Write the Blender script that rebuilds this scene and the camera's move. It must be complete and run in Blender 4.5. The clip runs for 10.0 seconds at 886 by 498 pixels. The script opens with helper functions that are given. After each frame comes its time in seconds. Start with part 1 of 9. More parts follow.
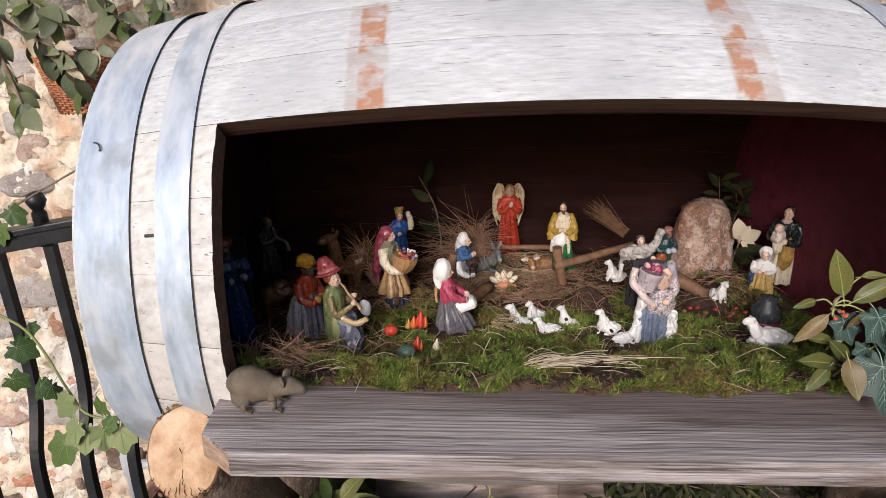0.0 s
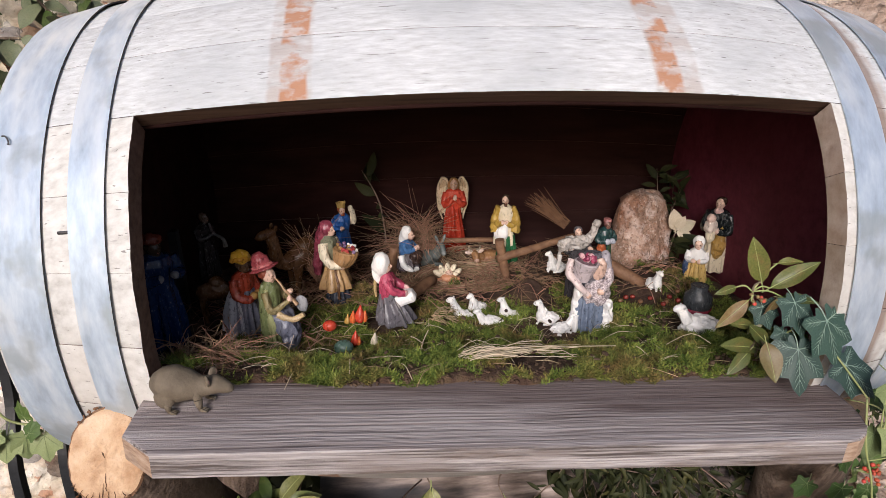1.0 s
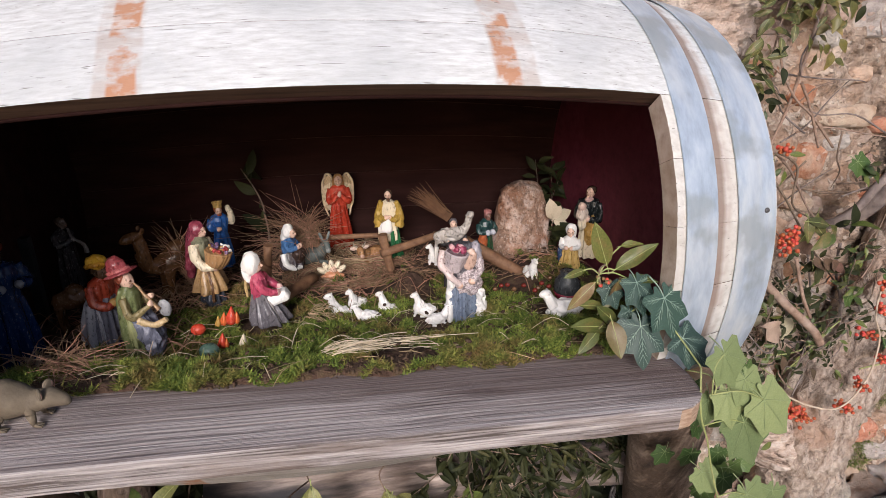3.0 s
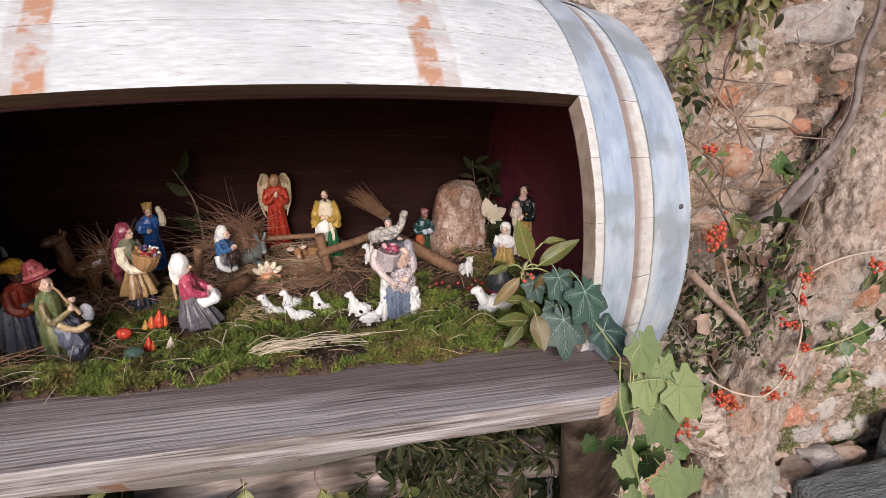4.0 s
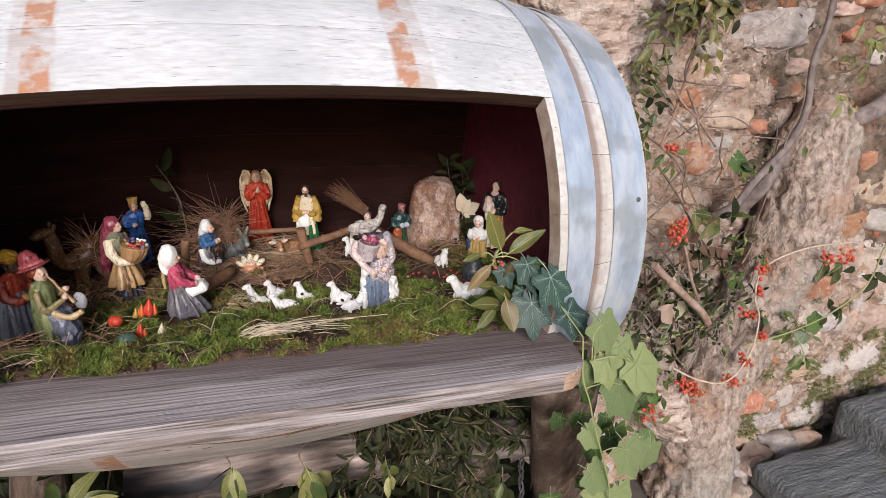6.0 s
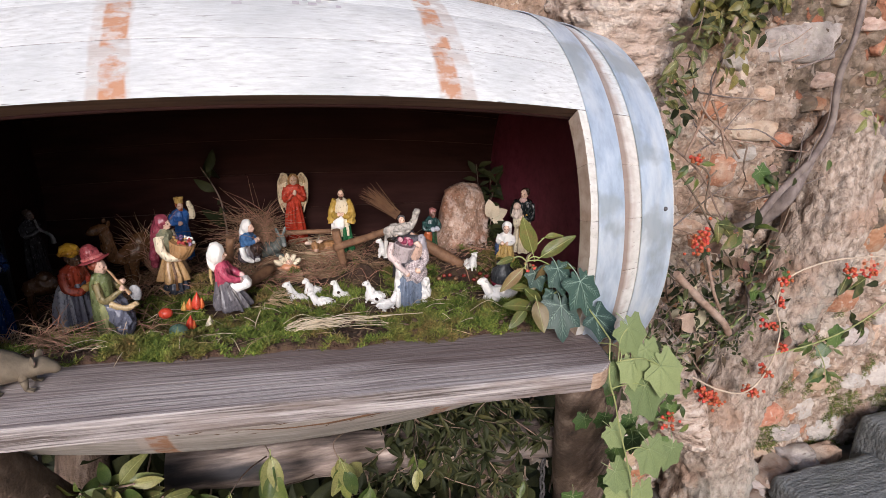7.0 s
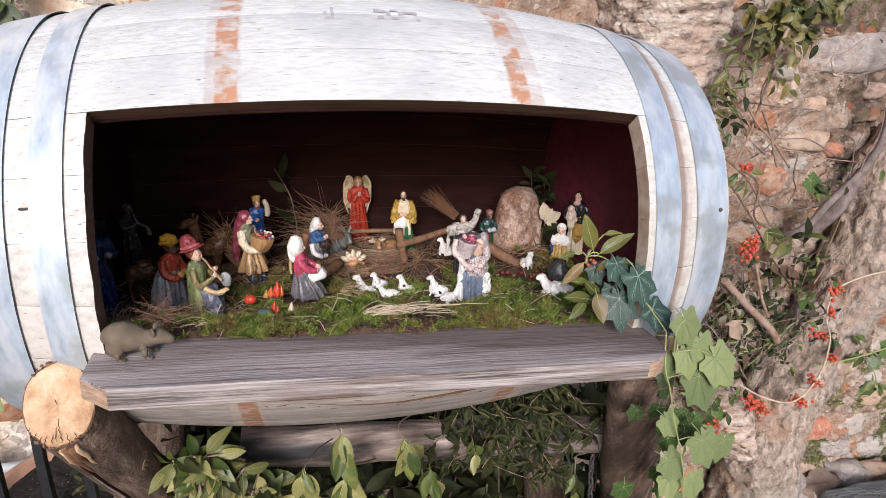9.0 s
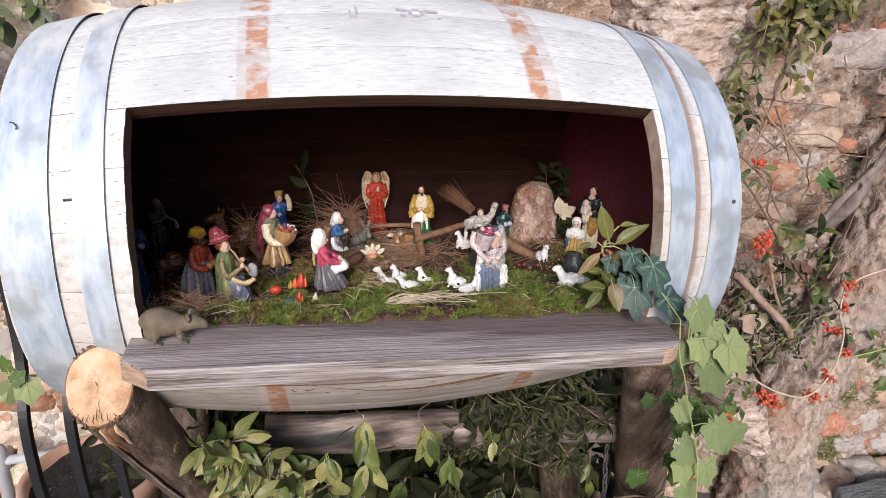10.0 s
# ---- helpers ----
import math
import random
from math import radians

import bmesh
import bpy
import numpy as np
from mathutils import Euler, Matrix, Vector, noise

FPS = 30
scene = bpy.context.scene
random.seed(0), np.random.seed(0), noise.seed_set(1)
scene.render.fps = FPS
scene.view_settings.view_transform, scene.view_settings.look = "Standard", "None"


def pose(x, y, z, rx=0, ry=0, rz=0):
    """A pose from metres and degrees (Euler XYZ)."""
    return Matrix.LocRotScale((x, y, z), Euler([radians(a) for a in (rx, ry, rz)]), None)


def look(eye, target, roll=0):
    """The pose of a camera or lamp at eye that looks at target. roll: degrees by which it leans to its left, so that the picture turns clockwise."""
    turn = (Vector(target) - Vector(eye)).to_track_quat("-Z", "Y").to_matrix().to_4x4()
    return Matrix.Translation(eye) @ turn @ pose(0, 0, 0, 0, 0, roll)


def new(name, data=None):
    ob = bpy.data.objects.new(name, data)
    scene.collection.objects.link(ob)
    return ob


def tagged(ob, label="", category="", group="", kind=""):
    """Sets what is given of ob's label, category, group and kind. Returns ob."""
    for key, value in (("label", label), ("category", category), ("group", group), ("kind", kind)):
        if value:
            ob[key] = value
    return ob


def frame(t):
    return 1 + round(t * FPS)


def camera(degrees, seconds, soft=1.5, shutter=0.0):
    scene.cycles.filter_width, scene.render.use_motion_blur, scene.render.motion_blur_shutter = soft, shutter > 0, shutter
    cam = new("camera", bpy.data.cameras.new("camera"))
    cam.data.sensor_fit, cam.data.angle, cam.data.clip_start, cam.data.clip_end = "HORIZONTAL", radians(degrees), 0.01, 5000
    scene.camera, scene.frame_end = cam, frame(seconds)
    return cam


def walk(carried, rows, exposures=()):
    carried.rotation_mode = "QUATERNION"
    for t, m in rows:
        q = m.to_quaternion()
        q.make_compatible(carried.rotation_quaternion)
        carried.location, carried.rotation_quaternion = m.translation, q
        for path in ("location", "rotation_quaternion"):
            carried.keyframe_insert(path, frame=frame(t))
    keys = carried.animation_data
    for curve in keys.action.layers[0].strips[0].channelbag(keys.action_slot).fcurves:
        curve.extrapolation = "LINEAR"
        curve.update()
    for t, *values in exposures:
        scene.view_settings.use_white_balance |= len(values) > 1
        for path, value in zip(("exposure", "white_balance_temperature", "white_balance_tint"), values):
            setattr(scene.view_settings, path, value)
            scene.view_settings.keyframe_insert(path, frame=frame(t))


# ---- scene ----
from mathutils import bvhtree

cam = camera(73.0, 10.0, soft=0.8)
PATH = [
    (0, (-0.128, -0.82, 1.28), (-0.11, 1.059, 0.596), -1.0),
    (0.5, (-0.114, -0.82, 1.278), (-0.029, 1.054, 0.583), -0.7),
    (1, (-0.097, -0.82, 1.277), (0.049, 1.047, 0.575), -0.5),
    (1.5, (-0.08, -0.823, 1.276), (0.126, 1.037, 0.571), -0.4),
    (2, (-0.063, -0.824, 1.275), (0.203, 1.026, 0.565), -0.2),
    (2.5, (-0.045, -0.828, 1.274), (0.279, 1.013, 0.562), -0.2),
    (4, (-0.001, -0.852, 1.275), (0.537, 0.939, 0.566), 0.8),
    (4.5, (0.003, -0.862, 1.275), (0.606, 0.91, 0.57), 1.4),
    (5, (0.001, -0.875, 1.277), (0.635, 0.885, 0.568), 1.6),
    (5.5, (-0.006, -0.888, 1.279), (0.625, 0.871, 0.567), 1.5),
    (7, (-0.053, -0.93, 1.292), (0.514, 0.858, 0.598), 2.2),
    (7.5, (-0.069, -0.943, 1.294), (0.472, 0.858, 0.613), 2.6),
    (8, (-0.085, -0.956, 1.297), (0.423, 0.857, 0.622), 2.7),
    (8.5, (-0.098, -0.967, 1.294), (0.377, 0.857, 0.625), 2.3),
    (9, (-0.111, -0.981, 1.29), (0.344, 0.85, 0.626), 2.0),
    (9.5, (-0.122, -0.998, 1.287), (0.315, 0.838, 0.625), 1.7),
    (10, (-0.13, -1.007, 1.287), (0.29, 0.832, 0.621), 1.6),
]
walk(cam, [(t, look(eye, target, roll)) for t, eye, target, roll in PATH], exposures=[(0.0, -0.06, 6350, 16), (2.5, 0.06, 6350, 16), (5.0, 0.09, 6290, 16), (10.0, 0.21, 6180, 16)])

# ---- light: a bright, thinly clouded sky and a very soft sun ----
world = bpy.data.worlds.new("sky")
scene.world = world
world.use_nodes = True
wn, wl = world.node_tree.nodes, world.node_tree.links
wn.clear()
sky = wn.new("ShaderNodeTexSky")
sky.sky_type, sky.sun_disc = "NISHITA", False
sky.sun_elevation, sky.sun_rotation = radians(25), radians(195)
sky.air_density, sky.dust_density, sky.ozone_density = 1.0, 3.0, 1.0
bg = wn.new("ShaderNodeBackground")
bg.inputs["Strength"].default_value = 0.12
wout = wn.new("ShaderNodeOutputWorld")
wl.new(sky.outputs[0], bg.inputs[0])
wl.new(bg.outputs[0], wout.inputs[0])
sun_data = bpy.data.lights.new("sun", "SUN")
sun_data.energy, sun_data.angle, sun_data.color = 2.85, radians(20), (1.0, 0.985, 0.965)
sun = new("sun", sun_data)
sun.matrix_world = look((-0.60, -2.22, 2.02), (0, 0, 0.95))


# ---- materials ----
def mat(name, cols, scale=(30, 30, 30), rough=0.7, bump=0.3, metal=0.0, detail=8.0, patch=None, patch_scale=5.0,
        patch_amount=0.5, rand=0.0, island=0.0, spec=0.4, patch_stretch=(1, 1, 1), patch2=None, patch2_scale=3.0, fine=None, dist=0.002, lo=0.3, hi=0.7, coat=0.0):
    """A surface with grain (stretched noise), larger patches and relief; rand and island vary it from piece to piece."""
    m = bpy.data.materials.new(name)
    m.use_nodes = True
    n, l = m.node_tree.nodes, m.node_tree.links
    b = n["Principled BSDF"]
    b.inputs["Roughness"].default_value, b.inputs["Metallic"].default_value = rough, metal
    b.inputs["Specular IOR Level"].default_value = spec
    b.inputs["Coat Weight"].default_value = coat
    tc = n.new("ShaderNodeTexCoord")
    mp = n.new("ShaderNodeMapping")
    mp.inputs["Scale"].default_value = scale
    l.new(tc.outputs["Object"], mp.inputs[0])
    nz = n.new("ShaderNodeTexNoise")
    nz.inputs["Scale"].default_value, nz.inputs["Detail"].default_value = 1.0, detail
    nz.inputs["Roughness"].default_value = 0.62
    l.new(mp.outputs[0], nz.inputs["Vector"])
    ramp = n.new("ShaderNodeValToRGB")
    el = ramp.color_ramp.elements
    for i, c in enumerate(cols):
        p = lo + (hi - lo) * i / max(1, len(cols) - 1)
        e = el[i] if i < 2 else el.new(p)
        e.position, e.color = p, (*c, 1)
    l.new(nz.outputs["Fac"], ramp.inputs[0])
    out = ramp.outputs[0]
    if patch:
        n2 = n.new("ShaderNodeTexNoise")
        n2.inputs["Scale"].default_value, n2.inputs["Detail"].default_value = patch_scale, 5
        mp2 = n.new("ShaderNodeMapping")
        mp2.inputs["Scale"].default_value = patch_stretch
        l.new(tc.outputs["Object"], mp2.inputs[0])
        l.new(mp2.outputs[0], n2.inputs["Vector"])
        r2 = n.new("ShaderNodeMapRange")
        r2.inputs[1].default_value, r2.inputs[2].default_value, r2.inputs[4].default_value = 0.48, 0.68, patch_amount
        l.new(n2.outputs["Fac"], r2.inputs[0])
        mx = n.new("ShaderNodeMix")
        mx.data_type = "RGBA"
        l.new(r2.outputs[0], mx.inputs[0])
        l.new(out, mx.inputs[6])
        mx.inputs[7].default_value = (*patch, 1)
        out = mx.outputs[2]
    if patch2:
        n4 = n.new("ShaderNodeTexNoise")
        n4.inputs["Scale"].default_value, n4.inputs["Detail"].default_value = patch2_scale, 7
        mp4 = n.new("ShaderNodeMapping")
        mp4.inputs["Location"].default_value = (3.7, 1.9, 5.3)
        l.new(tc.outputs["Object"], mp4.inputs[0])
        l.new(mp4.outputs[0], n4.inputs["Vector"])
        r4 = n.new("ShaderNodeMapRange")
        r4.inputs[1].default_value, r4.inputs[2].default_value, r4.inputs[4].default_value = 0.53, 0.62, 0.7
        l.new(n4.outputs["Fac"], r4.inputs[0])
        mx = n.new("ShaderNodeMix")
        mx.data_type = "RGBA"
        l.new(r4.outputs[0], mx.inputs[0])
        l.new(out, mx.inputs[6])
        mx.inputs[7].default_value = (*patch2, 1)
        out = mx.outputs[2]
    for amount, node, sock in ((rand, "ShaderNodeObjectInfo", "Random"), (island, "ShaderNodeNewGeometry", "Random Per Island")):
        if amount:
            src = n.new(node)
            hs = n.new("ShaderNodeHueSaturation")
            for k, (a, z) in (("Value", (1 - amount, 1 + amount)), ("Hue", (0.5 - amount * 0.06, 0.5 + amount * 0.06))):
                rr = n.new("ShaderNodeMapRange")
                rr.inputs[3].default_value, rr.inputs[4].default_value = (a, z) if k == "Value" else (z, a)
                l.new(src.outputs[sock], rr.inputs[0])
                l.new(rr.outputs[0], hs.inputs[k])
            l.new(out, hs.inputs["Color"])
            out = hs.outputs[0]
    l.new(out, b.inputs["Base Color"])
    if bump:
        bp = n.new("ShaderNodeBump")
        bp.inputs["Strength"].default_value, bp.inputs["Distance"].default_value = bump, dist
        h = nz.outputs["Fac"]
        if fine:
            n3 = n.new("ShaderNodeTexNoise")
            n3.inputs["Scale"].default_value, n3.inputs["Detail"].default_value = fine, 4
            l.new(tc.outputs["Object"], n3.inputs["Vector"])
            ad = n.new("ShaderNodeMath")
            ad.operation = "ADD"
            l.new(h, ad.inputs[0])
            l.new(n3.outputs["Fac"], ad.inputs[1])
            h = ad.outputs[0]
        l.new(h, bp.inputs["Height"])
        l.new(bp.outputs[0], b.inputs["Normal"])
    return m


def stave_material(name, cols, grain, patch, rand, stain, cover=0.42):
    """Weathered oak with fine cracks along the barrel and rust-brown bands where two hoops once sat."""
    m = mat(name, cols, grain, 0.8, 0.7, patch=patch, patch_scale=7, patch_amount=0.6, rand=rand, dist=0.0012, lo=0.22, hi=0.66)
    n, l = m.node_tree.nodes, m.node_tree.links
    b = n["Principled BSDF"]
    before = b.inputs["Base Color"].links[0].from_socket
    tc = n.new("ShaderNodeTexCoord")
    sep = n.new("ShaderNodeSeparateXYZ")
    l.new(tc.outputs["Object"], sep.inputs[0])

    def math_node(op, a, c):
        k = n.new("ShaderNodeMath")
        k.operation = op
        for i, v in enumerate((a, c)):
            if isinstance(v, float):
                k.inputs[i].default_value = v
            else:
                l.new(v, k.inputs[i])
        return k.outputs[0]

    def noise_node(scale, stretch=(1, 1, 1)):
        mp = n.new("ShaderNodeMapping")
        mp.inputs["Scale"].default_value = stretch
        l.new(tc.outputs["Object"], mp.inputs[0])
        k = n.new("ShaderNodeTexNoise")
        k.inputs["Scale"].default_value, k.inputs["Detail"].default_value = scale, 7
        l.new(mp.outputs[0], k.inputs["Vector"])
        return k.outputs["Fac"]

    def band(x0, half, soft):
        d = math_node("ABSOLUTE", math_node("SUBTRACT", sep.outputs[0], x0), 0.0)
        d = math_node("ADD", d, math_node("MULTIPLY", math_node("SUBTRACT", noise_node(30), 0.5), 0.007))
        r = n.new("ShaderNodeMapRange")
        r.inputs[1].default_value, r.inputs[2].default_value = half + soft, half - soft
        l.new(d, r.inputs[0])
        return r.outputs[0]

    wide = math_node("MAXIMUM", band(0.397, 0.010, 0.003), math_node("MAXIMUM", band(-0.191, 0.020, 0.0018), band(0.170, 0.023, 0.002)))
    core = math_node("MAXIMUM", band(-0.187, 0.0125, 0.0016), band(0.162, 0.0125, 0.002))
    lump = n.new("ShaderNodeMapRange")
    lump.inputs[1].default_value, lump.inputs[2].default_value = cover, cover + 0.08
    l.new(noise_node(34, (0.8, 1, 1)), lump.inputs[0])
    core = math_node("MULTIPLY", core, lump.outputs[0])
    flake = n.new("ShaderNodeMapRange")
    flake.inputs[1].default_value, flake.inputs[2].default_value, flake.inputs[3].default_value = 0.40, 0.52, 0.35
    l.new(noise_node(90, (0.6, 1, 1)), flake.inputs[0])
    core = math_node("MULTIPLY", core, flake.outputs[0])
    speck = n.new("ShaderNodeMapRange")
    speck.inputs[1].default_value, speck.inputs[2].default_value, speck.inputs[3].default_value = 0.44, 0.56, 0.3
    l.new(noise_node(60, (0.5, 1, 1)), speck.inputs[0])
    out = before
    for fac, col, amt in ((math_node("MULTIPLY", wide, speck.outputs[0]), (0.39, 0.325, 0.295), 0.65), (core, stain, 0.85), (band(0.391, 0.0070, 0.003), (0.19, 0.125, 0.095), 0.75)):
        mx = n.new("ShaderNodeMix")
        mx.data_type = "RGBA"
        l.new(math_node("MULTIPLY", fac, amt), mx.inputs[0])
        l.new(out, mx.inputs[6])
        mx.inputs[7].default_value = (*col, 1)
        out = mx.outputs[2]
    crack = n.new("ShaderNodeMapRange")
    crack.inputs[1].default_value, crack.inputs[2].default_value = 0.335, 0.305
    l.new(noise_node(1.0, (17, 430, 430)), crack.inputs[0])
    mx = n.new("ShaderNodeMix")
    mx.data_type = "RGBA"
    l.new(math_node("MULTIPLY", crack.outputs[0], 0.8), mx.inputs[0])
    l.new(out, mx.inputs[6])
    mx.inputs[7].default_value = (0.15, 0.14, 0.13, 1)
    l.new(mx.outputs[2], b.inputs["Base Color"])
    return m


OAK = stave_material("bleached_oak", [(0.30, 0.305, 0.305), (0.475, 0.485, 0.49), (0.56, 0.575, 0.585), (0.64, 0.655, 0.665)], (46, 250, 250), (0.40, 0.42, 0.435), 0.05, (0.40, 0.175, 0.080))
# browner underside oak, its colour also darkened for the plank's shadow
RAW_OAK = stave_material("unbleached_shaded_oak", [(0.085, 0.066, 0.054), (0.215, 0.190, 0.168), (0.285, 0.258, 0.235), (0.36, 0.33, 0.305)], (12, 190, 190), (0.17, 0.142, 0.12), 0.10, (0.26, 0.11, 0.045), 0.30)
CREAM_OAK = stave_material("cream_oak", [(0.30, 0.285, 0.265), (0.47, 0.455, 0.43), (0.56, 0.55, 0.525), (0.63, 0.62, 0.595)], (60, 170, 90), (0.47, 0.43, 0.385), 0.08, (0.43, 0.215, 0.115))
WINE = mat("wine_stained_oak", [(0.085, 0.016, 0.024), (0.135, 0.025, 0.037), (0.165, 0.035, 0.047)], (6, 60, 60), 0.7, 0.3, spec=0.2,
           patch=(0.085, 0.020, 0.024), patch_scale=4, rand=0.1)
# dark copy of WINE: stained staves, plus shade painted on the left head
WINE_DARK = mat("dark_stained_shaded_oak", [(0.016, 0.0058, 0.0050), (0.025, 0.0097, 0.0083), (0.036, 0.0148, 0.0127)], (5, 40, 40), 0.8, 0.15, spec=0.08,
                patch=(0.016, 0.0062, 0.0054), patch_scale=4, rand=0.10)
SAWN = mat("sawn_oak_edge", [(0.36, 0.265, 0.20), (0.50, 0.395, 0.315), (0.58, 0.48, 0.40)], (60, 60, 60), 0.85, 0.5,
           patch=(0.32, 0.20, 0.12), patch_scale=14, rand=0.12)
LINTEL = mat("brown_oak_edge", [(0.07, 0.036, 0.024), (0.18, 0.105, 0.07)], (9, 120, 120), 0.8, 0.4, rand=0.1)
ZINC = mat("galvanised_steel", [(0.36, 0.435, 0.53), (0.51, 0.60, 0.705), (0.67, 0.745, 0.825)], (70, 26, 26), 0.42, 0.05, metal=0.44, detail=10,
           patch=(0.76, 0.80, 0.83), patch_scale=1.0, patch_stretch=(34, 12, 12), patch_amount=0.8, patch2=(0.36, 0.405, 0.43), patch2_scale=13, rand=0.05, lo=0.28, hi=0.72)
IRON = mat("black_iron", [(0.012, 0.013, 0.015), (0.03, 0.032, 0.036)], (60, 60, 60), 0.38, 0.2, metal=0.2, fine=150)
RUSTY = mat("dark_nail", [(0.05, 0.05, 0.055), (0.16, 0.15, 0.15)], (200, 200, 200), 0.5, 0.2, metal=0.6)


def plank_material():
    """Grey weathered softwood: wavy grain lines of two widths running along the board, with long darker bands."""
    m = mat("weathered_plank", [(0.243, 0.194, 0.180), (0.405, 0.347, 0.329), (0.513, 0.455, 0.436), (0.594, 0.544, 0.531)], (3.5, 400, 400), 0.8, 0.8,
            patch=(0.115, 0.072, 0.062), patch_scale=1.0, patch_stretch=(1.4, 17, 17), patch_amount=0.46, dist=0.0018, lo=0.32, hi=0.62)
    n, l = m.node_tree.nodes, m.node_tree.links
    b = n["Principled BSDF"]
    tc, mp, bend, mixv = n.new("ShaderNodeTexCoord"), n.new("ShaderNodeMapping"), n.new("ShaderNodeTexNoise"), n.new("ShaderNodeMix")
    bend.inputs["Scale"].default_value, bend.inputs["Detail"].default_value = 7.0, 2
    mixv.data_type = "VECTOR"
    mixv.inputs[0].default_value = 0.012
    l.new(tc.outputs["Object"], bend.inputs["Vector"])
    l.new(tc.outputs["Object"], mixv.inputs[4])
    l.new(bend.outputs["Color"], mixv.inputs[5])
    mp.inputs["Scale"].default_value = (4.5, 330, 330)
    l.new(mixv.outputs[1], mp.inputs[0])
    nz = n.new("ShaderNodeTexNoise")
    nz.inputs["Scale"].default_value, nz.inputs["Detail"].default_value = 1.0, 6
    l.new(mp.outputs[0], nz.inputs["Vector"])
    r = n.new("ShaderNodeMapRange")
    r.inputs[1].default_value, r.inputs[2].default_value, r.inputs[3].default_value, r.inputs[4].default_value = 0.36, 0.50, 0.60, 0.0
    l.new(nz.outputs["Fac"], r.inputs[0])
    mx = n.new("ShaderNodeMix")
    mx.data_type = "RGBA"
    l.new(r.outputs[0], mx.inputs[0])
    l.new(b.inputs["Base Color"].links[0].from_socket, mx.inputs[6])
    mx.inputs[7].default_value = (0.065, 0.045, 0.042, 1)
    l.new(mx.outputs[2], b.inputs["Base Color"])
    # a damp, algae-dark strip, ragged along the moss, with shade mixed into its colour
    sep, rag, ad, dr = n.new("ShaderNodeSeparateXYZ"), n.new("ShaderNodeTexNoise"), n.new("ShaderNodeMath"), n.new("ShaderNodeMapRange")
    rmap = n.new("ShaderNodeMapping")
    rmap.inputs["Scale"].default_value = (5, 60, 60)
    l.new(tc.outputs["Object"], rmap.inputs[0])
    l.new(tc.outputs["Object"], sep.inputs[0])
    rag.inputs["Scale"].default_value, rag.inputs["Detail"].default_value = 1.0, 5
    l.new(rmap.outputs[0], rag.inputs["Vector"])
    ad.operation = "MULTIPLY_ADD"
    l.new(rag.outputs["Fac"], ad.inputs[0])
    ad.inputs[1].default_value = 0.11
    # tilt in x darkens the right end, the sunlight's falloff put into the colour
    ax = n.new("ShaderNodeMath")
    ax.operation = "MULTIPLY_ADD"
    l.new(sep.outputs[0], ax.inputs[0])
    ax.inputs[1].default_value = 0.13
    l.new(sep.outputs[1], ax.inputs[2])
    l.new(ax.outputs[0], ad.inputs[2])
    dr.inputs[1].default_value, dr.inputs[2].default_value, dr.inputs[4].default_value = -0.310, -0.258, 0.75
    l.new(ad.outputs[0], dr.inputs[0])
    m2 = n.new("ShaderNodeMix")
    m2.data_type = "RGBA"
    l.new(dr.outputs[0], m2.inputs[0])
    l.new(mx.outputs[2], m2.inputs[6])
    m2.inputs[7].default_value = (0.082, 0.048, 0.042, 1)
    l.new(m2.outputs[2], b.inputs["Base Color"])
    bp = n.new("ShaderNodeBump")
    bp.inputs["Strength"].default_value, bp.inputs["Distance"].default_value = 0.8, 0.0012
    l.new(nz.outputs["Fac"], bp.inputs["Height"])
    l.new(b.inputs["Normal"].links[0].from_socket, bp.inputs["Normal"])
    l.new(bp.outputs[0], b.inputs["Normal"])
    return m


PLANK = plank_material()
PLANK_WORN = mat("worn_plank_edge", [(0.085, 0.068, 0.062), (0.24, 0.212, 0.205), (0.34, 0.305, 0.297), (0.46, 0.42, 0.41)], (5, 330, 330), 0.8, 0.9, patch=(0.16, 0.118, 0.098), patch_scale=1.0, patch_stretch=(9, 70, 70), patch_amount=0.7, dist=0.003, lo=0.37, hi=0.62)
PLANK_END = mat("fresh_cut_plank_edge", [(0.20, 0.12, 0.075), (0.36, 0.245, 0.17), (0.50, 0.38, 0.29)], (60, 60, 240), 0.85, 0.7, patch=(0.22, 0.17, 0.14), patch_scale=30, patch_amount=0.8)
LOG_CUT = mat("fresh_pine_cut", [(0.34, 0.19, 0.10), (0.55, 0.37, 0.23), (0.66, 0.50, 0.35)], (34, 34, 34), 0.82, 0.4,
              patch=(0.44, 0.25, 0.13), patch_scale=30, patch_amount=0.5, dist=0.005, fine=330)
RUSTWOOD = mat("dark_crack_wood", [(0.06, 0.03, 0.016), (0.14, 0.07, 0.035)], (90, 90, 90), 0.9, 0.2)
LOG = mat("grey_brown_log", [(0.030, 0.018, 0.013), (0.10, 0.066, 0.047), (0.26, 0.195, 0.155)], (70, 14, 14), 0.85, 1.0,
          patch=(0.17, 0.12, 0.085), patch_scale=6, patch_stretch=(5, 1, 1), dist=0.004, fine=160)
GREYBEAM = mat("grey_weathered_beam", [(0.06, 0.048, 0.042), (0.24, 0.185, 0.160), (0.50, 0.41, 0.36)], (9, 70, 70), 0.85, 0.9,
               patch=(0.036, 0.036, 0.040), patch_amount=0.95, patch_scale=1.0, patch_stretch=(6, 16, 16), dist=0.004)
BARK = mat("flaky_bark", [(0.087, 0.061, 0.046), (0.258, 0.195, 0.154), (0.363, 0.290, 0.239), (0.460, 0.386, 0.331)], (60, 60, 30), 0.92, 1.0, detail=12,
           patch=(0.27, 0.265, 0.235), patch_scale=4, patch_amount=0.85, patch2=(0.33, 0.215, 0.155), patch2_scale=6, dist=0.005, fine=150, lo=0.30, hi=0.64)


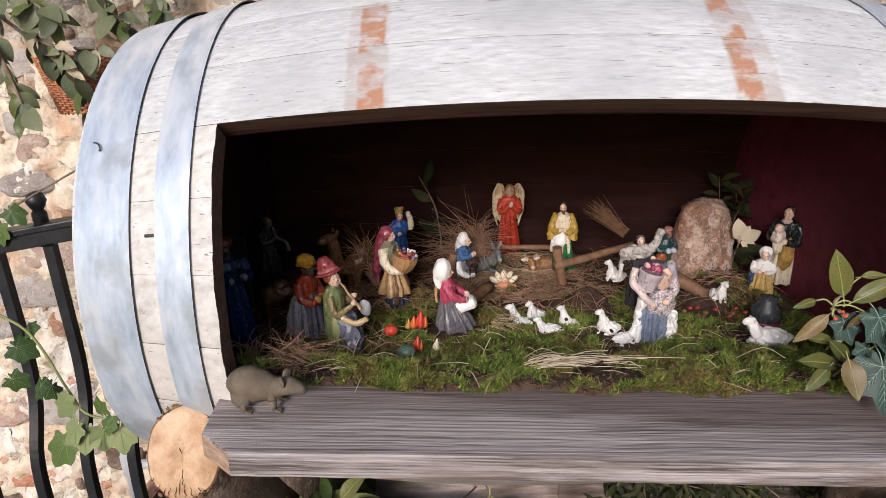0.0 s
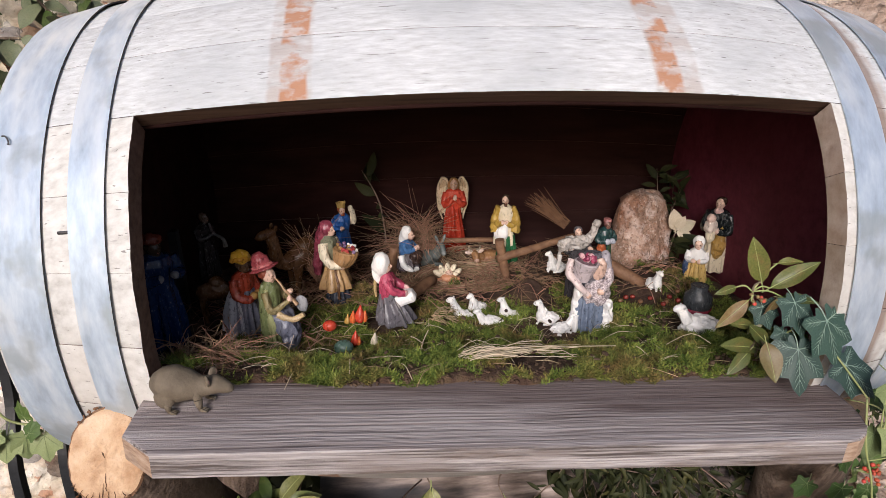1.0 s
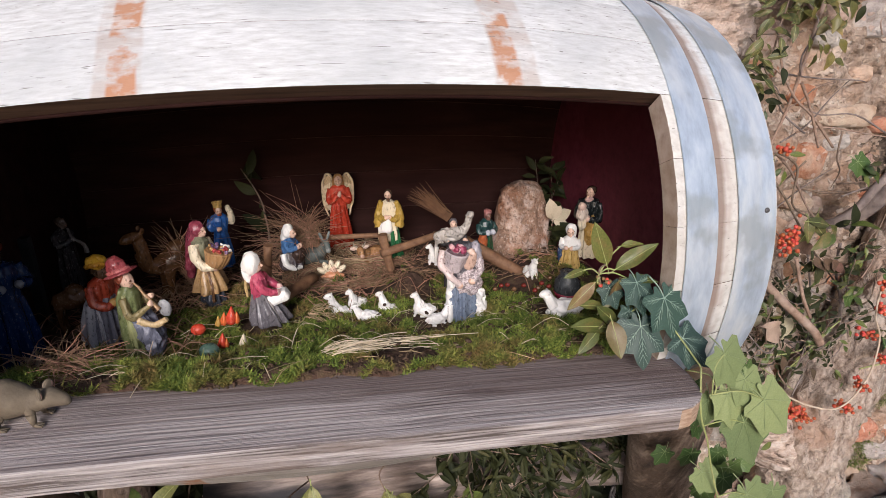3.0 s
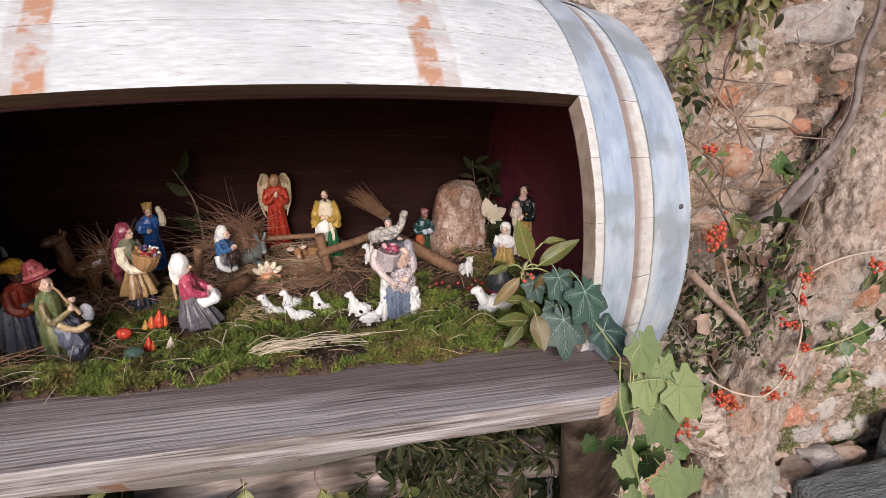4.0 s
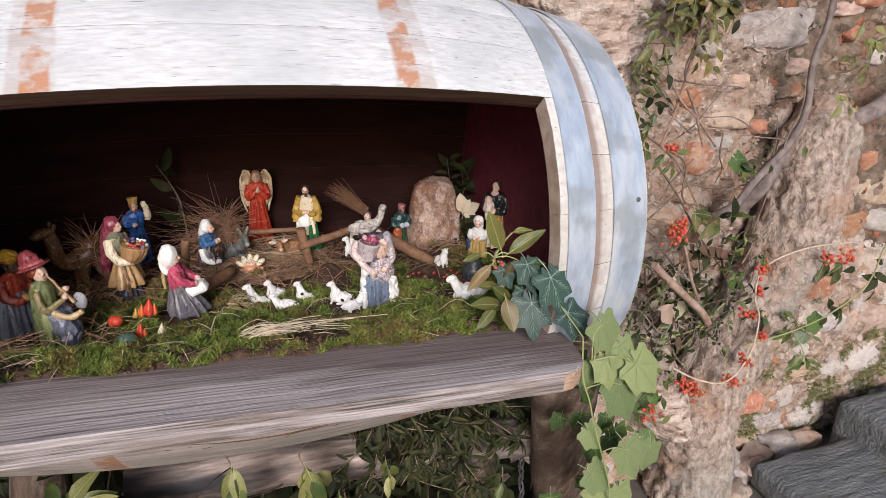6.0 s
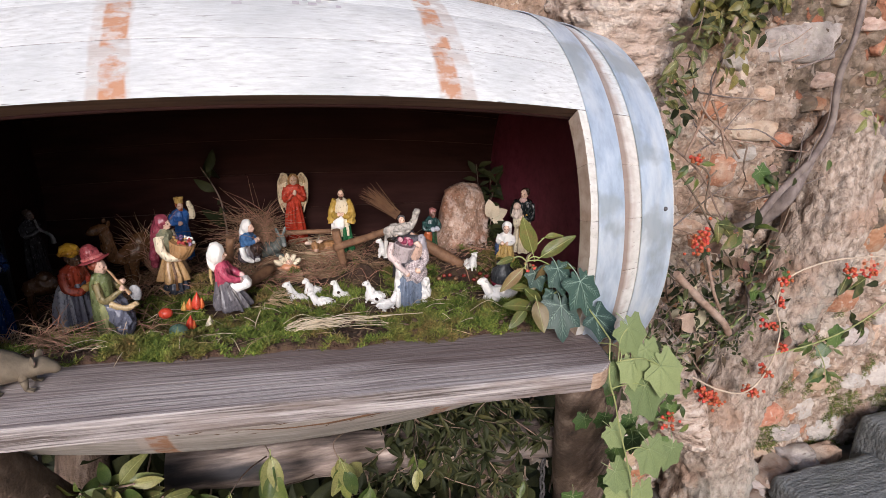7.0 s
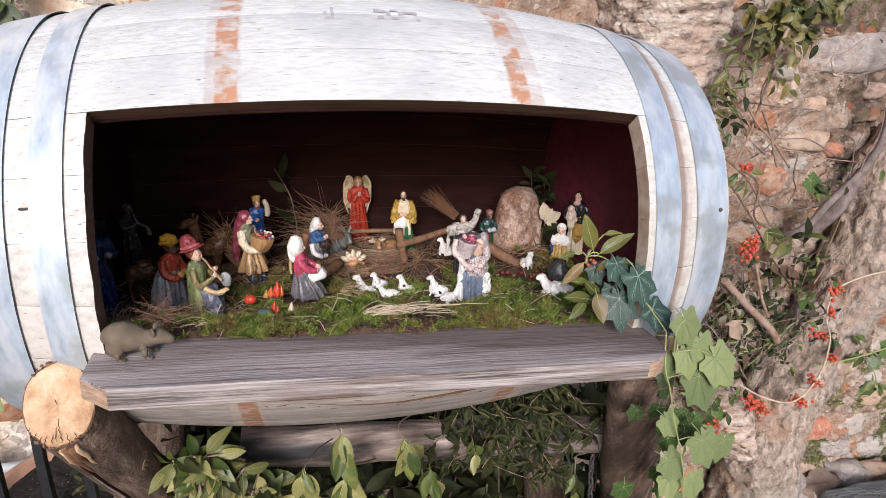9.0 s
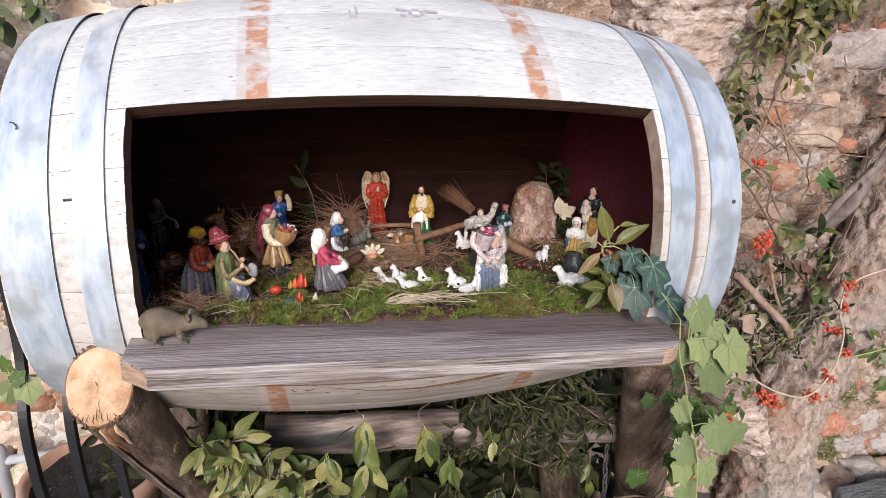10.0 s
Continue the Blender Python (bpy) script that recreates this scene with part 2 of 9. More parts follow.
PALE_BARK = mat("pale_flaking_bark", [(0.085, 0.055, 0.040), (0.38, 0.29, 0.235), (0.50, 0.41, 0.35), (0.59, 0.51, 0.45)], (17, 17, 48), 0.92, 1.0, detail=10,
                patch=(0.40, 0.29, 0.23), patch_scale=9, patch_amount=0.6, dist=0.014, fine=70, lo=0.36, hi=0.60)


def crack(m, scale, stretch, width, colour, depth=0.9, amount=0.85, warp=0.16):
    """Dark furrows between plates, in colour and relief."""
    n, l = m.node_tree.nodes, m.node_tree.links
    b = n["Principled BSDF"]
    tc, mp, nz, mixv = n.new("ShaderNodeTexCoord"), n.new("ShaderNodeMapping"), n.new("ShaderNodeTexNoise"), n.new("ShaderNodeMix")
    mp.inputs["Scale"].default_value = stretch
    nz.inputs["Scale"].default_value, nz.inputs["Detail"].default_value = scale * 0.9, 4
    mixv.data_type = "VECTOR"
    mixv.inputs[0].default_value = warp
    l.new(tc.outputs["Object"], mp.inputs[0])
    l.new(tc.outputs["Object"], nz.inputs["Vector"])
    l.new(mp.outputs[0], mixv.inputs[4])
    l.new(nz.outputs["Color"], mixv.inputs[5])
    vo = n.new("ShaderNodeTexVoronoi")
    vo.feature = "DISTANCE_TO_EDGE"
    vo.inputs["Scale"].default_value = scale
    l.new(mixv.outputs[1], vo.inputs["Vector"])
    rr = n.new("ShaderNodeMapRange")
    rr.inputs[1].default_value, rr.inputs[2].default_value, rr.inputs[3].default_value, rr.inputs[4].default_value = 0.0, width, amount, 0.0
    l.new(vo.outputs["Distance"], rr.inputs[0])
    mx = n.new("ShaderNodeMix")
    mx.data_type = "RGBA"
    l.new(rr.outputs[0], mx.inputs[0])
    l.new(b.inputs["Base Color"].links[0].from_socket, mx.inputs[6])
    mx.inputs[7].default_value = (*colour, 1)
    l.new(mx.outputs[2], b.inputs["Base Color"])
    bp = n.new("ShaderNodeBump")
    bp.inputs["Strength"].default_value, bp.inputs["Distance"].default_value = depth, 0.008
    r3 = n.new("ShaderNodeMapRange")
    r3.inputs[2].default_value = width * 1.6
    l.new(vo.outputs["Distance"], r3.inputs[0])
    l.new(r3.outputs[0], bp.inputs["Height"])
    l.new(b.inputs["Normal"].links[0].from_socket, bp.inputs["Normal"])
    l.new(bp.outputs[0], b.inputs["Normal"])


crack(BARK, 30, (1, 1, 0.55), 0.045, (0.10, 0.068, 0.050), 0.5, 0.28, 0.07)
SHOOT = mat("bare_brown_shoot", [(0.15, 0.092, 0.066), (0.25, 0.165, 0.122), (0.36, 0.255, 0.20)], (60, 60, 60), 0.8, 0.4, patch=(0.40, 0.32, 0.27), patch_scale=20, patch_amount=0.5)
TWIG = mat("brown_twig", [(0.10, 0.065, 0.045), (0.26, 0.19, 0.145)], (90, 90, 30), 0.8, 0.4, rand=0.2)
GREYTWIG = mat("grey_vine", [(0.085, 0.066, 0.060), (0.165, 0.132, 0.122), (0.26, 0.215, 0.20)], (40, 40, 24), 0.85, 0.6, patch=(0.30, 0.25, 0.22), patch_scale=22, patch_amount=0.5)
STRAW = mat("dry_straw", [(0.28, 0.19, 0.11), (0.52, 0.39, 0.24)], (90, 90, 90), 0.7, 0.1, island=0.35)
HAY = mat("pale_hay", [(0.44, 0.36, 0.24), (0.64, 0.55, 0.41)], (90, 90, 90), 0.7, 0.1, island=0.25)
BRUSH = mat("brown_brushwood", [(0.17, 0.085, 0.046), (0.42, 0.26, 0.165)], (90, 90, 90), 0.75, 0.1, island=0.4)
STICK = mat("peeled_stick", [(0.11, 0.052, 0.028), (0.25, 0.135, 0.072)], (80, 80, 80), 0.7, 0.4)
MOSS = mat("green_moss", [(0.042, 0.072, 0.011), (0.255, 0.320, 0.066)], (40, 40, 40), 0.8, 0.0, patch=(0.20, 0.125, 0.05), patch_scale=22,
           patch_amount=0.85, island=0.45, spec=0.2)
WALL_MOSS = mat("dull_wall_moss", [(0.045, 0.06, 0.014), (0.15, 0.17, 0.045)], (40, 40, 40), 0.85, 0.0, island=0.4, spec=0.2)
SOIL = mat("dark_mossy_soil", [(0.022, 0.011, 0.008), (0.075, 0.042, 0.028), (0.11, 0.075, 0.04)], (70, 70, 70), 0.95, 0.9, dist=0.006)
EARTH = mat("ground_earth", [(0.07, 0.062, 0.052), (0.15, 0.135, 0.115)], (9, 9, 9), 0.95, 0.6, patch=(0.11, 0.10, 0.085), patch_scale=1.5, dist=0.01)
MORTAR = mat("lime_mortar", [(0.096, 0.064, 0.046), (0.241, 0.173, 0.130), (0.323, 0.248, 0.197), (0.432, 0.355, 0.296)], (26, 26, 26), 0.95, 1.0, detail=12,
             patch=(0.40, 0.25, 0.165), patch_scale=6, patch_amount=0.6, patch2=(0.52, 0.45, 0.385), patch2_scale=5, dist=0.010, fine=120, lo=0.32, hi=0.62)


def grit(m, scale, colours, share, amount=0.85):
    """Aggregate and flakes set in the lime: scattered angular chips of several colours."""
    n, l = m.node_tree.nodes, m.node_tree.links
    b = n["Principled BSDF"]
    tc, nz, mixv = n.new("ShaderNodeTexCoord"), n.new("ShaderNodeTexNoise"), n.new("ShaderNodeMix")
    nz.inputs["Scale"].default_value, nz.inputs["Detail"].default_value = scale * 1.3, 3
    mixv.data_type = "VECTOR"
    mixv.inputs[0].default_value = 0.9 / scale
    l.new(tc.outputs["Object"], nz.inputs["Vector"])
    l.new(tc.outputs["Object"], mixv.inputs[4])
    l.new(nz.outputs["Color"], mixv.inputs[5])
    vo, vd = n.new("ShaderNodeTexVoronoi"), n.new("ShaderNodeTexVoronoi")
    vd.feature = "DISTANCE_TO_EDGE"
    for v in (vo, vd):
        v.inputs["Scale"].default_value = scale
        l.new(mixv.outputs[1], v.inputs["Vector"])
    sep = n.new("ShaderNodeSeparateColor")
    l.new(vo.outputs["Color"], sep.inputs[0])
    on, inside, both = n.new("ShaderNodeMath"), n.new("ShaderNodeMapRange"), n.new("ShaderNodeMath")
    on.operation, both.operation = "LESS_THAN", "MULTIPLY"
    on.inputs[1].default_value = share
    l.new(sep.outputs[0], on.inputs[0])
    inside.inputs[1].default_value, inside.inputs[2].default_value, inside.inputs[4].default_value = 0.08, 0.16, amount
    l.new(vd.outputs["Distance"], inside.inputs[0])
    l.new(on.outputs[0], both.inputs[0])
    l.new(inside.outputs[0], both.inputs[1])
    ramp = n.new("ShaderNodeValToRGB")
    ramp.color_ramp.interpolation = "CONSTANT"
    el = ramp.color_ramp.elements
    for i, c in enumerate(colours):
        e = el[i] if i < 2 else el.new(i / len(colours))
        e.position, e.color = i / len(colours), (*c, 1)
    l.new(sep.outputs[1], ramp.inputs[0])
    mx = n.new("ShaderNodeMix")
    mx.data_type = "RGBA"
    l.new(both.outputs[0], mx.inputs[0])
    l.new(b.inputs["Base Color"].links[0].from_socket, mx.inputs[6])
    l.new(ramp.outputs[0], mx.inputs[7])
    l.new(mx.outputs[2], b.inputs["Base Color"])
    bp = n.new("ShaderNodeBump")
    bp.inputs["Strength"].default_value, bp.inputs["Distance"].default_value = 0.8, 0.006
    l.new(both.outputs[0], bp.inputs["Height"])
    l.new(b.inputs["Normal"].links[0].from_socket, bp.inputs["Normal"])
    l.new(bp.outputs[0], b.inputs["Normal"])


MORTAR_BROWN = mat("earthy_brown_mortar", [(0.055, 0.040, 0.029), (0.129, 0.094, 0.070), (0.189, 0.140, 0.107), (0.285, 0.221, 0.175)], (24, 24, 24), 0.95, 1.0, detail=12,
                   patch=(0.125, 0.095, 0.060), patch_scale=5, patch_amount=0.6, patch2=(0.25, 0.15, 0.10), patch2_scale=6, dist=0.010, fine=120, lo=0.32, hi=0.64)
grit(MORTAR, 22, ((0.58, 0.50, 0.43), (0.40, 0.165, 0.085), (0.25, 0.18, 0.14), (0.56, 0.46, 0.38), (0.42, 0.33, 0.27), (0.64, 0.58, 0.52), (0.50, 0.41, 0.34)), 0.30, 0.7)
grit(MORTAR, 70, ((0.62, 0.54, 0.46), (0.17, 0.12, 0.09), (0.52, 0.42, 0.34)), 0.25, 0.5)
grit(MORTAR_BROWN, 26, ((0.38, 0.31, 0.26), (0.33, 0.115, 0.06), (0.10, 0.075, 0.06), (0.30, 0.22, 0.17)), 0.32, 0.75)
MORTAR_PALE = mat("pale_lime_mortar", [(0.36, 0.29, 0.21), (0.60, 0.52, 0.40), (0.70, 0.63, 0.51), (0.78, 0.72, 0.62)], (30, 30, 30), 0.95, 1.0,
                  patch=(0.55, 0.33, 0.21), patch_scale=10, patch_amount=0.75, patch2=(0.80, 0.77, 0.73), patch2_scale=9, dist=0.007, fine=80, lo=0.30, hi=0.66)
grit(MORTAR_PALE, 40, ((0.80, 0.76, 0.70), (0.46, 0.20, 0.11), (0.40, 0.33, 0.26), (0.74, 0.66, 0.54)), 0.30, 0.7)
def in_place(m):
    """Ties the grain to the place rather than to the piece, so that it keeps its true size."""
    n, l = m.node_tree.nodes, m.node_tree.links
    geo = n.new("ShaderNodeNewGeometry")
    for link in list(l):
        if link.from_node.bl_idname == "ShaderNodeTexCoord":
            l.new(geo.outputs["Position"], link.to_socket)


STONES = [
    mat("ochre_stone", [(0.269, 0.179, 0.120), (0.411, 0.294, 0.207), (0.506, 0.386, 0.294)], (30, 30, 46), 0.92, 1.0, rand=0.14, dist=0.005,
        patch=(0.447, 0.37, 0.292), patch_scale=11, patch_amount=0.8, fine=170),
    mat("rose_stone", [(0.279, 0.178, 0.140), (0.418, 0.302, 0.248), (0.495, 0.395, 0.340)], (30, 30, 46), 0.92, 1.0, rand=0.14, dist=0.005,
        patch=(0.464, 0.378, 0.31), patch_scale=11, patch_amount=0.8, fine=170),
    mat("grey_stone", [(0.258, 0.219, 0.202), (0.404, 0.353, 0.331), (0.516, 0.464, 0.439)], (30, 30, 46), 0.92, 1.0, rand=0.18, dist=0.005,
        patch=(0.447, 0.396, 0.344), patch_scale=11, patch_amount=0.8, fine=170),
    mat("brick_rubble", [(0.27, 0.105, 0.055), (0.38, 0.178, 0.105), (0.47, 0.275, 0.18)], (30, 30, 46), 0.92, 1.0, rand=0.2, dist=0.005,
        patch=(0.473, 0.361, 0.275), patch_scale=11, patch_amount=0.9, fine=170),
    mat("pale_stone", [(0.307, 0.274, 0.246), (0.423, 0.386, 0.353), (0.502, 0.465, 0.432)], (30, 30, 46), 0.92, 1.0, rand=0.12, dist=0.005,
        patch=(0.387, 0.327, 0.275), patch_scale=11, fine=170),
    mat("brown_stone", [(0.085, 0.062, 0.046), (0.165, 0.125, 0.095), (0.26, 0.205, 0.165)], (30, 30, 46), 0.92, 1.0, rand=0.2, dist=0.005,
        patch=(0.22, 0.12, 0.08), patch_scale=11, patch_amount=0.8, fine=170),
]
STEP = mat("grey_step", [(0.075, 0.082, 0.085), (0.155, 0.166, 0.170), (0.235, 0.248, 0.250)], (7, 62, 30), 0.88, 1.0,
           patch=(0.08, 0.09, 0.06), patch_scale=6, dist=0.008, fine=90)
TERRA = mat("terracotta", [(0.46, 0.25, 0.17), (0.6, 0.38, 0.28)], (20, 20, 20), 0.85, 0.3, patch=(0.6, 0.5, 0.43), patch_scale=8)
WICKER = mat("orange_wicker", [(0.30, 0.11, 0.045), (0.52, 0.23, 0.11)], (90, 90, 90), 0.6, 0.2, island=0.2)
PIPE = mat("grey_pipe", [(0.42, 0.45, 0.48), (0.52, 0.55, 0.58)], (20, 20, 20), 0.45, 0.05)
LAUREL = mat("laurel_leaf", [(0.032, 0.052, 0.012), (0.085, 0.118, 0.028)], (40, 40, 40), 0.42, 0.15, rand=0.45, patch=(0.20, 0.19, 0.06), patch_scale=2.5,
             patch_amount=0.35)
OLIVE = mat("olive_leaf", [(0.038, 0.046, 0.011), (0.092, 0.10, 0.026)], (30, 30, 30), 0.5, 0.15, rand=0.35, patch=(0.26, 0.17, 0.08), patch_scale=3, patch_amount=0.5)
# darker copy of the laurel green, with shade put into the leaf colour
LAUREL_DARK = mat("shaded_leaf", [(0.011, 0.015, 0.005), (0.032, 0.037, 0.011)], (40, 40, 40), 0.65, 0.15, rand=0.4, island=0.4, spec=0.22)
# olive copy darkened in colour for the shade beneath the barrel
SHADE_OLIVE = mat("shaded_olive_leaf", [(0.022, 0.024, 0.007), (0.052, 0.052, 0.015)], (40, 40, 40), 0.55, 0.15, rand=0.4, spec=0.25)
LAUREL_PALE = mat("pale_laurel_leaf", [(0.13, 0.135, 0.042), (0.25, 0.24, 0.09)], (20, 20, 20), 0.45, 0.15, rand=0.3, patch=(0.26, 0.19, 0.09), patch_scale=1.2, patch_amount=0.25)
CLIMB_LEAF = mat("dull_climber_leaf", [(0.055, 0.072, 0.036), (0.125, 0.145, 0.080)], (30, 30, 30), 0.5, 0.15, rand=0.4, patch=(0.30, 0.26, 0.17), patch_scale=1.5, patch_amount=0.35)
DRYLEAF = mat("pale_dry_leaf", [(0.33, 0.275, 0.18), (0.48, 0.42, 0.305)], (30, 30, 30), 0.6, 0.2, rand=0.25)
DEAD_LEAF = mat("dark_dead_leaf", [(0.055, 0.032, 0.020), (0.15, 0.090, 0.058)], (40, 40, 40), 0.75, 0.3, rand=0.4)
HANG_LEAF = mat("yellowing_climber_leaf", [(0.060, 0.062, 0.015), (0.165, 0.145, 0.040)], (30, 30, 30), 0.45, 0.15, rand=0.4, patch=(0.24, 0.17, 0.05), patch_scale=2.0, patch_amount=0.5)
DRYLEAF_BROWN = mat("dead_brown_leaf", [(0.24, 0.165, 0.12), (0.40, 0.30, 0.235)], (40, 40, 40), 0.75, 0.3)
IVY_DARK = mat("dark_ivy_leaf", [(0.017, 0.042, 0.032), (0.045, 0.085, 0.068)], (50, 50, 50), 0.48, 0.2, rand=0.2)
SPRIG_GREEN = mat("sprig_leaf", [(0.052, 0.070, 0.016), (0.120, 0.130, 0.036)], (30, 30, 30), 0.42, 0.15, rand=0.3, patch=(0.20, 0.12, 0.045), patch_scale=3, patch_amount=0.5)
SPRIG_BROWN = mat("browning_sprig_leaf", [(0.115, 0.062, 0.024), (0.18, 0.135, 0.055)], (20, 20, 20), 0.45, 0.15, rand=0.25, patch=(0.13, 0.14, 0.05), patch_scale=2, patch_amount=0.6)
IVY_VEIN = mat("ivy_vein", [(0.22, 0.31, 0.25), (0.32, 0.41, 0.34)], (50, 50, 50), 0.5, 0.0)
IVY_PALE = mat("pale_ivy_leaf", [(0.125, 0.165, 0.066), (0.205, 0.25, 0.112)], (30, 30, 30), 0.45, 0.15, rand=0.25)
IVY_PALE_VEIN = mat("pale_ivy_vein", [(0.18, 0.235, 0.105), (0.24, 0.295, 0.145)], (30, 30, 30), 0.5, 0.0)
IVY_MID = mat("green_ivy_leaf", [(0.035, 0.07, 0.018), (0.07, 0.12, 0.03)], (40, 40, 40), 0.42, 0.15, rand=0.4)
STEM = mat("green_stem", [(0.22, 0.26, 0.09), (0.33, 0.34, 0.15)], (40, 40, 40), 0.6, 0.1)
PALESTEM = mat("pale_bare_stem", [(0.40, 0.31, 0.23), (0.55, 0.45, 0.36)], (40, 40, 40), 0.6, 0.1)
BERRY = mat("orange_red_berry", [(0.38, 0.055, 0.025), (0.52, 0.115, 0.055)], (90, 90, 90), 0.5, 0.0, rand=0.25)
GRANITE = mat("pink_grained_rock", [(0.15, 0.085, 0.055), (0.33, 0.205, 0.145), (0.60, 0.46, 0.38)], (46, 46, 46), 0.8, 0.8,
              patch=(0.27, 0.10, 0.045), patch_scale=16, patch_amount=0.9, patch2=(0.62, 0.50, 0.44), patch2_scale=20, dist=0.004, fine=130)
grit(GRANITE, 260, ((0.10, 0.055, 0.035), (0.62, 0.50, 0.43), (0.26, 0.10, 0.045), (0.20, 0.125, 0.09)), 0.55, 0.45)
CLAY = mat("olive_brown_clay", [(0.10, 0.078, 0.053), (0.155, 0.124, 0.088)], (60, 60, 60), 0.75, 0.25, fine=300)
PAINTS = {}


def paint(r, g, b, gloss=0.25):
    """Glossy hand-painted ceramic with a dark wash in the hollows' grain."""
    key, lo = (r, g, b), 0.88 if min(r, g, b) > 0.5 else 0.42
    if key not in PAINTS:
        PAINTS[key] = mat("painted_ceramic", [(r * lo, g * lo, b * lo), (r, g, b), (r, g, b), (r * 0.85 + 0.12, g * 0.85 + 0.12, b * 0.85 + 0.12)],
                          (300, 300, 150), gloss, 0.7, dist=0.0010, lo=0.34, hi=0.70)
    return PAINTS[key]


# ---- mesh helpers ----
class Shape:
    """Collects faces for one mesh."""

    def __init__(self):
        self.v, self.f, self.m, self.s, self.mats = [], [], [], [], []

    def slot(self, material):
        if material not in self.mats:
            self.mats.append(material)
        return self.mats.index(material)

    def add(self, verts, faces, material, smooth=True):
        o, k = len(self.v), self.slot(material)
        self.v.extend(tuple(p) for p in verts)
        for f in faces:
            self.f.append([i + o for i in f])
            self.m.append(k)
            self.s.append(smooth)

    def ball(self, c, r, material, m=None, seg=12, rings=8, rough=0.0, freq=40.0):
        r = (r, r, r) if isinstance(r, (int, float)) else r
        vs, fs = [], []
        for i in range(rings + 1):
            a = math.pi * i / rings
            for j in range(seg):
                b = 2 * math.pi * j / seg
                p = Vector((math.sin(a) * math.cos(b), math.sin(a) * math.sin(b), math.cos(a)))
                k = 1.0
                if rough:
                    k += rough * noise.noise(Vector((p.x * r[0], p.y * r[1], p.z * r[2])) * freq + Vector(c) * 31)
                q = Vector((p.x * r[0] * k, p.y * r[1] * k, p.z * r[2] * k))
                if m:
                    q = m.to_3x3() @ q
                vs.append(q + Vector(c))
        for i in range(rings):
            for j in range(seg):
                a, b = i * seg + j, i * seg + (j + 1) % seg
                fs.append((a, a + seg, b + seg, b))
        self.add(vs, fs, material)

    def tube(self, pts, radii, material, seg=8, cap=True, wobble=0.0, freq=10.0, smooth=True, flat=1.0):
        pts = [Vector(p) for p in pts]
        n = len(pts)
        radii = [radii] * n if isinstance(radii, (int, float)) else radii
        vs, fs = [], []
        side = None
        for i, p in enumerate(pts):
            d = (pts[min(i + 1, n - 1)] - pts[max(i - 1, 0)]).normalized()
            if side is None:
                side = d.orthogonal().normalized()
            side = (side - d * side.dot(d)).normalized()
            up = d.cross(side)
            for j in range(seg):
                a = 2 * math.pi * j / seg
                w = side * math.cos(a) + up * math.sin(a) * flat
                k = radii[i]
                if wobble:
                    k *= 1 + wobble * noise.noise((p + w * radii[i]) * freq)
                vs.append(p + w * k)
        for i in range(n - 1):
            for j in range(seg):
                a, b = i * seg + j, i * seg + (j + 1) % seg
                fs.append((a, b, b + seg, a + seg))
        self.add(vs, fs, material, smooth)
        if cap:
            o = len(self.v) - len(vs)
            k = self.slot(material)
            for ring in (list(range(seg))[::-1], list(range((n - 1) * seg, n * seg))):
                self.f.append([o + i for i in ring])
                self.m.append(k)
                self.s.append(False)

    def lathe(self, profile, c, material, seg=16, flute=0.0, folds=7, squash=1.0, lean=(0, 0)):
        vs, fs = [], []
        z0, z1 = profile[0][1], profile[-1][1]
        for r, z in profile:
            t = (z - z0) / ((z1 - z0) or 1)
            for j in range(seg):
                a = 2 * math.pi * j / seg
                k = r * (1 + flute * (1 - 0.6 * t) * math.sin(folds * a + 1.3 * math.sin(3 * a) + 0.8 * t))
                vs.append((c[0] + k * math.cos(a) + lean[0] * t, c[1] + k * squash * math.sin(a) + lean[1] * t, c[2] + z))
        n = len(profile)
        for i in range(n - 1):
            for j in range(seg):
                a, b = i * seg + j, i * seg + (j + 1) % seg
                fs.append((a, b, b + seg, a + seg))
        fs.append(tuple(range(seg))[::-1])
        fs.append(tuple(range((n - 1) * seg, n * seg)))
        self.add(vs, fs, material)

    def box(self, c, size, material, m=None, bevel=0.0):
        bm = bmesh.new()
        bmesh.ops.create_cube(bm, size=1.0, matrix=Matrix.Diagonal((*size, 1)))
        if bevel:
            bmesh.ops.bevel(bm, geom=bm.edges[:], offset=bevel, segments=2, affect="EDGES", profile=0.5)
        mm = Matrix.Translation(c) @ (m or Matrix())
        bm.verts.index_update()
        self.add([mm @ v.co for v in bm.verts], [[v.index for v in f.verts] for f in bm.faces], material, False)
        bm.free()

    def mesh(self, name):
        me = bpy.data.meshes.new(name)
        me.from_pydata(self.v, [], self.f)
        for m in self.mats:
            me.materials.append(m)
        me.polygons.foreach_set("material_index", self.m)
        me.polygons.foreach_set("use_smooth", self.s)
        me.update()
        return me


def thing(name, label, category, group="", kind="", at=None):
    ob = tagged(new(name), label, category, group, kind)
    if at is not None:
        ob.matrix_world = at
    return ob


def part(name, shape, parent, label="", m=None):
    """Links a shape (or a shared mesh) as one mesh object under a thing or a part."""
    ob = new(name, shape.mesh(name) if isinstance(shape, Shape) else shape)
    ob.parent = parent
    if m is not None:
        ob.matrix_basis = m
    return tagged(ob, label)


def solo(name, shape, label, category, group="", kind="", m=None):
    ob = tagged(new(name, shape.mesh(name)), label, category, group, kind)
    if m is not None:
        ob.matrix_basis = m
    return ob


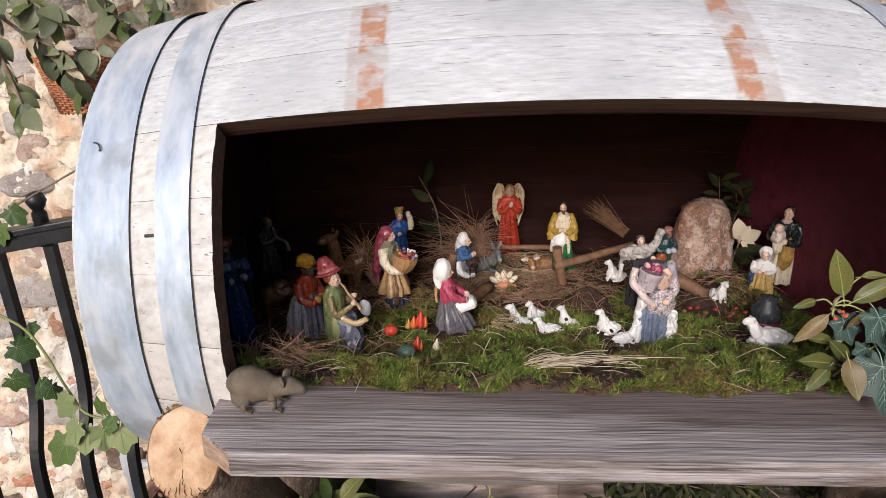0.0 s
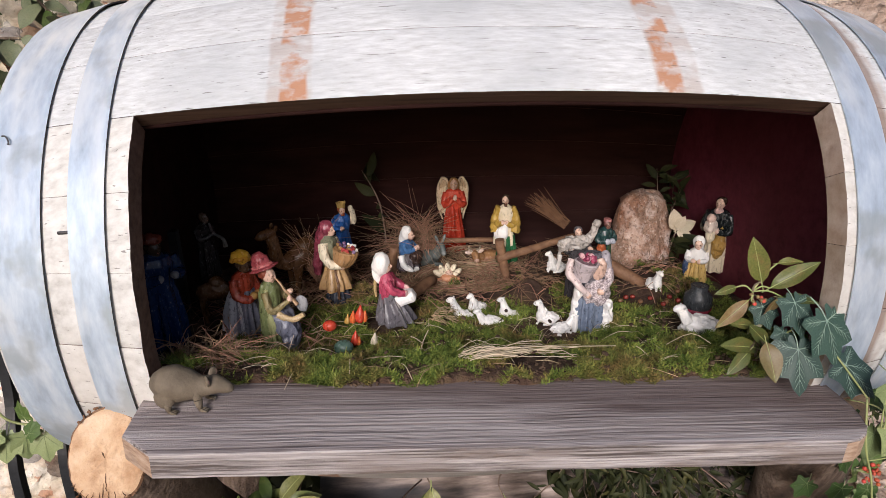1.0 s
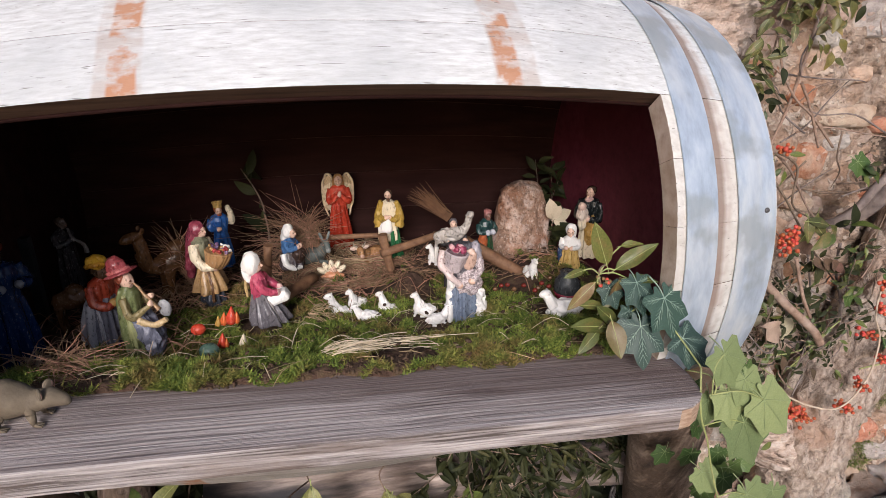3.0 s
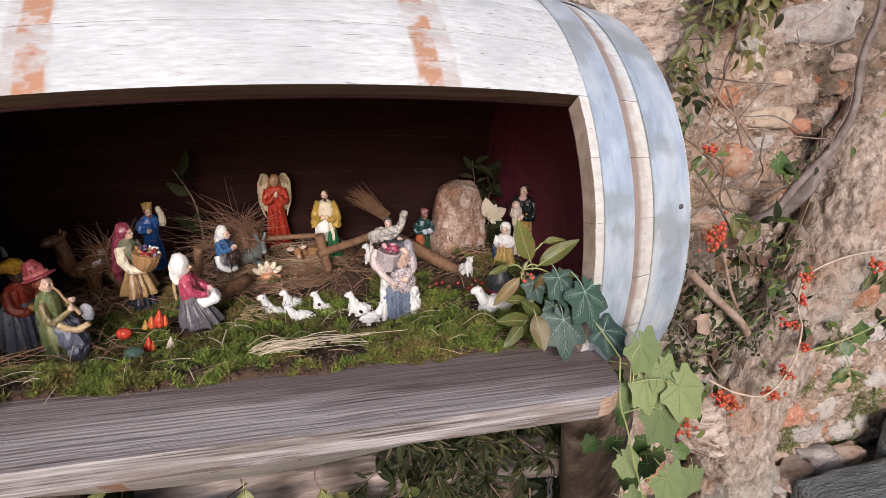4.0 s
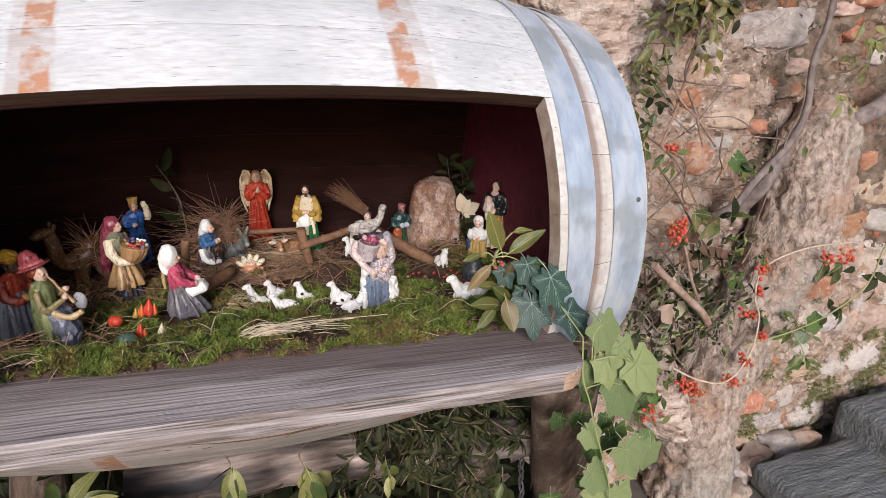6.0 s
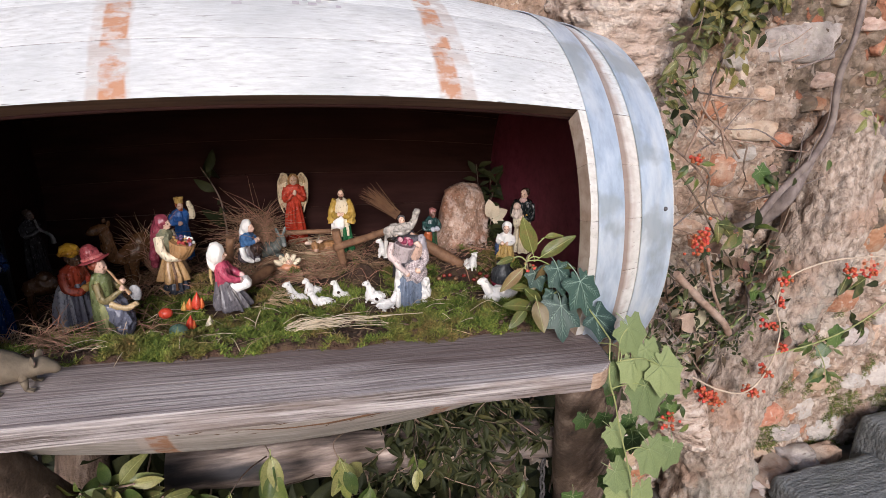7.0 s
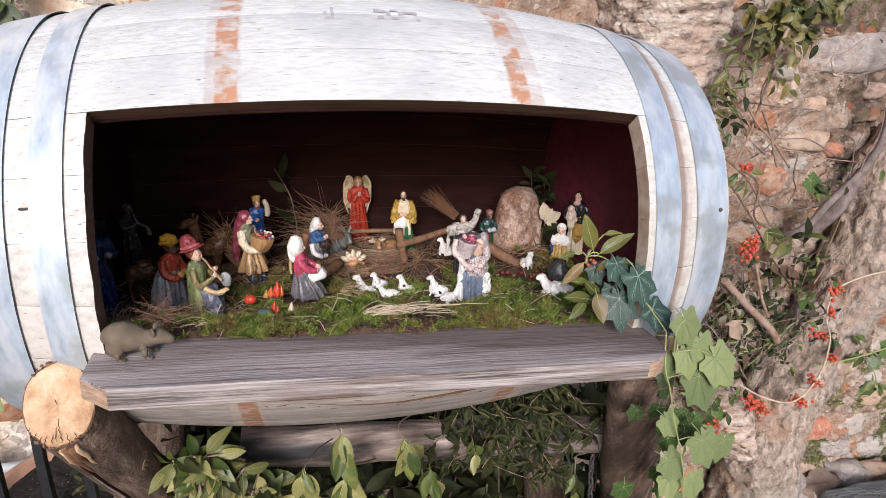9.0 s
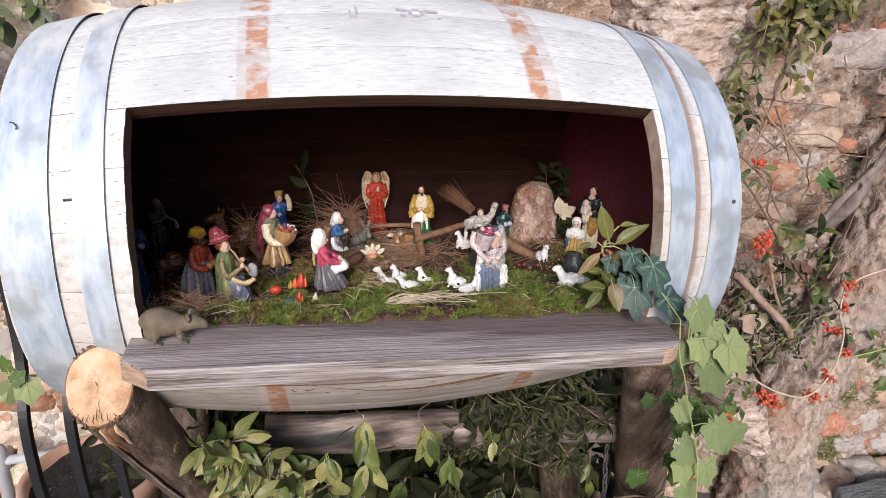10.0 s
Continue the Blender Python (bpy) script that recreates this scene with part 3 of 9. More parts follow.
def curve_points(pts, steps=8):
    """A smooth line through the points."""
    pts = [Vector(p) for p in pts]
    out = []
    for i in range(len(pts) - 1):
        p0, p1, p2, p3 = pts[max(i - 1, 0)], pts[i], pts[i + 1], pts[min(i + 2, len(pts) - 1)]
        for k in range(steps):
            t = k / steps
            out.append(0.5 * ((2 * p1) + (p2 - p0) * t + (2 * p0 - 5 * p1 + 4 * p2 - p3) * t * t + (3 * p1 - p0 - 3 * p2 + p3) * t ** 3))
    return out + [pts[-1]]


def taper(n, a, b):
    return [a + (b - a) * i / (n - 1) for i in range(n)]


def leaf_pose(at, tip, face, size):
    """A pose for a leaf at a point: its tip along tip (local +y), its upper side to face (local +z)."""
    y = Vector(tip).normalized()
    z = Vector(face)
    z = (z - y * z.dot(y)).normalized()
    x = y.cross(z)
    return Matrix.Translation(at) @ Matrix((x, y, z)).transposed().to_4x4() @ Matrix.Scale(size, 4)


def oval_leaf(name, material, width=0.36, fold=0.12, droop=0.2, wave=0.03, vein=None):
    """A pointed oval leaf one unit long, folded on its midrib."""
    s, n = Shape(), 9
    vs = []
    for i in range(n):
        t = i / (n - 1)
        w = width * 0.5 * (math.sin(math.pi * t ** 0.85) ** 0.8 if 0 < t < 1 else 0.02)
        z = -droop * t * t
        for k in (-1, -0.5, 0, 0.5, 1):
            vs.append((k * w, t, z + fold * abs(k) * w / width + wave * math.sin(9 * t + k * 2) * abs(k)))
    fs = [(i * 5 + k, i * 5 + k + 1, i * 5 + k + 6, i * 5 + k + 5) for i in range(n - 1) for k in range(4)]
    s.add(vs, fs, material)
    if vein:
        s.tube([(0, i / 8 * 0.95, -droop * (i / 8 * 0.95) ** 2 + 0.004) for i in range(9)], taper(9, 0.012, 0.004), vein, 4, False)
    s.tube([(0, -0.16, 0.02), (0, -0.08, 0.005), (0, 0.02, 0)], 0.014, vein or material, 4, False)
    return s.mesh(name)


def ivy_leaf(name, material, vein, lobes=1.0, sharp=1.0, notch=None, fine=True):
    """A five-lobed ivy leaf one unit long, with raised veins."""
    s = Shape()
    tips = [(-150, 0.36), (-100, 0.66), (-45, 0.84), (0, 1.0), (45, 0.84), (100, 0.66), (150, 0.36)]
    outline = []
    for i, (a, r) in enumerate(tips):
        if i:
            a0, r0 = tips[i - 1]
            outline.append(((a + a0) / 2, min(r, r0) * (notch or 0.80 - 0.16 * lobes)))
        for da, k in ((-9, 0.86), (0, 1.0), (9, 0.86)):
            outline.append((a + da * sharp, r * k))

    def at(a, r):
        x, y = math.sin(radians(a)) * r * 0.86, math.cos(radians(a)) * r
        return (x, y, -0.13 * (x * x + y * y) + 0.03 * math.sin(a * 0.13) * r)
    rings = (0.0, 0.35, 0.7, 1.0)
    vs = [at(a, r * k) for k in rings[1:] for a, r in outline] + [(0, 0, 0.0)]
    n = len(outline)
    fs = [(k * n + i, (k + 1) * n + i, (k + 1) * n + i + 1, k * n + i + 1) for k in range(2) for i in range(n - 1)]
    fs += [(3 * n, i, i + 1) for i in range(n - 1)]
    s.add(vs, [f[::-1] for f in fs], material)
    for a, r in tips[1:-1]:
        s.tube([tuple(Vector(at(a, r * k)) + Vector((0, 0, 0.007))) for k in (0, 0.3, 0.6, 0.92)], taper(4, 0.013, 0.003), vein, 4, False, flat=0.5)
        for k in (0.22, 0.36, 0.5, 0.64) if fine else ():
            for da in (-14, 14):
                s.tube([tuple(Vector(at(a, r * k)) + Vector((0, 0, 0.006))), tuple(Vector(at(a + da * (1.25 - k), r * (k + 0.22))) + Vector((0, 0, 0.005)))],
                       [0.006, 0.0025], vein, 3, False)
    s.tube(curve_points([(0, 0.0, 0.0), (0, -0.25, -0.05), (0.04, -0.5, -0.16)], 3), 0.014, vein, 4, False)
    return s.mesh(name)


# ---- ground and walls ----
GROUND = -0.30


def sheet(name, nu, nv, fn, material, label, category, thick=None):
    s = Shape()
    s.add([fn(i / nu, j / nv) for i in range(nu + 1) for j in range(nv + 1)],
          [(i * (nv + 1) + j, (i + 1) * (nv + 1) + j, (i + 1) * (nv + 1) + j + 1, i * (nv + 1) + j + 1) for i in range(nu) for j in range(nv)], material)
    return solo(name, s, label, category, kind="structure")


def ground_at(u, v):
    x, y = (u * 2 - 1), (v * 2 - 1)
    x, y = 60 * x * abs(x) ** 2, 60 * y * abs(y) ** 2
    return (x, y, GROUND + 0.012 * noise.noise(Vector((x * 2, y * 2, 0))))


sheet("ground", 60, 60, ground_at, EARTH, "bare earth and gravel ground before the wall", "ground")

WALL_Y = 0.55
wall = thing("wall_north", "old rubble stone wall with crumbling lime mortar", "wall", kind="structure")


def mortar(x, z):
    p = Vector((x, z, 3.0))
    c, d = noise.voronoi(p * 8)[0], noise.voronoi(p * 23 + Vector((4, 1, 0)))[0]
    lump = -0.020 * min(1.0, (c[1] - c[0]) * 2.2) - 0.011 * min(1.0, (d[1] - d[0]) * 2.0)
    pit = 0.016 * max(0.0, noise.noise(p * 13 + Vector((0, 0, 8))) - 0.25)
    return WALL_Y + 0.016 + lump + pit + 0.018 * noise.noise(p * 4) + 0.009 * noise.noise(p * 30) + 0.005 * noise.noise(p * 70)


def earthy(x, z):
    """Where old brown earth mortar is left in the wall."""
    p = Vector((x, z, 1.0))
    return x + 0.16 * noise.noise(p * 4) + 0.10 * noise.noise(p * 14) + 0.07 * noise.noise(p * 50) + 0.05 * noise.noise(p * 110) > (1.43 + 0.10 * abs(z - 1.15) / 0.1 if 1.0 < z < 1.25 else 1.30 if z > 1.345 else 1.56 if z > 0.70 else 1.9 + (0.70 - z) * 2)


def wall_patch(s, x0, x1, nx, z0, z1, nz, material):
    vs = [(x0 + (x1 - x0) * i / nx, mortar(x0 + (x1 - x0) * i / nx, z0 + (z1 - z0) * j / nz), z0 + (z1 - z0) * j / nz) for i in range(nx + 1) for j in range(nz + 1)]
    lime, brown = [], []
    for i in range(nx):
        for j in range(nz):
            k = i * (nz + 1) + j
            (brown if x0 > 0.5 and earthy(vs[k][0], vs[k][2]) else lime).append((k, k + nz + 1, k + nz + 2, k + 1))
    s.add(vs, lime, material)
    if brown:
        o, slot = len(s.v) - len(vs), s.slot(MORTAR_BROWN)
        for f in brown:
            s.f.append([i + o for i in f])
            s.m.append(slot)
            s.s.append(True)


mb = Shape()
FOOT, TOP = GROUND - 0.05, GROUND + 2.85
wall_patch(mb, -3.0, -1.3, 120, FOOT, TOP, 200, MORTAR_PALE)
wall_patch(mb, -1.3, -0.3, 150, FOOT, TOP, 300, MORTAR_PALE)
wall_patch(mb, -0.3, 0.1, 30, FOOT, TOP, 200, MORTAR_PALE)
wall_patch(mb, 0.1, 0.8, 50, FOOT, TOP, 200, MORTAR)
wall_patch(mb, 0.8, 2.7, 340, FOOT, TOP, 460, MORTAR)
wall_patch(mb, 2.7, 5.0, 150, FOOT, TOP, 200, MORTAR)
mb.box((1.0, WALL_Y + 0.25, GROUND + 1.4), (8.0, 0.42, 2.9), MORTAR)
part("mortar", mb, wall)


# ---- the barrel ----
AXIS = 1.0
R_BELLY, R_END, HALF = 0.350, 0.290, 0.478
THICK = 0.027
FLAT = 0.018  # the belly is a little flattened underneath
OPEN_X = 0.333
STAVES = 28
STEP_A = 360 / STAVES


def radius(x):
    return R_BELLY - (R_BELLY - R_END) * (x / 0.475) ** 2


def on_barrel(x, deg, off=0.0):
    d = deg % 360
    sag = max(0.0, min(1.0, (345 - d) / 45)) if d > 235 else max(0.0, min(1.0, (d - 195) / 40))
    r = radius(x) + off - FLAT * sag * sag * (3 - 2 * sag)
    return (x, -r * math.cos(radians(deg)), r * math.sin(radians(deg)))


def stave_piece(s, x0, x1, a0, a1, rise=0.0, edge=None, skin=OAK, ends=(SAWN, SAWN), bite=0.0):
    """A length of stave between two angles, hollow side stained with wine."""
    nx = max(3, int((x1 - x0) * 30))
    gap = 0.045 if skin is OAK else 0.028 if skin is CREAM_OAK else 0.20
    cuts = 9 if skin is CREAM_OAK else 2
    angs = [a0 + gap, a0 + gap + 0.3] + [a0 + (a1 - a0) * (k + 1) / (cuts + 1) for k in range(cuts)] + [a1 - gap - 0.3, a1 - gap]
    offs = [rise - 0.0005] + [rise] * (cuts + 2) + [rise - 0.0005]
    na = len(angs)
    xs = [x0 + (x1 - x0) * i / nx for i in range(nx + 1)]
    jag = [tuple((0.0010 * noise.noise(Vector((a * 0.16, x * 9, 1))) + 0.0004 * noise.noise(Vector((a * 1.1, x * 9, 4)))) if abs(x) < 0.4 else 0 for x in (x0, x1)) for a in angs]
    outer, inner = [], []
    for i, x in enumerate(xs):
        for k, a in enumerate(angs):
            dx = jag[k][0] * 2 if i == 0 else (jag[k][1] * 2 if i == nx else 0)
            outer.append(on_barrel(x + dx, a, offs[k]))
            inner.append(on_barrel(x + dx * 0.3, a + (bite if k == 0 else 0), -THICK))
    n = len(outer)
    quad = lambda i, k: (i * na + k, (i + 1) * na + k, (i + 1) * na + k + 1, i * na + k + 1)
    vs = outer + inner
    s.add(vs, [quad(i, k) for i in range(nx) for k in range(na - 1)], skin)
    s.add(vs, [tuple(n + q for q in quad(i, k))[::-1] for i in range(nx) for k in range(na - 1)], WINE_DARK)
    s.add(vs, [(i * na, n + i * na, n + (i + 1) * na, (i + 1) * na) for i in range(nx)]
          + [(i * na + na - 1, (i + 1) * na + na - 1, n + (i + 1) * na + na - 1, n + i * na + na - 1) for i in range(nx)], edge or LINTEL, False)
    s.add(vs, [(k, k + 1, n + k + 1, n + k) for k in range(na - 1)], ends[0], False)
    s.add(vs, [(nx * na + k, n + nx * na + k, n + nx * na + k + 1, nx * na + k + 1) for k in range(na - 1)], ends[1], False)


barrel = thing("wine_barrel", "bleached oak wine barrel on its side with a sawn-out window", "barrel", at=pose(0, 0, AXIS))
for i in range(STAVES):
    a0 = 39.0 + i * STEP_A
    rise = random.uniform(-0.0007, 0.0007)
    spans = [(-HALF, HALF, a0, a0 + STEP_A)]
    if i >= 24:
        spans = [(-HALF, -OPEN_X, a0, a0 + STEP_A), (OPEN_X, HALF, a0, a0 + STEP_A)]
    elif i == 23:
        spans = [(-HALF, HALF, a0, a0 + 4.2), (-HALF, -OPEN_X, a0 + 4.2, a0 + STEP_A), (OPEN_X, HALF, a0 + 4.2, a0 + STEP_A)]
    for x0, x1, b0, b1 in spans:
        s = Shape()
        # LINTEL on the left jamb's ends paints its shade; the right keeps SAWN
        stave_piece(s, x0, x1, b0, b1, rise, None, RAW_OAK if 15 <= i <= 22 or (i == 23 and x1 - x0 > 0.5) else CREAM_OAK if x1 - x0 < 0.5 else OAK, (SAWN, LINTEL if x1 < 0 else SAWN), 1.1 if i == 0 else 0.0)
        part("stave", s, barrel)
# an open seam and old tool marks along the unbleached belly
SEAM = [(-0.15, -24.8), (-0.106, -27.2), (-0.07, -28.6), (-0.038, -29.4), (0.01, -29.6), (0.05, -28.8), (0.09, -28.0), (0.13, -27.0), (0.19, -25.6), (0.25, -24.6)]
s = Shape()
s.tube([on_barrel(x, a, 0.0001) for x, a in SEAM], [0.0004, 0.0008, 0.0013, 0.0018, 0.0022, 0.0021, 0.0023, 0.0024, 0.0022, 0.0008], RUSTWOOD, 6, True, 0.55, 70, flat=0.7)
part("seam", s, barrel, "dark open seam between unbleached staves")
rs = random.Random(77)
for x, a, ln, tip in ((-0.082, -30.4, 0.016, 0.2), (-0.122, -28.8, 0.010, 0.1), (-0.10, -28.6, 0.006, 0.3), (-0.246, -24.8, 0.012, -2.2), (-0.24, -24.4, 0.007, 1.5), (0.005, -31.2, 0.006, 1.0), (0.035, -30.6, 0.012, 0.8), (0.062, -30.2, 0.012, 0.9), (0.088, -29.6, 0.010, 0.7),
                      (-0.145, -27.4, 0.020, 1.0), (-0.165, -27.6, 0.008, -0.8), (-0.05, -27.0, 0.018, 0.1), (0.02, -27.2, 0.014, 0.0), (0.12, -30.2, 0.016, 0.6), (0.16, -29.0, 0.012, 0.5)):
    s = Shape()
    s.tube([on_barrel(x + ln * (q / 4 - 0.5), a + tip * (q / 4 - 0.5) + rs.uniform(-0.1, 0.1), 0.0001) for q in range(5)], [0.0002, 0.0007, 0.0010, 0.0008, 0.0002], RUSTWOOD, 5, True, 0.4, 200, flat=0.7)
    part("scratch", s, barrel, "short dark tool mark")
for sx in (-1, 1):
    s = Shape()
    x0 = 0.440 * sx
    r = radius(0.44) - THICK + 0.004
    ring = 64
    # unlit left head is shaded by colour: WINE_DARK where the right has WINE
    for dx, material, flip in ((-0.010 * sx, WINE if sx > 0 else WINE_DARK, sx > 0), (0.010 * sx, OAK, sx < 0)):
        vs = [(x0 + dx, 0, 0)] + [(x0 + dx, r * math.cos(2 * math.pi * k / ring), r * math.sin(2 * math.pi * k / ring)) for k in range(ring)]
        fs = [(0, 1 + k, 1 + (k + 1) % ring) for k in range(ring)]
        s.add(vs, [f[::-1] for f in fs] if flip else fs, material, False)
    part("head", s, barrel)


# near-black edge: shadow of the gap under the left hoops, put into colour
HOOP_EDGE = mat("shadowed_hoop_edge", [(0.018, 0.016, 0.016), (0.05, 0.042, 0.038)], (120, 120, 120), 0.7, 0.2)


def hoop(x0, x1, flare, rim):
    """A flat steel band; its inner edge stands a little off the wood."""
    s, ring = Shape(), 120
    xs = [x0 + (x1 - x0) * i / 5 for i in range(6)]
    inner_first = abs(x0) < abs(x1)
    rows = []
    for lay in (0.0, -0.0016):
        for i, x in enumerate(xs):
            t = i / 5 if inner_first else 1 - i / 5
            off = 0.0026 + flare * (1 - t) ** 2 + lay
            rows.append([on_barrel(x, 360 * k / ring, off + 0.0006 * noise.noise(Vector((x * 30, k * 0.25, 2)))) for k in range(ring)])
    vs = [p for r in rows for p in r]
    fs = []
    order = list(range(6)) + list(range(11, 5, -1))
    for a, b in zip(order, order[1:] + order[:1]):
        fs += [(a * ring + k, b * ring + k, b * ring + (k + 1) % ring, a * ring + (k + 1) % ring) for k in range(ring)]
    quads = [f[::-1] for f in fs]
    edges = set(range(5 * ring, 6 * ring)) | set(range(11 * ring, 12 * ring)) | set(range(6 * ring, 11 * ring))
    s.add(vs, [f for k, f in enumerate(quads) if k not in edges], ZINC)
    s.add(vs, [f for k, f in enumerate(quads) if k in edges], rim, False)
    return s


for x0, x1, fl in ((-0.474, -0.415, 0.0008), (-0.389, -0.354, 0.0008), (0.344, 0.386, 0.0004), (0.416, 0.474, 0.0005)):
    h = part("hoop", hoop(x0, x1, fl, HOOP_EDGE if x0 < 0 else ZINC), barrel, "galvanised steel hoop with dull patches")
    mid = (x0 + x1) / 2
    for deg in ((15,) if mid > 0.4 else ()):
        s = Shape()
        c = Vector(on_barrel(0.458, deg, 0.0035))
        s.ball(c, (0.0032, 0.0022, 0.0032), RUSTY, seg=10, rings=6)
        part("rivet", s, h, "dark steel rivet")
# bent nail, staples and the faded stamp burnt into the staves
s = Shape()
s.tube([Vector(on_barrel(-0.4590 + 0.009 * math.sin(k * 0.2), 37.2 + 0.9 * math.cos(k * 0.33), 0.0038 + 0.0015 * math.sin(k * 0.3))) for k in range(12)], 0.0008, RUSTY, 6)
part("bent_nail", s, barrel, "bent dark nail")
for x, deg in ((-0.3945, 20.1),):
    s = Shape()
    s.box((0, 0, 0), (0.009, 0.002, 0.003), RUSTY, bevel=0.0006)
    part("staple", s, barrel, "", Matrix.Translation(on_barrel(x, deg, 0.001)) @ pose(0, 0, 0, deg, 0, random.uniform(-9, 9)))
STAMP = mat("faded_stamp", [(0.30, 0.28, 0.32), (0.46, 0.44, 0.48)], (120, 120, 120), 0.85, 0.0)
s = Shape()


def decal(s, x0, x1, a0, a1):
    n = 6
    vs = [on_barrel(x0 + (x1 - x0) * i / n, a, 0.0012) for i in range(n + 1) for a in (a0, a1)]
    s.add(vs, [(2 * i, 2 * i + 2, 2 * i + 3, 2 * i + 1) for i in range(n)], STAMP)


for x0, x1, a0, a1 in ((-0.008, 0.008, 65.4, 66.8), (-0.004, 0.004, 62.4, 63.6), (0.008, 0.014, 63.8, 66.2), (0.014, 0.024, 62.4, 63.4), (0.014, 0.024, 66.2, 67.0), (0.024, 0.030, 63.6, 66.2),
                       (0.030, 0.050, 65.0, 66.4), (0.046, 0.052, 61.8, 62.8), (-0.072, -0.068, 63.6, 65.4), (-0.063, -0.059, 63.0, 67.4), (-0.071, -0.060, 61.8, 62.8)):
    s = Shape()
    decal(s, x0, x1, a0, a1)
    part("stamp", s, barrel, "faded dark stamp mark")

# ---- the shelf plank ----
TILT_X = -0.0415


def plank_top(x):
    return 0.9287 + TILT_X * x


OUT = [(-0.348, -0.275), (-0.347, -0.323), (-0.345, -0.366), (-0.313, -0.392)]
OUT += [(-0.313 + 0.616 * i / 24, -0.392 - 0.007 * i / 24 + 0.0016 * noise.noise(Vector((i * 0.7, 2, 4)))) for i in range(1, 24)]
OUT += [(0.308, -0.399), (0.322, -0.396), (0.335, -0.388), (0.345, -0.377), (0.350, -0.362), (0.353, -0.345), (0.353, -0.322), (0.352, -0.275)]
bm = bmesh.new()
face = bm.faces.new([bm.verts.new((x, y, 0)) for x, y in OUT])
if face.normal.z < 0:
    face.normal_flip()
ext = bmesh.ops.extrude_face_region(bm, geom=[face])
for v in [e for e in ext["geom"] if isinstance(e, bmesh.types.BMVert)]:
    v.co.z -= 0.026
bmesh.ops.recalc_face_normals(bm, faces=bm.faces[:])
bmesh.ops.bevel(bm, geom=[e for e in bm.edges if abs(e.verts[0].co.z - e.verts[1].co.z) < 1e-6], offset=0.0024, segments=3, affect="EDGES", profile=0.6)
for f in bm.faces:
    c = f.calc_center_median()
    side = abs(f.normal.z) < 0.75
    if side and ((c.x < -0.314 and c.y < -0.365 and c.z < -0.006) or (c.x > 0.309 and c.z < -0.003)):
        f.material_index = 1
    elif c.y < -0.36 and (side or -0.006 < c.z < -0.0003):
        f.material_index = 2
me = bpy.data.meshes.new("shelf_plank")
bm.to_mesh(me)
bm.free()
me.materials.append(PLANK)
me.materials.append(PLANK_END)
me.materials.append(PLANK_WORN)
plank = tagged(new("shelf_plank", me), "thick weathered grey-brown wooden plank as a shelf under the barrel window", "shelf")
plank.matrix_basis = Matrix.Translation((0, 0, 0.9287)) @ pose(0, 0, 0, 0, math.degrees(-math.atan(TILT_X)), 0)


# ---- the log stand ----
def log(s, a, b, r0, r1, material, end=None, seg=20, steps=14, wob=0.10, cracks=False):
    a, b = Vector(a), Vector(b)
    pts = [a.lerp(b, i / steps) + Vector((noise.noise(Vector((i * 0.4, a.x, 1))), noise.noise(Vector((i * 0.4, a.x, 5))), 0)) * 0.004 for i in range(steps + 1)]
    s.tube(pts, taper(steps + 1, r0, r1), material, seg, True, wob, 14)
    return pts


stand = thing("log_stand", "rough log trestle with sawn pale ends carrying the barrel", "stand")
L_TOP, L_DIR = Vector((-0.386, -0.326, 0.889)), Vector((0.03, 0.326, -0.450)).normalized()
# the pale sawn end: rings, radial cracks and a torn splintered rim
s = Shape()
nrm = (Vector((-0.02, -0.86, 0.40))).normalized()
ux = nrm.cross(Vector((0, 0, 1))).normalized()
uz = ux.cross(nrm)
rings, seg = 14, 72
cut_v = []
for i in range(rings + 1):
    for j in range(seg):
        a = 2 * math.pi * j / seg
        rr = (i / rings) if i < rings - 1 else (0.955 if i == rings - 1 else 1.0)
        out = (0.0375 + 0.0025 * noise.noise(Vector((math.cos(a) * 2, math.sin(a) * 2, 7)))) * rr
        h = 0.0022 * noise.noise(Vector((math.cos(a) * rr * 9, math.sin(a) * rr * 9, 3))) - 0.004 * max(0, rr - 0.86) / 0.14
        p = L_TOP + ux * math.cos(a) * out * 1.0 + uz * math.sin(a) * out * 1.28 + nrm * h
        cut_v.append(p)
s.add(cut_v, [(i * seg + j, i * seg + (j + 1) % seg, (i + 1) * seg + (j + 1) % seg, (i + 1) * seg + j) for i in range(rings - 1) for j in range(seg)], LOG_CUT)
s.add(cut_v, [(i * seg + j, i * seg + (j + 1) % seg, (i + 1) * seg + (j + 1) % seg, (i + 1) * seg + j) for i in (rings - 1,) for j in range(seg)], STICK)
rim = len(cut_v) - seg
lv = [Vector(cut_v[rim + j]) for j in range(seg)]
wz = (ux.cross(L_DIR)).normalized()
if wz.dot(uz) < 0:
    wz = -wz
for i in range(1, 40):
    c = L_TOP + L_DIR * (0.045 + 1.5 * (i - 1) / 38)
    for j in range(seg):
        a = 2 * math.pi * j / seg
        w = ux * math.cos(a) + wz * math.sin(a)
        lv.append(c + w * (0.0415 * (1 + 0.10 * noise.noise((c + w * 0.05) * 13) + 0.05 * noise.noise(Vector((math.cos(a) * 4, math.sin(a) * 4, i * 0.07))))))
ls = Shape()
ls.add(lv, [(i * seg + j, (i + 1) * seg + j, (i + 1) * seg + (j + 1) % seg, i * seg + (j + 1) % seg) for i in range(39) for j in range(seg)], LOG)
leg = part("leg", ls, stand, "grey-brown log with peeling bark")
part("sawn_end", s, leg, "pale orange sawn end with drying cracks")
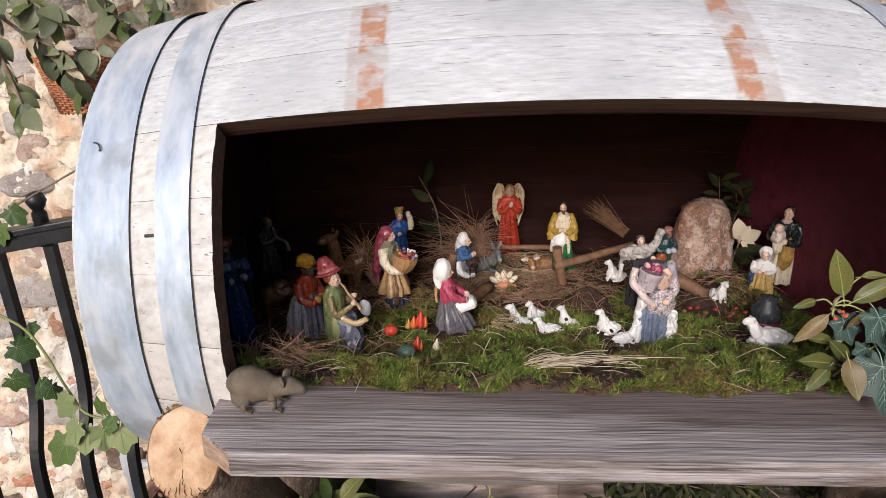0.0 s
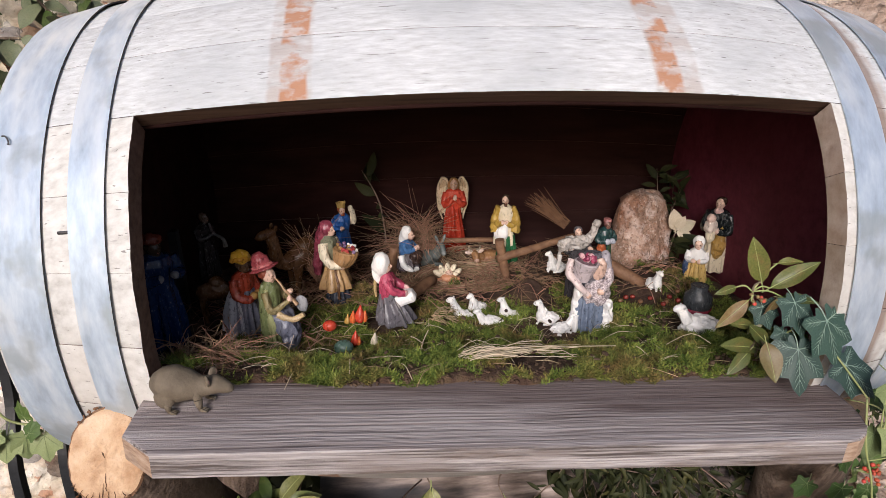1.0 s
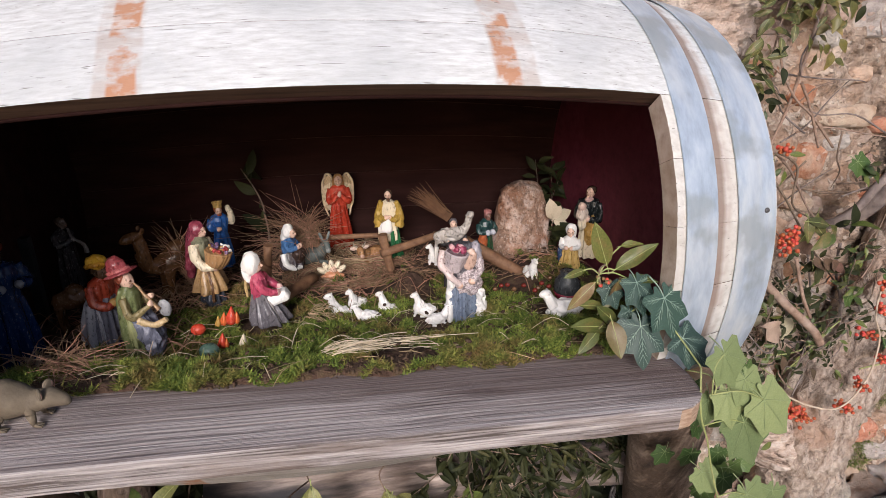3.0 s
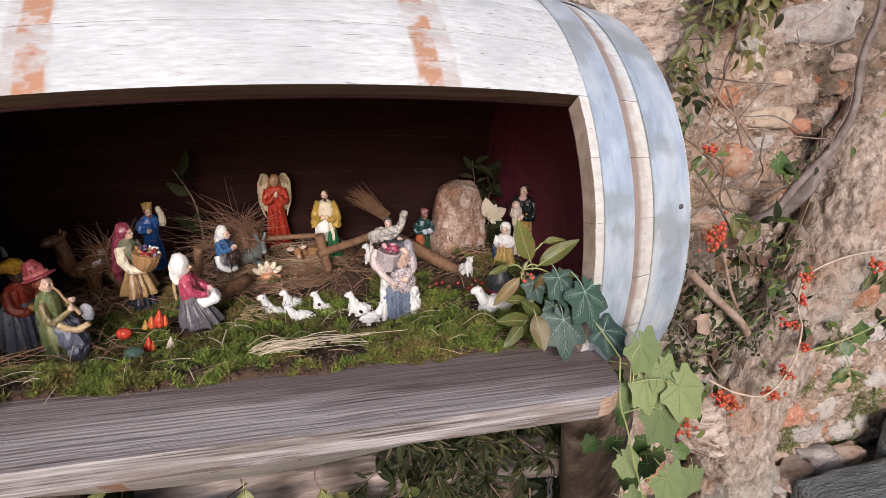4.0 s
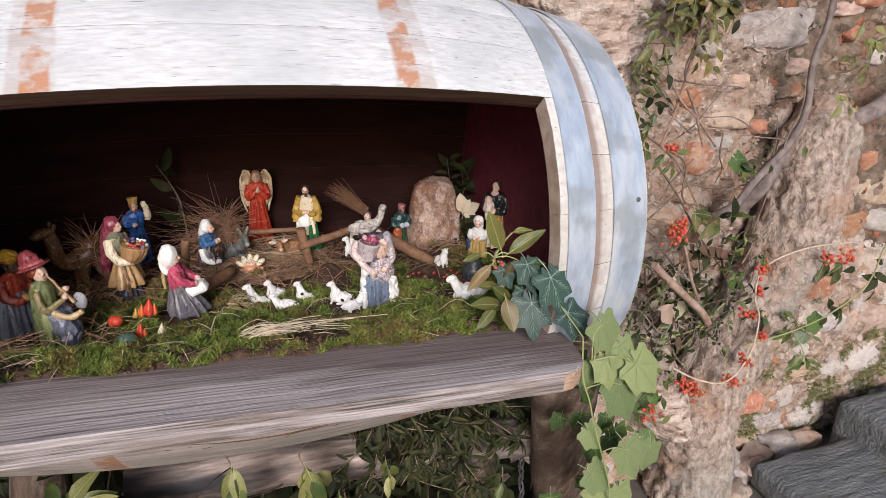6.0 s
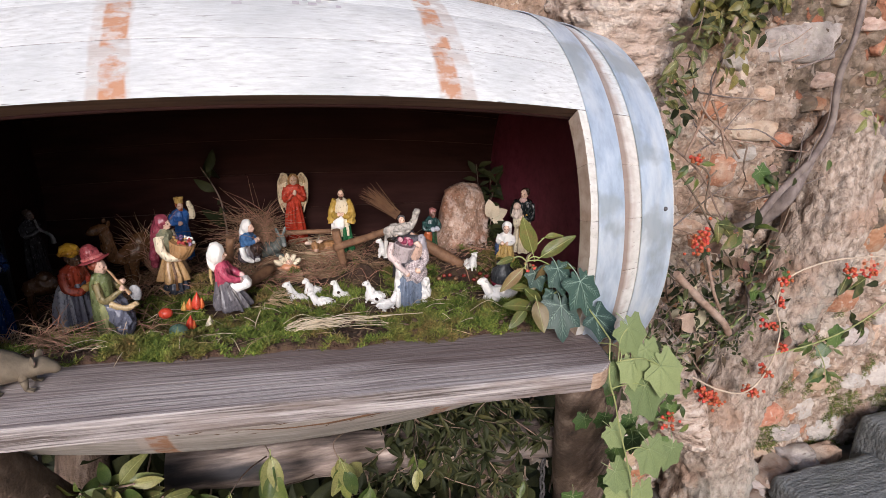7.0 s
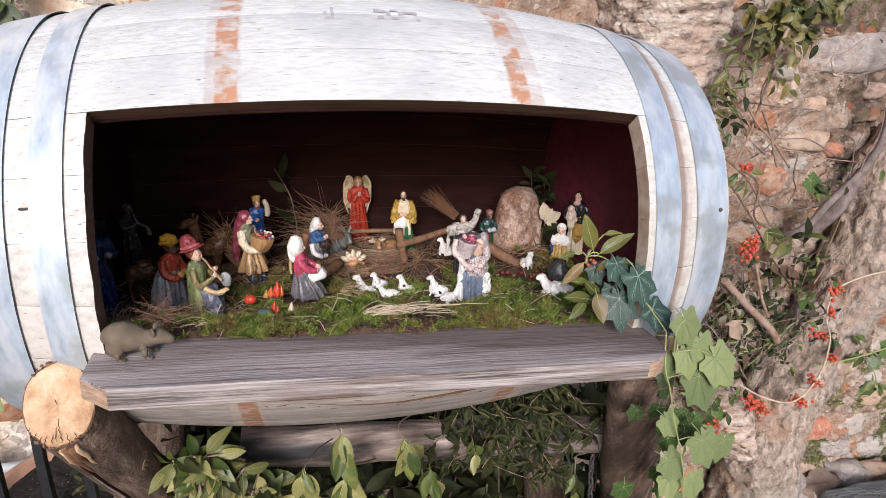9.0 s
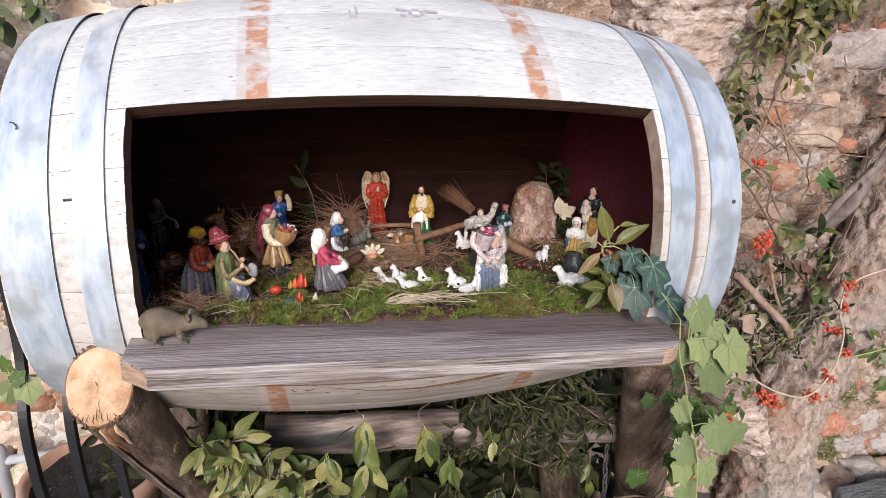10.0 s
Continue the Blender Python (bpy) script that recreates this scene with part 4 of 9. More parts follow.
for a0, r0, r1 in ((266, 0.30, 0.66), (273, 0.50, 0.84), (262, 0.62, 0.90), (280, 0.68, 0.93), (292, 0.72, 0.97), (300, 0.80, 0.98), (312, 0.82, 0.97), (326, 0.86, 0.98), (250, 0.70, 0.97), (236, 0.8, 0.98), (160, 0.86, 0.98), (60, 0.0, 0.16)):
    s = Shape()
    pts = []
    for k in range(7):
        rr = r0 + (r1 - r0) * k / 6
        a = radians(a0 + 5 * noise.noise(Vector((a0, k * 0.9, 2))))
        pts.append(L_TOP + ux * math.cos(a) * 0.037 * rr + uz * math.sin(a) * 0.047 * rr + nrm * 0.0012)
    s.tube(pts, [0.0001, 0.0003, 0.0004, 0.0005, 0.0005, 0.0004, 0.0002], RUSTWOOD, 5, True, 0.5, 200, flat=0.6)
    part("drying_crack", s, leg, "dark drying crack")
def on_leg(d, deg, off=0.0):
    """A place on the round of the front log, d metres down from its sawn end."""
    c = L_TOP + L_DIR * d
    a = radians(deg)
    w = ux * math.cos(a) + wz * math.sin(a)
    return c + w * (0.0415 * (1 + 0.10 * noise.noise((c + w * 0.05) * 13)) + off)


SPLIT = [(0.05, 274), (0.09, 272), (0.13, 269), (0.18, 270), (0.23, 268), (0.30, 269), (0.38, 266), (0.46, 268), (0.55, 265)]
s = Shape()
s.tube([on_leg(d, a, 0.0006) for d, a in SPLIT], [0.0006, 0.0014, 0.0020, 0.0022, 0.0026, 0.0026, 0.0022, 0.0016, 0.0005], WINE_DARK, 6, True, 0.5, 60, flat=0.7)
part("split", s, leg, "long dark drying split")
s = Shape()
s.tube([on_leg(d + 0.004, a + 5.5, 0.0004) for d, a in SPLIT[2:]], [0.0008, 0.0020, 0.0028, 0.0026, 0.0028, 0.0018, 0.0006], PLANK_WORN, 6, True, 0.5, 80, flat=0.6)
part("splinter", s, leg, "pale lip along the split")
for k, (d0, d1, a0, wide, m) in enumerate(((0.030, 0.100, 250, 0.0030, LOG_CUT), (0.034, 0.082, 258, 0.0050, STICK), (0.030, 0.125, 266, 0.0048, STICK), (0.032, 0.105, 272, 0.0036, LOG_CUT), (0.036, 0.075, 262, 0.0022, RUSTWOOD), (0.035, 0.115, 269.5, 0.0018, RUSTWOOD))):
    s = Shape()
    s.tube([on_leg(d0 + (d1 - d0) * q / 6, a0 + 1.5 * math.sin(q * 1.7 + k), 0.0002) for q in range(7)], [wide * f for f in (0.7, 1.0, 0.9, 1.0, 0.75, 0.5, 0.1)], m, 7, True, 0.6, 90, flat=0.55)
    part("splinter", s, leg, "torn red-brown strip of wood below the cut")
for d, a, big in ((0.196, 203, 0.0075), (0.33, 225, 0.005)):
    s = Shape()
    ring_pts = [on_leg(d + big * math.sin(q * 0.5236), a + math.degrees(big * 0.8 * math.cos(q * 0.5236) / 0.0415), 0.0006) for q in range(13)]
    s.tube(ring_pts, 0.0022, LOG, 6, False, 0.5, 120)
    s.ball(on_leg(d, a, -0.001), (big * 0.6, big * 0.6, big * 0.6), RUSTWOOD, None, 10, 7, 0.3, 200)
    part("knot", s, leg, "small round knot")
rk = random.Random(19)
for k in range(40):
    a = radians(rk.choice((rk.uniform(40, 150), rk.uniform(200, 330))))
    rr = rk.uniform(0.96, 1.04)
    s = Shape()
    s.ball((0, 0, 0), (rk.uniform(0.0008, 0.002), rk.uniform(0.0006, 0.0012), rk.uniform(0.001, 0.003)), STICK, None, 6, 4, 0.4, 300)
    part("bark_chip", s, leg, "torn brown bark chip", Matrix.Translation(L_TOP + ux * math.cos(a) * 0.037 * rr + uz * math.sin(a) * 0.048 * rr - nrm * 0.001) @ pose(0, 0, 0, rk.uniform(-40, 40), rk.uniform(-60, 60), rk.uniform(0, 90)))
s = Shape()
log(s, (0.405, -0.245, 0.83), (0.60, 0.02, 0.18), 0.050, 0.056, LOG, seg=24)
log(s, (0.60, 0.02, 0.18), (0.72, 0.18, GROUND - 0.02), 0.056, 0.058, LOG, seg=24)
part("leg", s, stand, "dark weathered log")
s = Shape()
s.tube([(0.392, -0.262, 0.872), (0.405, -0.245, 0.832)], [0.044, 0.049], LOG_CUT, 20)
part("sawn_end", s, stand, "pale sawn top of the leg")
for x0 in (-0.40, 0.42):
    s = Shape()
    log(s, (x0, 0.27, 0.80), (x0 - 0.02, -0.22, GROUND), 0.045, 0.05, LOG, seg=16)
    part("leg", s, stand, "dark weathered log")
s = Shape()
log(s, (-0.235, -0.035, 0.586), (0.50, -0.055, 0.535), 0.037, 0.039, GREYBEAM, seg=20, steps=24, wob=0.16)
part("crossbeam", s, stand, "grey weathered round crossbeam")
for y0 in (0.22,):
    s = Shape()
    log(s, (-0.42, y0, 0.715 - 0.005), (0.44, y0, 0.715 - 0.005), 0.030, 0.030, LOG, seg=14)
    part("bearer", s, stand, "dark log bearer")
# chain hanging from the stand
chain = thing("chain", "rusty steel chain hanging under the barrel", "chain")
s = Shape()
s.tube([(0.008 * math.cos(a) * 0.6, 0, 0.012 * math.sin(a)) for a in [2 * math.pi * k / 16 for k in range(17)]], 0.0024, RUSTY, 6, False)
link = s.mesh("link")
for k in range(16):
    part("link", link, chain, "", pose(0.437 + 0.0012 * k, -0.085 + 0.002 * math.sin(k), 0.50 - 0.0185 * k, 0, 6, 90 * (k % 2) + 20))

# ---- moss bed inside the barrel ----
MOUNDS = ((-0.150, 0.055, 0.020, 0.03), (0.105, 0.035, 0.030, 0.032), (0.32, 0.04, 0.024, 0.06), (-0.25, 0.07, 0.010, 0.05), (0.24, -0.16, 0.014, 0.07), (0.35, 0.10, 0.022, 0.08))
TRODDEN = ((-0.27, -0.11, 0.040), (-0.195, 0.03, 0.035), (-0.105, -0.07, 0.028), (0.155, -0.10, 0.032), (-0.30, -0.07, 0.035), (0.03, -0.05, 0.055), (0.11, -0.09, 0.035), (-0.165, -0.10, 0.03), (0.29, -0.165, 0.028))


def bed(x, y):
    t = min(1, max(0, (y + 0.29) / 0.17))
    t = t * t * (3 - 2 * t)
    z = (plank_top(x) + 0.006) * (1 - t) + 0.880 * t
    z -= 0.024 * max(0.0, min(1.0, (y + 0.05) / 0.17))
    if y > 0.20:
        z += 0.15 * (y - 0.20)
    for mx, my, h, w in MOUNDS:
        z += h * math.exp(-((x - mx) ** 2 + (y - my) ** 2) / (w * w))
    return z + 0.005 * noise.noise(Vector((x * 30, y * 30, 1))) + 0.0035 * noise.noise(Vector((x * 75, y * 75, 4)))


def bed_y(x, v):
    k = radius(x) / R_BELLY
    return (-0.297 + 0.007 * noise.noise(Vector((x * 16, 0, 9)))) * (1 - v) * (0.5 + 0.5 * k) + 0.272 * k * v


s = Shape()
NU, NV = 120, 80
s.add([(-0.425 + 0.85 * i / NU, bed_y(-0.425 + 0.85 * i / NU, j / NV), bed(-0.425 + 0.85 * i / NU, bed_y(-0.425 + 0.85 * i / NU, j / NV)) - (0.012 if j == 0 else 0))
       for i in range(NU + 1) for j in range(NV + 1)],
      [(i * (NV + 1) + j, (i + 1) * (NV + 1) + j, (i + 1) * (NV + 1) + j + 1, i * (NV + 1) + j + 1) for i in range(NU) for j in range(NV)], SOIL)
solo("soil_bed", s, "dark crumbly soil and moss litter inside the barrel", "soil", kind="stuff")



def cushion(x, y):
    """Rounded moss cushions, two sizes."""
    c = noise.voronoi(Vector((x * 34, y * 40, 0.5)))[0][0]
    d = noise.voronoi(Vector((x * 80, y * 95, 2.5)))[0][0]
    low = 1 - 0.75 * max(math.exp(-((x - tx) ** 2 + (y - ty) ** 2) / (w * w)) for tx, ty, w in TRODDEN)
    return (0.019 * max(0.0, 0.75 - c * c * 2.6) + 0.008 * max(0.0, 0.8 - d * d * 2.2)) * low


rng = random.Random(4)
s = Shape()
sv, sf = [], []
while len(sf) < 180000:
    x, v = rng.uniform(-0.36, 0.40), rng.random() ** 1.7
    y = bed_y(x, v)
    dens = noise.noise(Vector((x * 13, y * 15, 6))) + 0.35 * noise.noise(Vector((x * 40, y * 40, 2)))
    bare = math.exp(-((x - 0.045) ** 2 + (y + 0.26) ** 2) / 0.0012) * 1.5
    back = max(0, y + 0.02) * 5.0 * (1 - math.exp(-((x + 0.155) ** 2 + (y - 0.01) ** 2) / 0.0009))
    left = max(0, -x - 0.27) * 9.0
    if dens + 0.20 - bare - back - left < rng.uniform(-0.15, 0.25):
        continue
    z = bed(x, y) + cushion(x, y) + max(0, 0.008 * (dens + 0.2)) - 0.005
    for k in range(4):
        a, ln = rng.uniform(0, 6.283), rng.uniform(0.0025, 0.0075) * (1.5 if k == 3 else 1.0)
        ox, oy = rng.gauss(0, 0.0022), rng.gauss(0, 0.0022)
        lean = rng.uniform(0.5, 1.5) if k < 3 else rng.uniform(0.3, 1.2)
        tx, ty = math.cos(a) * ln * lean, math.sin(a) * ln * lean
        w = rng.uniform(0.0006, 0.0013)
        o = len(sv)
        sv += [(x + ox - math.sin(a) * w, y + oy + math.cos(a) * w, z), (x + ox + math.sin(a) * w, y + oy - math.cos(a) * w, z), (x + ox + tx, y + oy + ty, z + ln * rng.uniform(0.25, 0.85))]
        sf.append((o, o + 1, o + 2))
s.add(sv, sf, MOSS, False)
solo("moss", s, "bright green cushion moss spread over the barrel floor", "moss", kind="stuff")


# ---- crib figures: plain painted ceramic shapes ----
SKIN = paint(0.70, 0.47, 0.36)
WHITE = paint(0.76, 0.74, 0.71)
CREAM = paint(0.72, 0.62, 0.45)
DARK = paint(0.035, 0.035, 0.04)
BLUE = paint(0.025, 0.10, 0.32)
NAVY = paint(0.03, 0.055, 0.12)
RED = paint(0.55, 0.06, 0.03)
ORANGE = paint(0.62, 0.13, 0.035)
WINEPINK = paint(0.30, 0.05, 0.10)
ROSE = paint(0.42, 0.065, 0.115)
OCHRE = paint(0.46, 0.27, 0.07)
BROWN = paint(0.14, 0.07, 0.035)
TAN = paint(0.36, 0.22, 0.12)
GREEN = paint(0.025, 0.13, 0.05)
HAIR = paint(0.05, 0.03, 0.02)
KNIT = mat("speckled_grey_glaze", [(0.10, 0.08, 0.085), (0.34, 0.28, 0.29), (0.66, 0.60, 0.60)], (420, 420, 420), 0.5, 0.9, dist=0.001, lo=0.36, hi=0.62)
SATIN = paint(0.012, 0.016, 0.017)
VEIL_RED = paint(0.24, 0.045, 0.07)
SKY = paint(0.055, 0.14, 0.30)
PLUM = paint(0.17, 0.10, 0.19)
SILVER = paint(0.40, 0.41, 0.46)
SKIRT = paint(0.155, 0.16, 0.205)
APRON = paint(0.42, 0.255, 0.115)


def sculpt(s, voxel):
    """Melts the overlapping shapes into one cast body and keeps each region's paint."""
    me = s.mesh("cast")
    tree = bvhtree.BVHTree.FromPolygons([Vector(p) for p in s.v], s.f)
    tmp = new("cast", me)
    rem = tmp.modifiers.new("melt", "REMESH")
    rem.mode, rem.voxel_size, rem.use_smooth_shade = "VOXEL", voxel, True
    sm = tmp.modifiers.new("soften", "SMOOTH")
    sm.factor, sm.iterations = 0.5, 2
    out = bpy.data.meshes.new_from_object(tmp.evaluated_get(bpy.context.evaluated_depsgraph_get()))
    bpy.data.objects.remove(tmp)
    bpy.data.meshes.remove(me)
    out.materials.clear()
    for m in s.mats:
        out.materials.append(m)
    pick = []
    for p in out.polygons:
        hit = tree.find_nearest(p.center)
        pick.append(s.m[hit[2]] if hit[2] is not None else 0)
    out.polygons.foreach_set("material_index", pick)
    out.polygons.foreach_set("use_smooth", [True] * len(pick))
    out.update()
    return out


def statue(name, label, at, height, turn, fill, group="crib figures", category="figurine", tilt=0.0, fine=165):
    s = Shape()
    fill(s)
    seed = Vector((at[0] * 50, at[1] * 50, 0))
    out = []
    for p in s.v:
        q = Vector(p)
        f = Vector((q.x * 15, q.y * 15, q.z * 5)) + seed
        g = Vector((q.x * 34, q.y * 34, q.z * 16)) + seed
        q += Vector((noise.noise(f), noise.noise(f + Vector((7, 3, 1))), 0)) * 0.014 + Vector((noise.noise(g), noise.noise(g + Vector((2, 9, 4))), noise.noise(g + Vector((5, 1, 8))))) * 0.007
        out.append(tuple(q * height))
    s.v = out
    me = sculpt(s, height / fine)
    me.name = name
    ob = tagged(new(name, me), label, category, group)
    ob.matrix_basis = pose(*at, tilt, 0, turn)
    return ob


def face(s, c, r, skin=SKIN, hair=HAIR, beard=None, brow=HAIR, back=0.35):
    """A small head turned to -y: skull, jaw, nose, brows, and hair behind."""
    x, y, z = c
    s.ball(c, (r * 0.80, r * 0.92, r * 1.05), skin, seg=18, rings=12)
    s.ball((x, y - r * 0.42, z - r * 0.55), (r * 0.52, r * 0.52, r * 0.52), skin, seg=14, rings=9)
    s.ball((x, y - r * 0.98, z - r * 0.10), (r * 0.15, r * 0.20, r * 0.26), skin, seg=10, rings=6)
    for sx in (-1, 1):
        s.ball((x + r * 0.34 * sx, y - r * 0.80, z + r * 0.12), (r * 0.14, r * 0.13, r * 0.10), brow, seg=8, rings=6)
    s.ball((x, y - r * 0.86, z - r * 0.45), (r * 0.2, r * 0.1, r * 0.07), paint(0.40, 0.12, 0.09), seg=8, rings=5)
    if hair:
        s.ball((x, y + r * back, z + r * 0.30), (r * 0.96, r * 0.95, r * 1.0), hair, None, 18, 12, 0.12, 60)
    if beard:
        s.ball((x, y - r * 0.55, z - r * 0.80), (r * 0.52, r * 0.45, r * 0.62), beard, None, 14, 9, 0.2, 60)


def limb(s, pts, r0, r1, material, hand=SKIN, grip=1.0):
    line = curve_points(pts, 4)
    s.tube(line, taper(len(line), r0, r1), material, 12, True, 0.25, 28)
    if hand:
        s.ball(line[-1], r1 * 1.05 * grip, hand, seg=10, rings=7)


def folds(s, prof, c, material, n=9, depth=0.2, squash=0.85, lean=(0, 0)):
    s.lathe(prof, c, material, 72, depth, n, squash, lean)


ROBE_RED = paint(0.36, 0.035, 0.016)


def angel(s):
    hair = paint(0.42, 0.22, 0.09)
    folds(s, [(0.140, 0.0), (0.142, 0.03), (0.128, 0.22), (0.108, 0.42), (0.086, 0.58)], (0, 0, 0), ROBE_RED, 12, 0.24, 0.7)
    s.lathe([(0.088, 0.52), (0.096, 0.62), (0.112, 0.74), (0.100, 0.81), (0.04, 0.85)], (0, 0, 0), RED, 30, 0.06, 6, 0.66)
    for sx in (-1, 1):
        limb(s, [(0.098 * sx, 0, 0.79), (0.132 * sx, -0.03, 0.66), (0.085 * sx, -0.11, 0.655), (0.018 * sx, -0.13, 0.735)], 0.044, 0.03, RED, None)
        s.ball((0.112 * sx, -0.05, 0.63), (0.042, 0.05, 0.04), ORANGE, seg=12, rings=8)
    s.ball((0, -0.145, 0.755), (0.022, 0.02, 0.042), SKIN, seg=10, rings=7)
    face(s, (0, -0.035, 0.90), 0.062, SKIN, hair, None, hair, 0.45)
    s.ball((0, 0.02, 0.875), (0.075, 0.06, 0.10), hair, None, 16, 10, 0.15, 40)
    rim, vane = paint(0.66, 0.53, 0.36), paint(0.46, 0.33, 0.20)
    for sx in (-1, 1):
        edge = [(0.05, 0.84), (0.09, 0.95), (0.140, 0.955), (0.186, 0.86), (0.198, 0.72), (0.178, 0.56), (0.130, 0.41)]
        s.tube(curve_points([(x * sx, 0.075, z) for x, z in edge], 5), 0.017, rim, 8, True, 0.2, 40, flat=0.8)
        s.ball((0.128 * sx, 0.085, 0.71), (0.076, 0.020, 0.235), vane, pose(0, 0, 0, 0, -4 * sx, 8 * sx), 20, 14)
        for k in range(5):
            s.tube(curve_points([((0.075 + 0.025 * k) * sx, 0.072, 0.86 - 0.012 * k), ((0.088 + 0.024 * k) * sx, 0.066, 0.68), ((0.105 + 0.014 * k) * sx, 0.072, 0.46 + 0.03 * k)], 4), taper(9, 0.012, 0.008), rim, 6)


def piper(s):
    cloak, light, hat = paint(0.155, 0.18, 0.075), paint(0.32, 0.33, 0.15), paint(0.27, 0.052, 0.058)
    sleeve = paint(0.24, 0.19, 0.085)
    for sx, dy in ((-1, -0.02), (1, 0.02)):
        s.tube(curve_points([(0.055 * sx, -0.16 + dy, 0.02), (0.062 * sx, -0.16 + dy, 0.16), (0.060 * sx, -0.10 + dy, 0.32), (0.04 * sx, -0.03, 0.44)], 4), [0.050, 0.056, 0.066, 0.074, 0.082, 0.084, 0.082, 0.080, 0.080, 0.080, 0.078, 0.076, 0.074], SKIRT, 18, True, 0.45, 22)
        s.ball((0.06 * sx, -0.20 + dy, 0.022), (0.042, 0.080, 0.030), DARK, seg=12, rings=7)
    s.lathe([(0.095, 0.38), (0.110, 0.50), (0.105, 0.64), (0.05, 0.72)], (0, 0.03, 0), cloak, 30, 0.08, 6, 0.85)
    folds(s, [(0.120, 0.0), (0.135, 0.04), (0.150, 0.22), (0.140, 0.42), (0.118, 0.60), (0.07, 0.70)], (0, 0.015, 0), cloak, 9, 0.16, 0.62, (0, 0.045))
    s.ball((-0.085, -0.02, 0.30), (0.05, 0.045, 0.24), light, None, 16, 12, 0.35, 14)
    s.tube(curve_points([(-0.11, -0.045, 0.01), (-0.125, -0.04, 0.2), (-0.115, -0.01, 0.45), (-0.09, 0.02, 0.66)], 5), 0.020, light, 8, True, 0.3, 30)
    face(s, (0, 0.03, 0.775), 0.072, SKIN, paint(0.22, 0.055, 0.03), None, paint(0.16, 0.06, 0.04), 0.55)
    brim = pose(0, 0.07, 0.845, -18, 0, 0)
    s.ball((0, 0.07, 0.845), (0.134, 0.144, 0.022), hat, brim, 26, 10)
    s.ball((0, 0.105, 0.905), (0.084, 0.088, 0.098), hat, brim, 22, 14, 0.10, 18)
    s.tube([Vector((0, 0.09, 0.872)) + brim.to_3x3() @ Vector((0.088 * math.cos(a), 0.092 * math.sin(a), 0)) for a in [2 * math.pi * k / 20 for k in range(21)]], 0.012, paint(0.46, 0.12, 0.12), 6, False)
    s.tube(curve_points([(0, -0.045, 0.75), (0, -0.11, 0.68), (-0.01, -0.19, 0.57), (-0.01, -0.25, 0.50)], 4), taper(13, 0.010, 0.018), TAN, 10)
    limb(s, [(-0.10, 0.03, 0.63), (-0.135, -0.04, 0.47), (-0.09, -0.10, 0.48), (-0.03, -0.185, 0.56)], 0.040, 0.026, sleeve, SKIN, 1.1)
    limb(s, [(0.10, 0.03, 0.63), (0.13, -0.06, 0.50), (0.03, -0.17, 0.62)], 0.038, 0.026, sleeve, SKIN, 1.1)
    s.ball((0.05, -0.27, 0.49), (0.030, 0.066, 0.088), paint(0.25, 0.25, 0.26), pose(0, 0, 0, -12, 0, 0), 20, 14)
    s.tube(curve_points([(-0.10, -0.09, 0.42), (-0.08, -0.22, 0.375), (-0.05, -0.29, 0.40), (-0.04, -0.33, 0.425)], 4), taper(13, 0.032, 0.026), paint(0.50, 0.36, 0.19), 12, True, 0.3, 20)


def turban_king(s):
    red = paint(0.33, 0.05, 0.025)
    folds(s, [(0.150, 0.0), (0.152, 0.03), (0.140, 0.22), (0.115, 0.42), (0.09, 0.54)], (0, -0.02, 0), SKIRT, 9, 0.22, 0.85)
    folds(s, [(0.190, 0.02), (0.200, 0.10), (0.175, 0.30), (0.125, 0.48), (0.06, 0.56)], (-0.02, 0.085, 0), SILVER, 8, 0.26, 0.72)
    s.lathe([(0.10, 0.40), (0.115, 0.50), (0.135, 0.62), (0.125, 0.70), (0.05, 0.76)], (0, 0.01, 0), red, 30, 0.12, 7, 0.8)
    for sx in (-1, 1):
        limb(s, [(0.12 * sx, 0.02, 0.68), (0.165 * sx, -0.03, 0.54), (0.10 * sx, -0.12, 0.47), (0.04 * sx, -0.16, 0.50)], 0.056, 0.040, red, paint(0.42, 0.24, 0.07), 1.15)
    face(s, (0, -0.025, 0.825), 0.072, paint(0.085, 0.045, 0.028), HAIR)
    s.ball((0, -0.005, 0.925), (0.108, 0.108, 0.070), paint(0.52, 0.30, 0.03), pose(0, 0, 0, 10, 0, 0), 22, 12, 0.18, 24)
    s.tube([(0.098 * math.cos(a), 0.098 * math.sin(a), 0.91 + 0.02 * math.sin(2 * a)) for a in [2 * math.pi * k / 18 for k in range(19)]], 0.026, paint(0.44, 0.22, 0.025), 8, False)


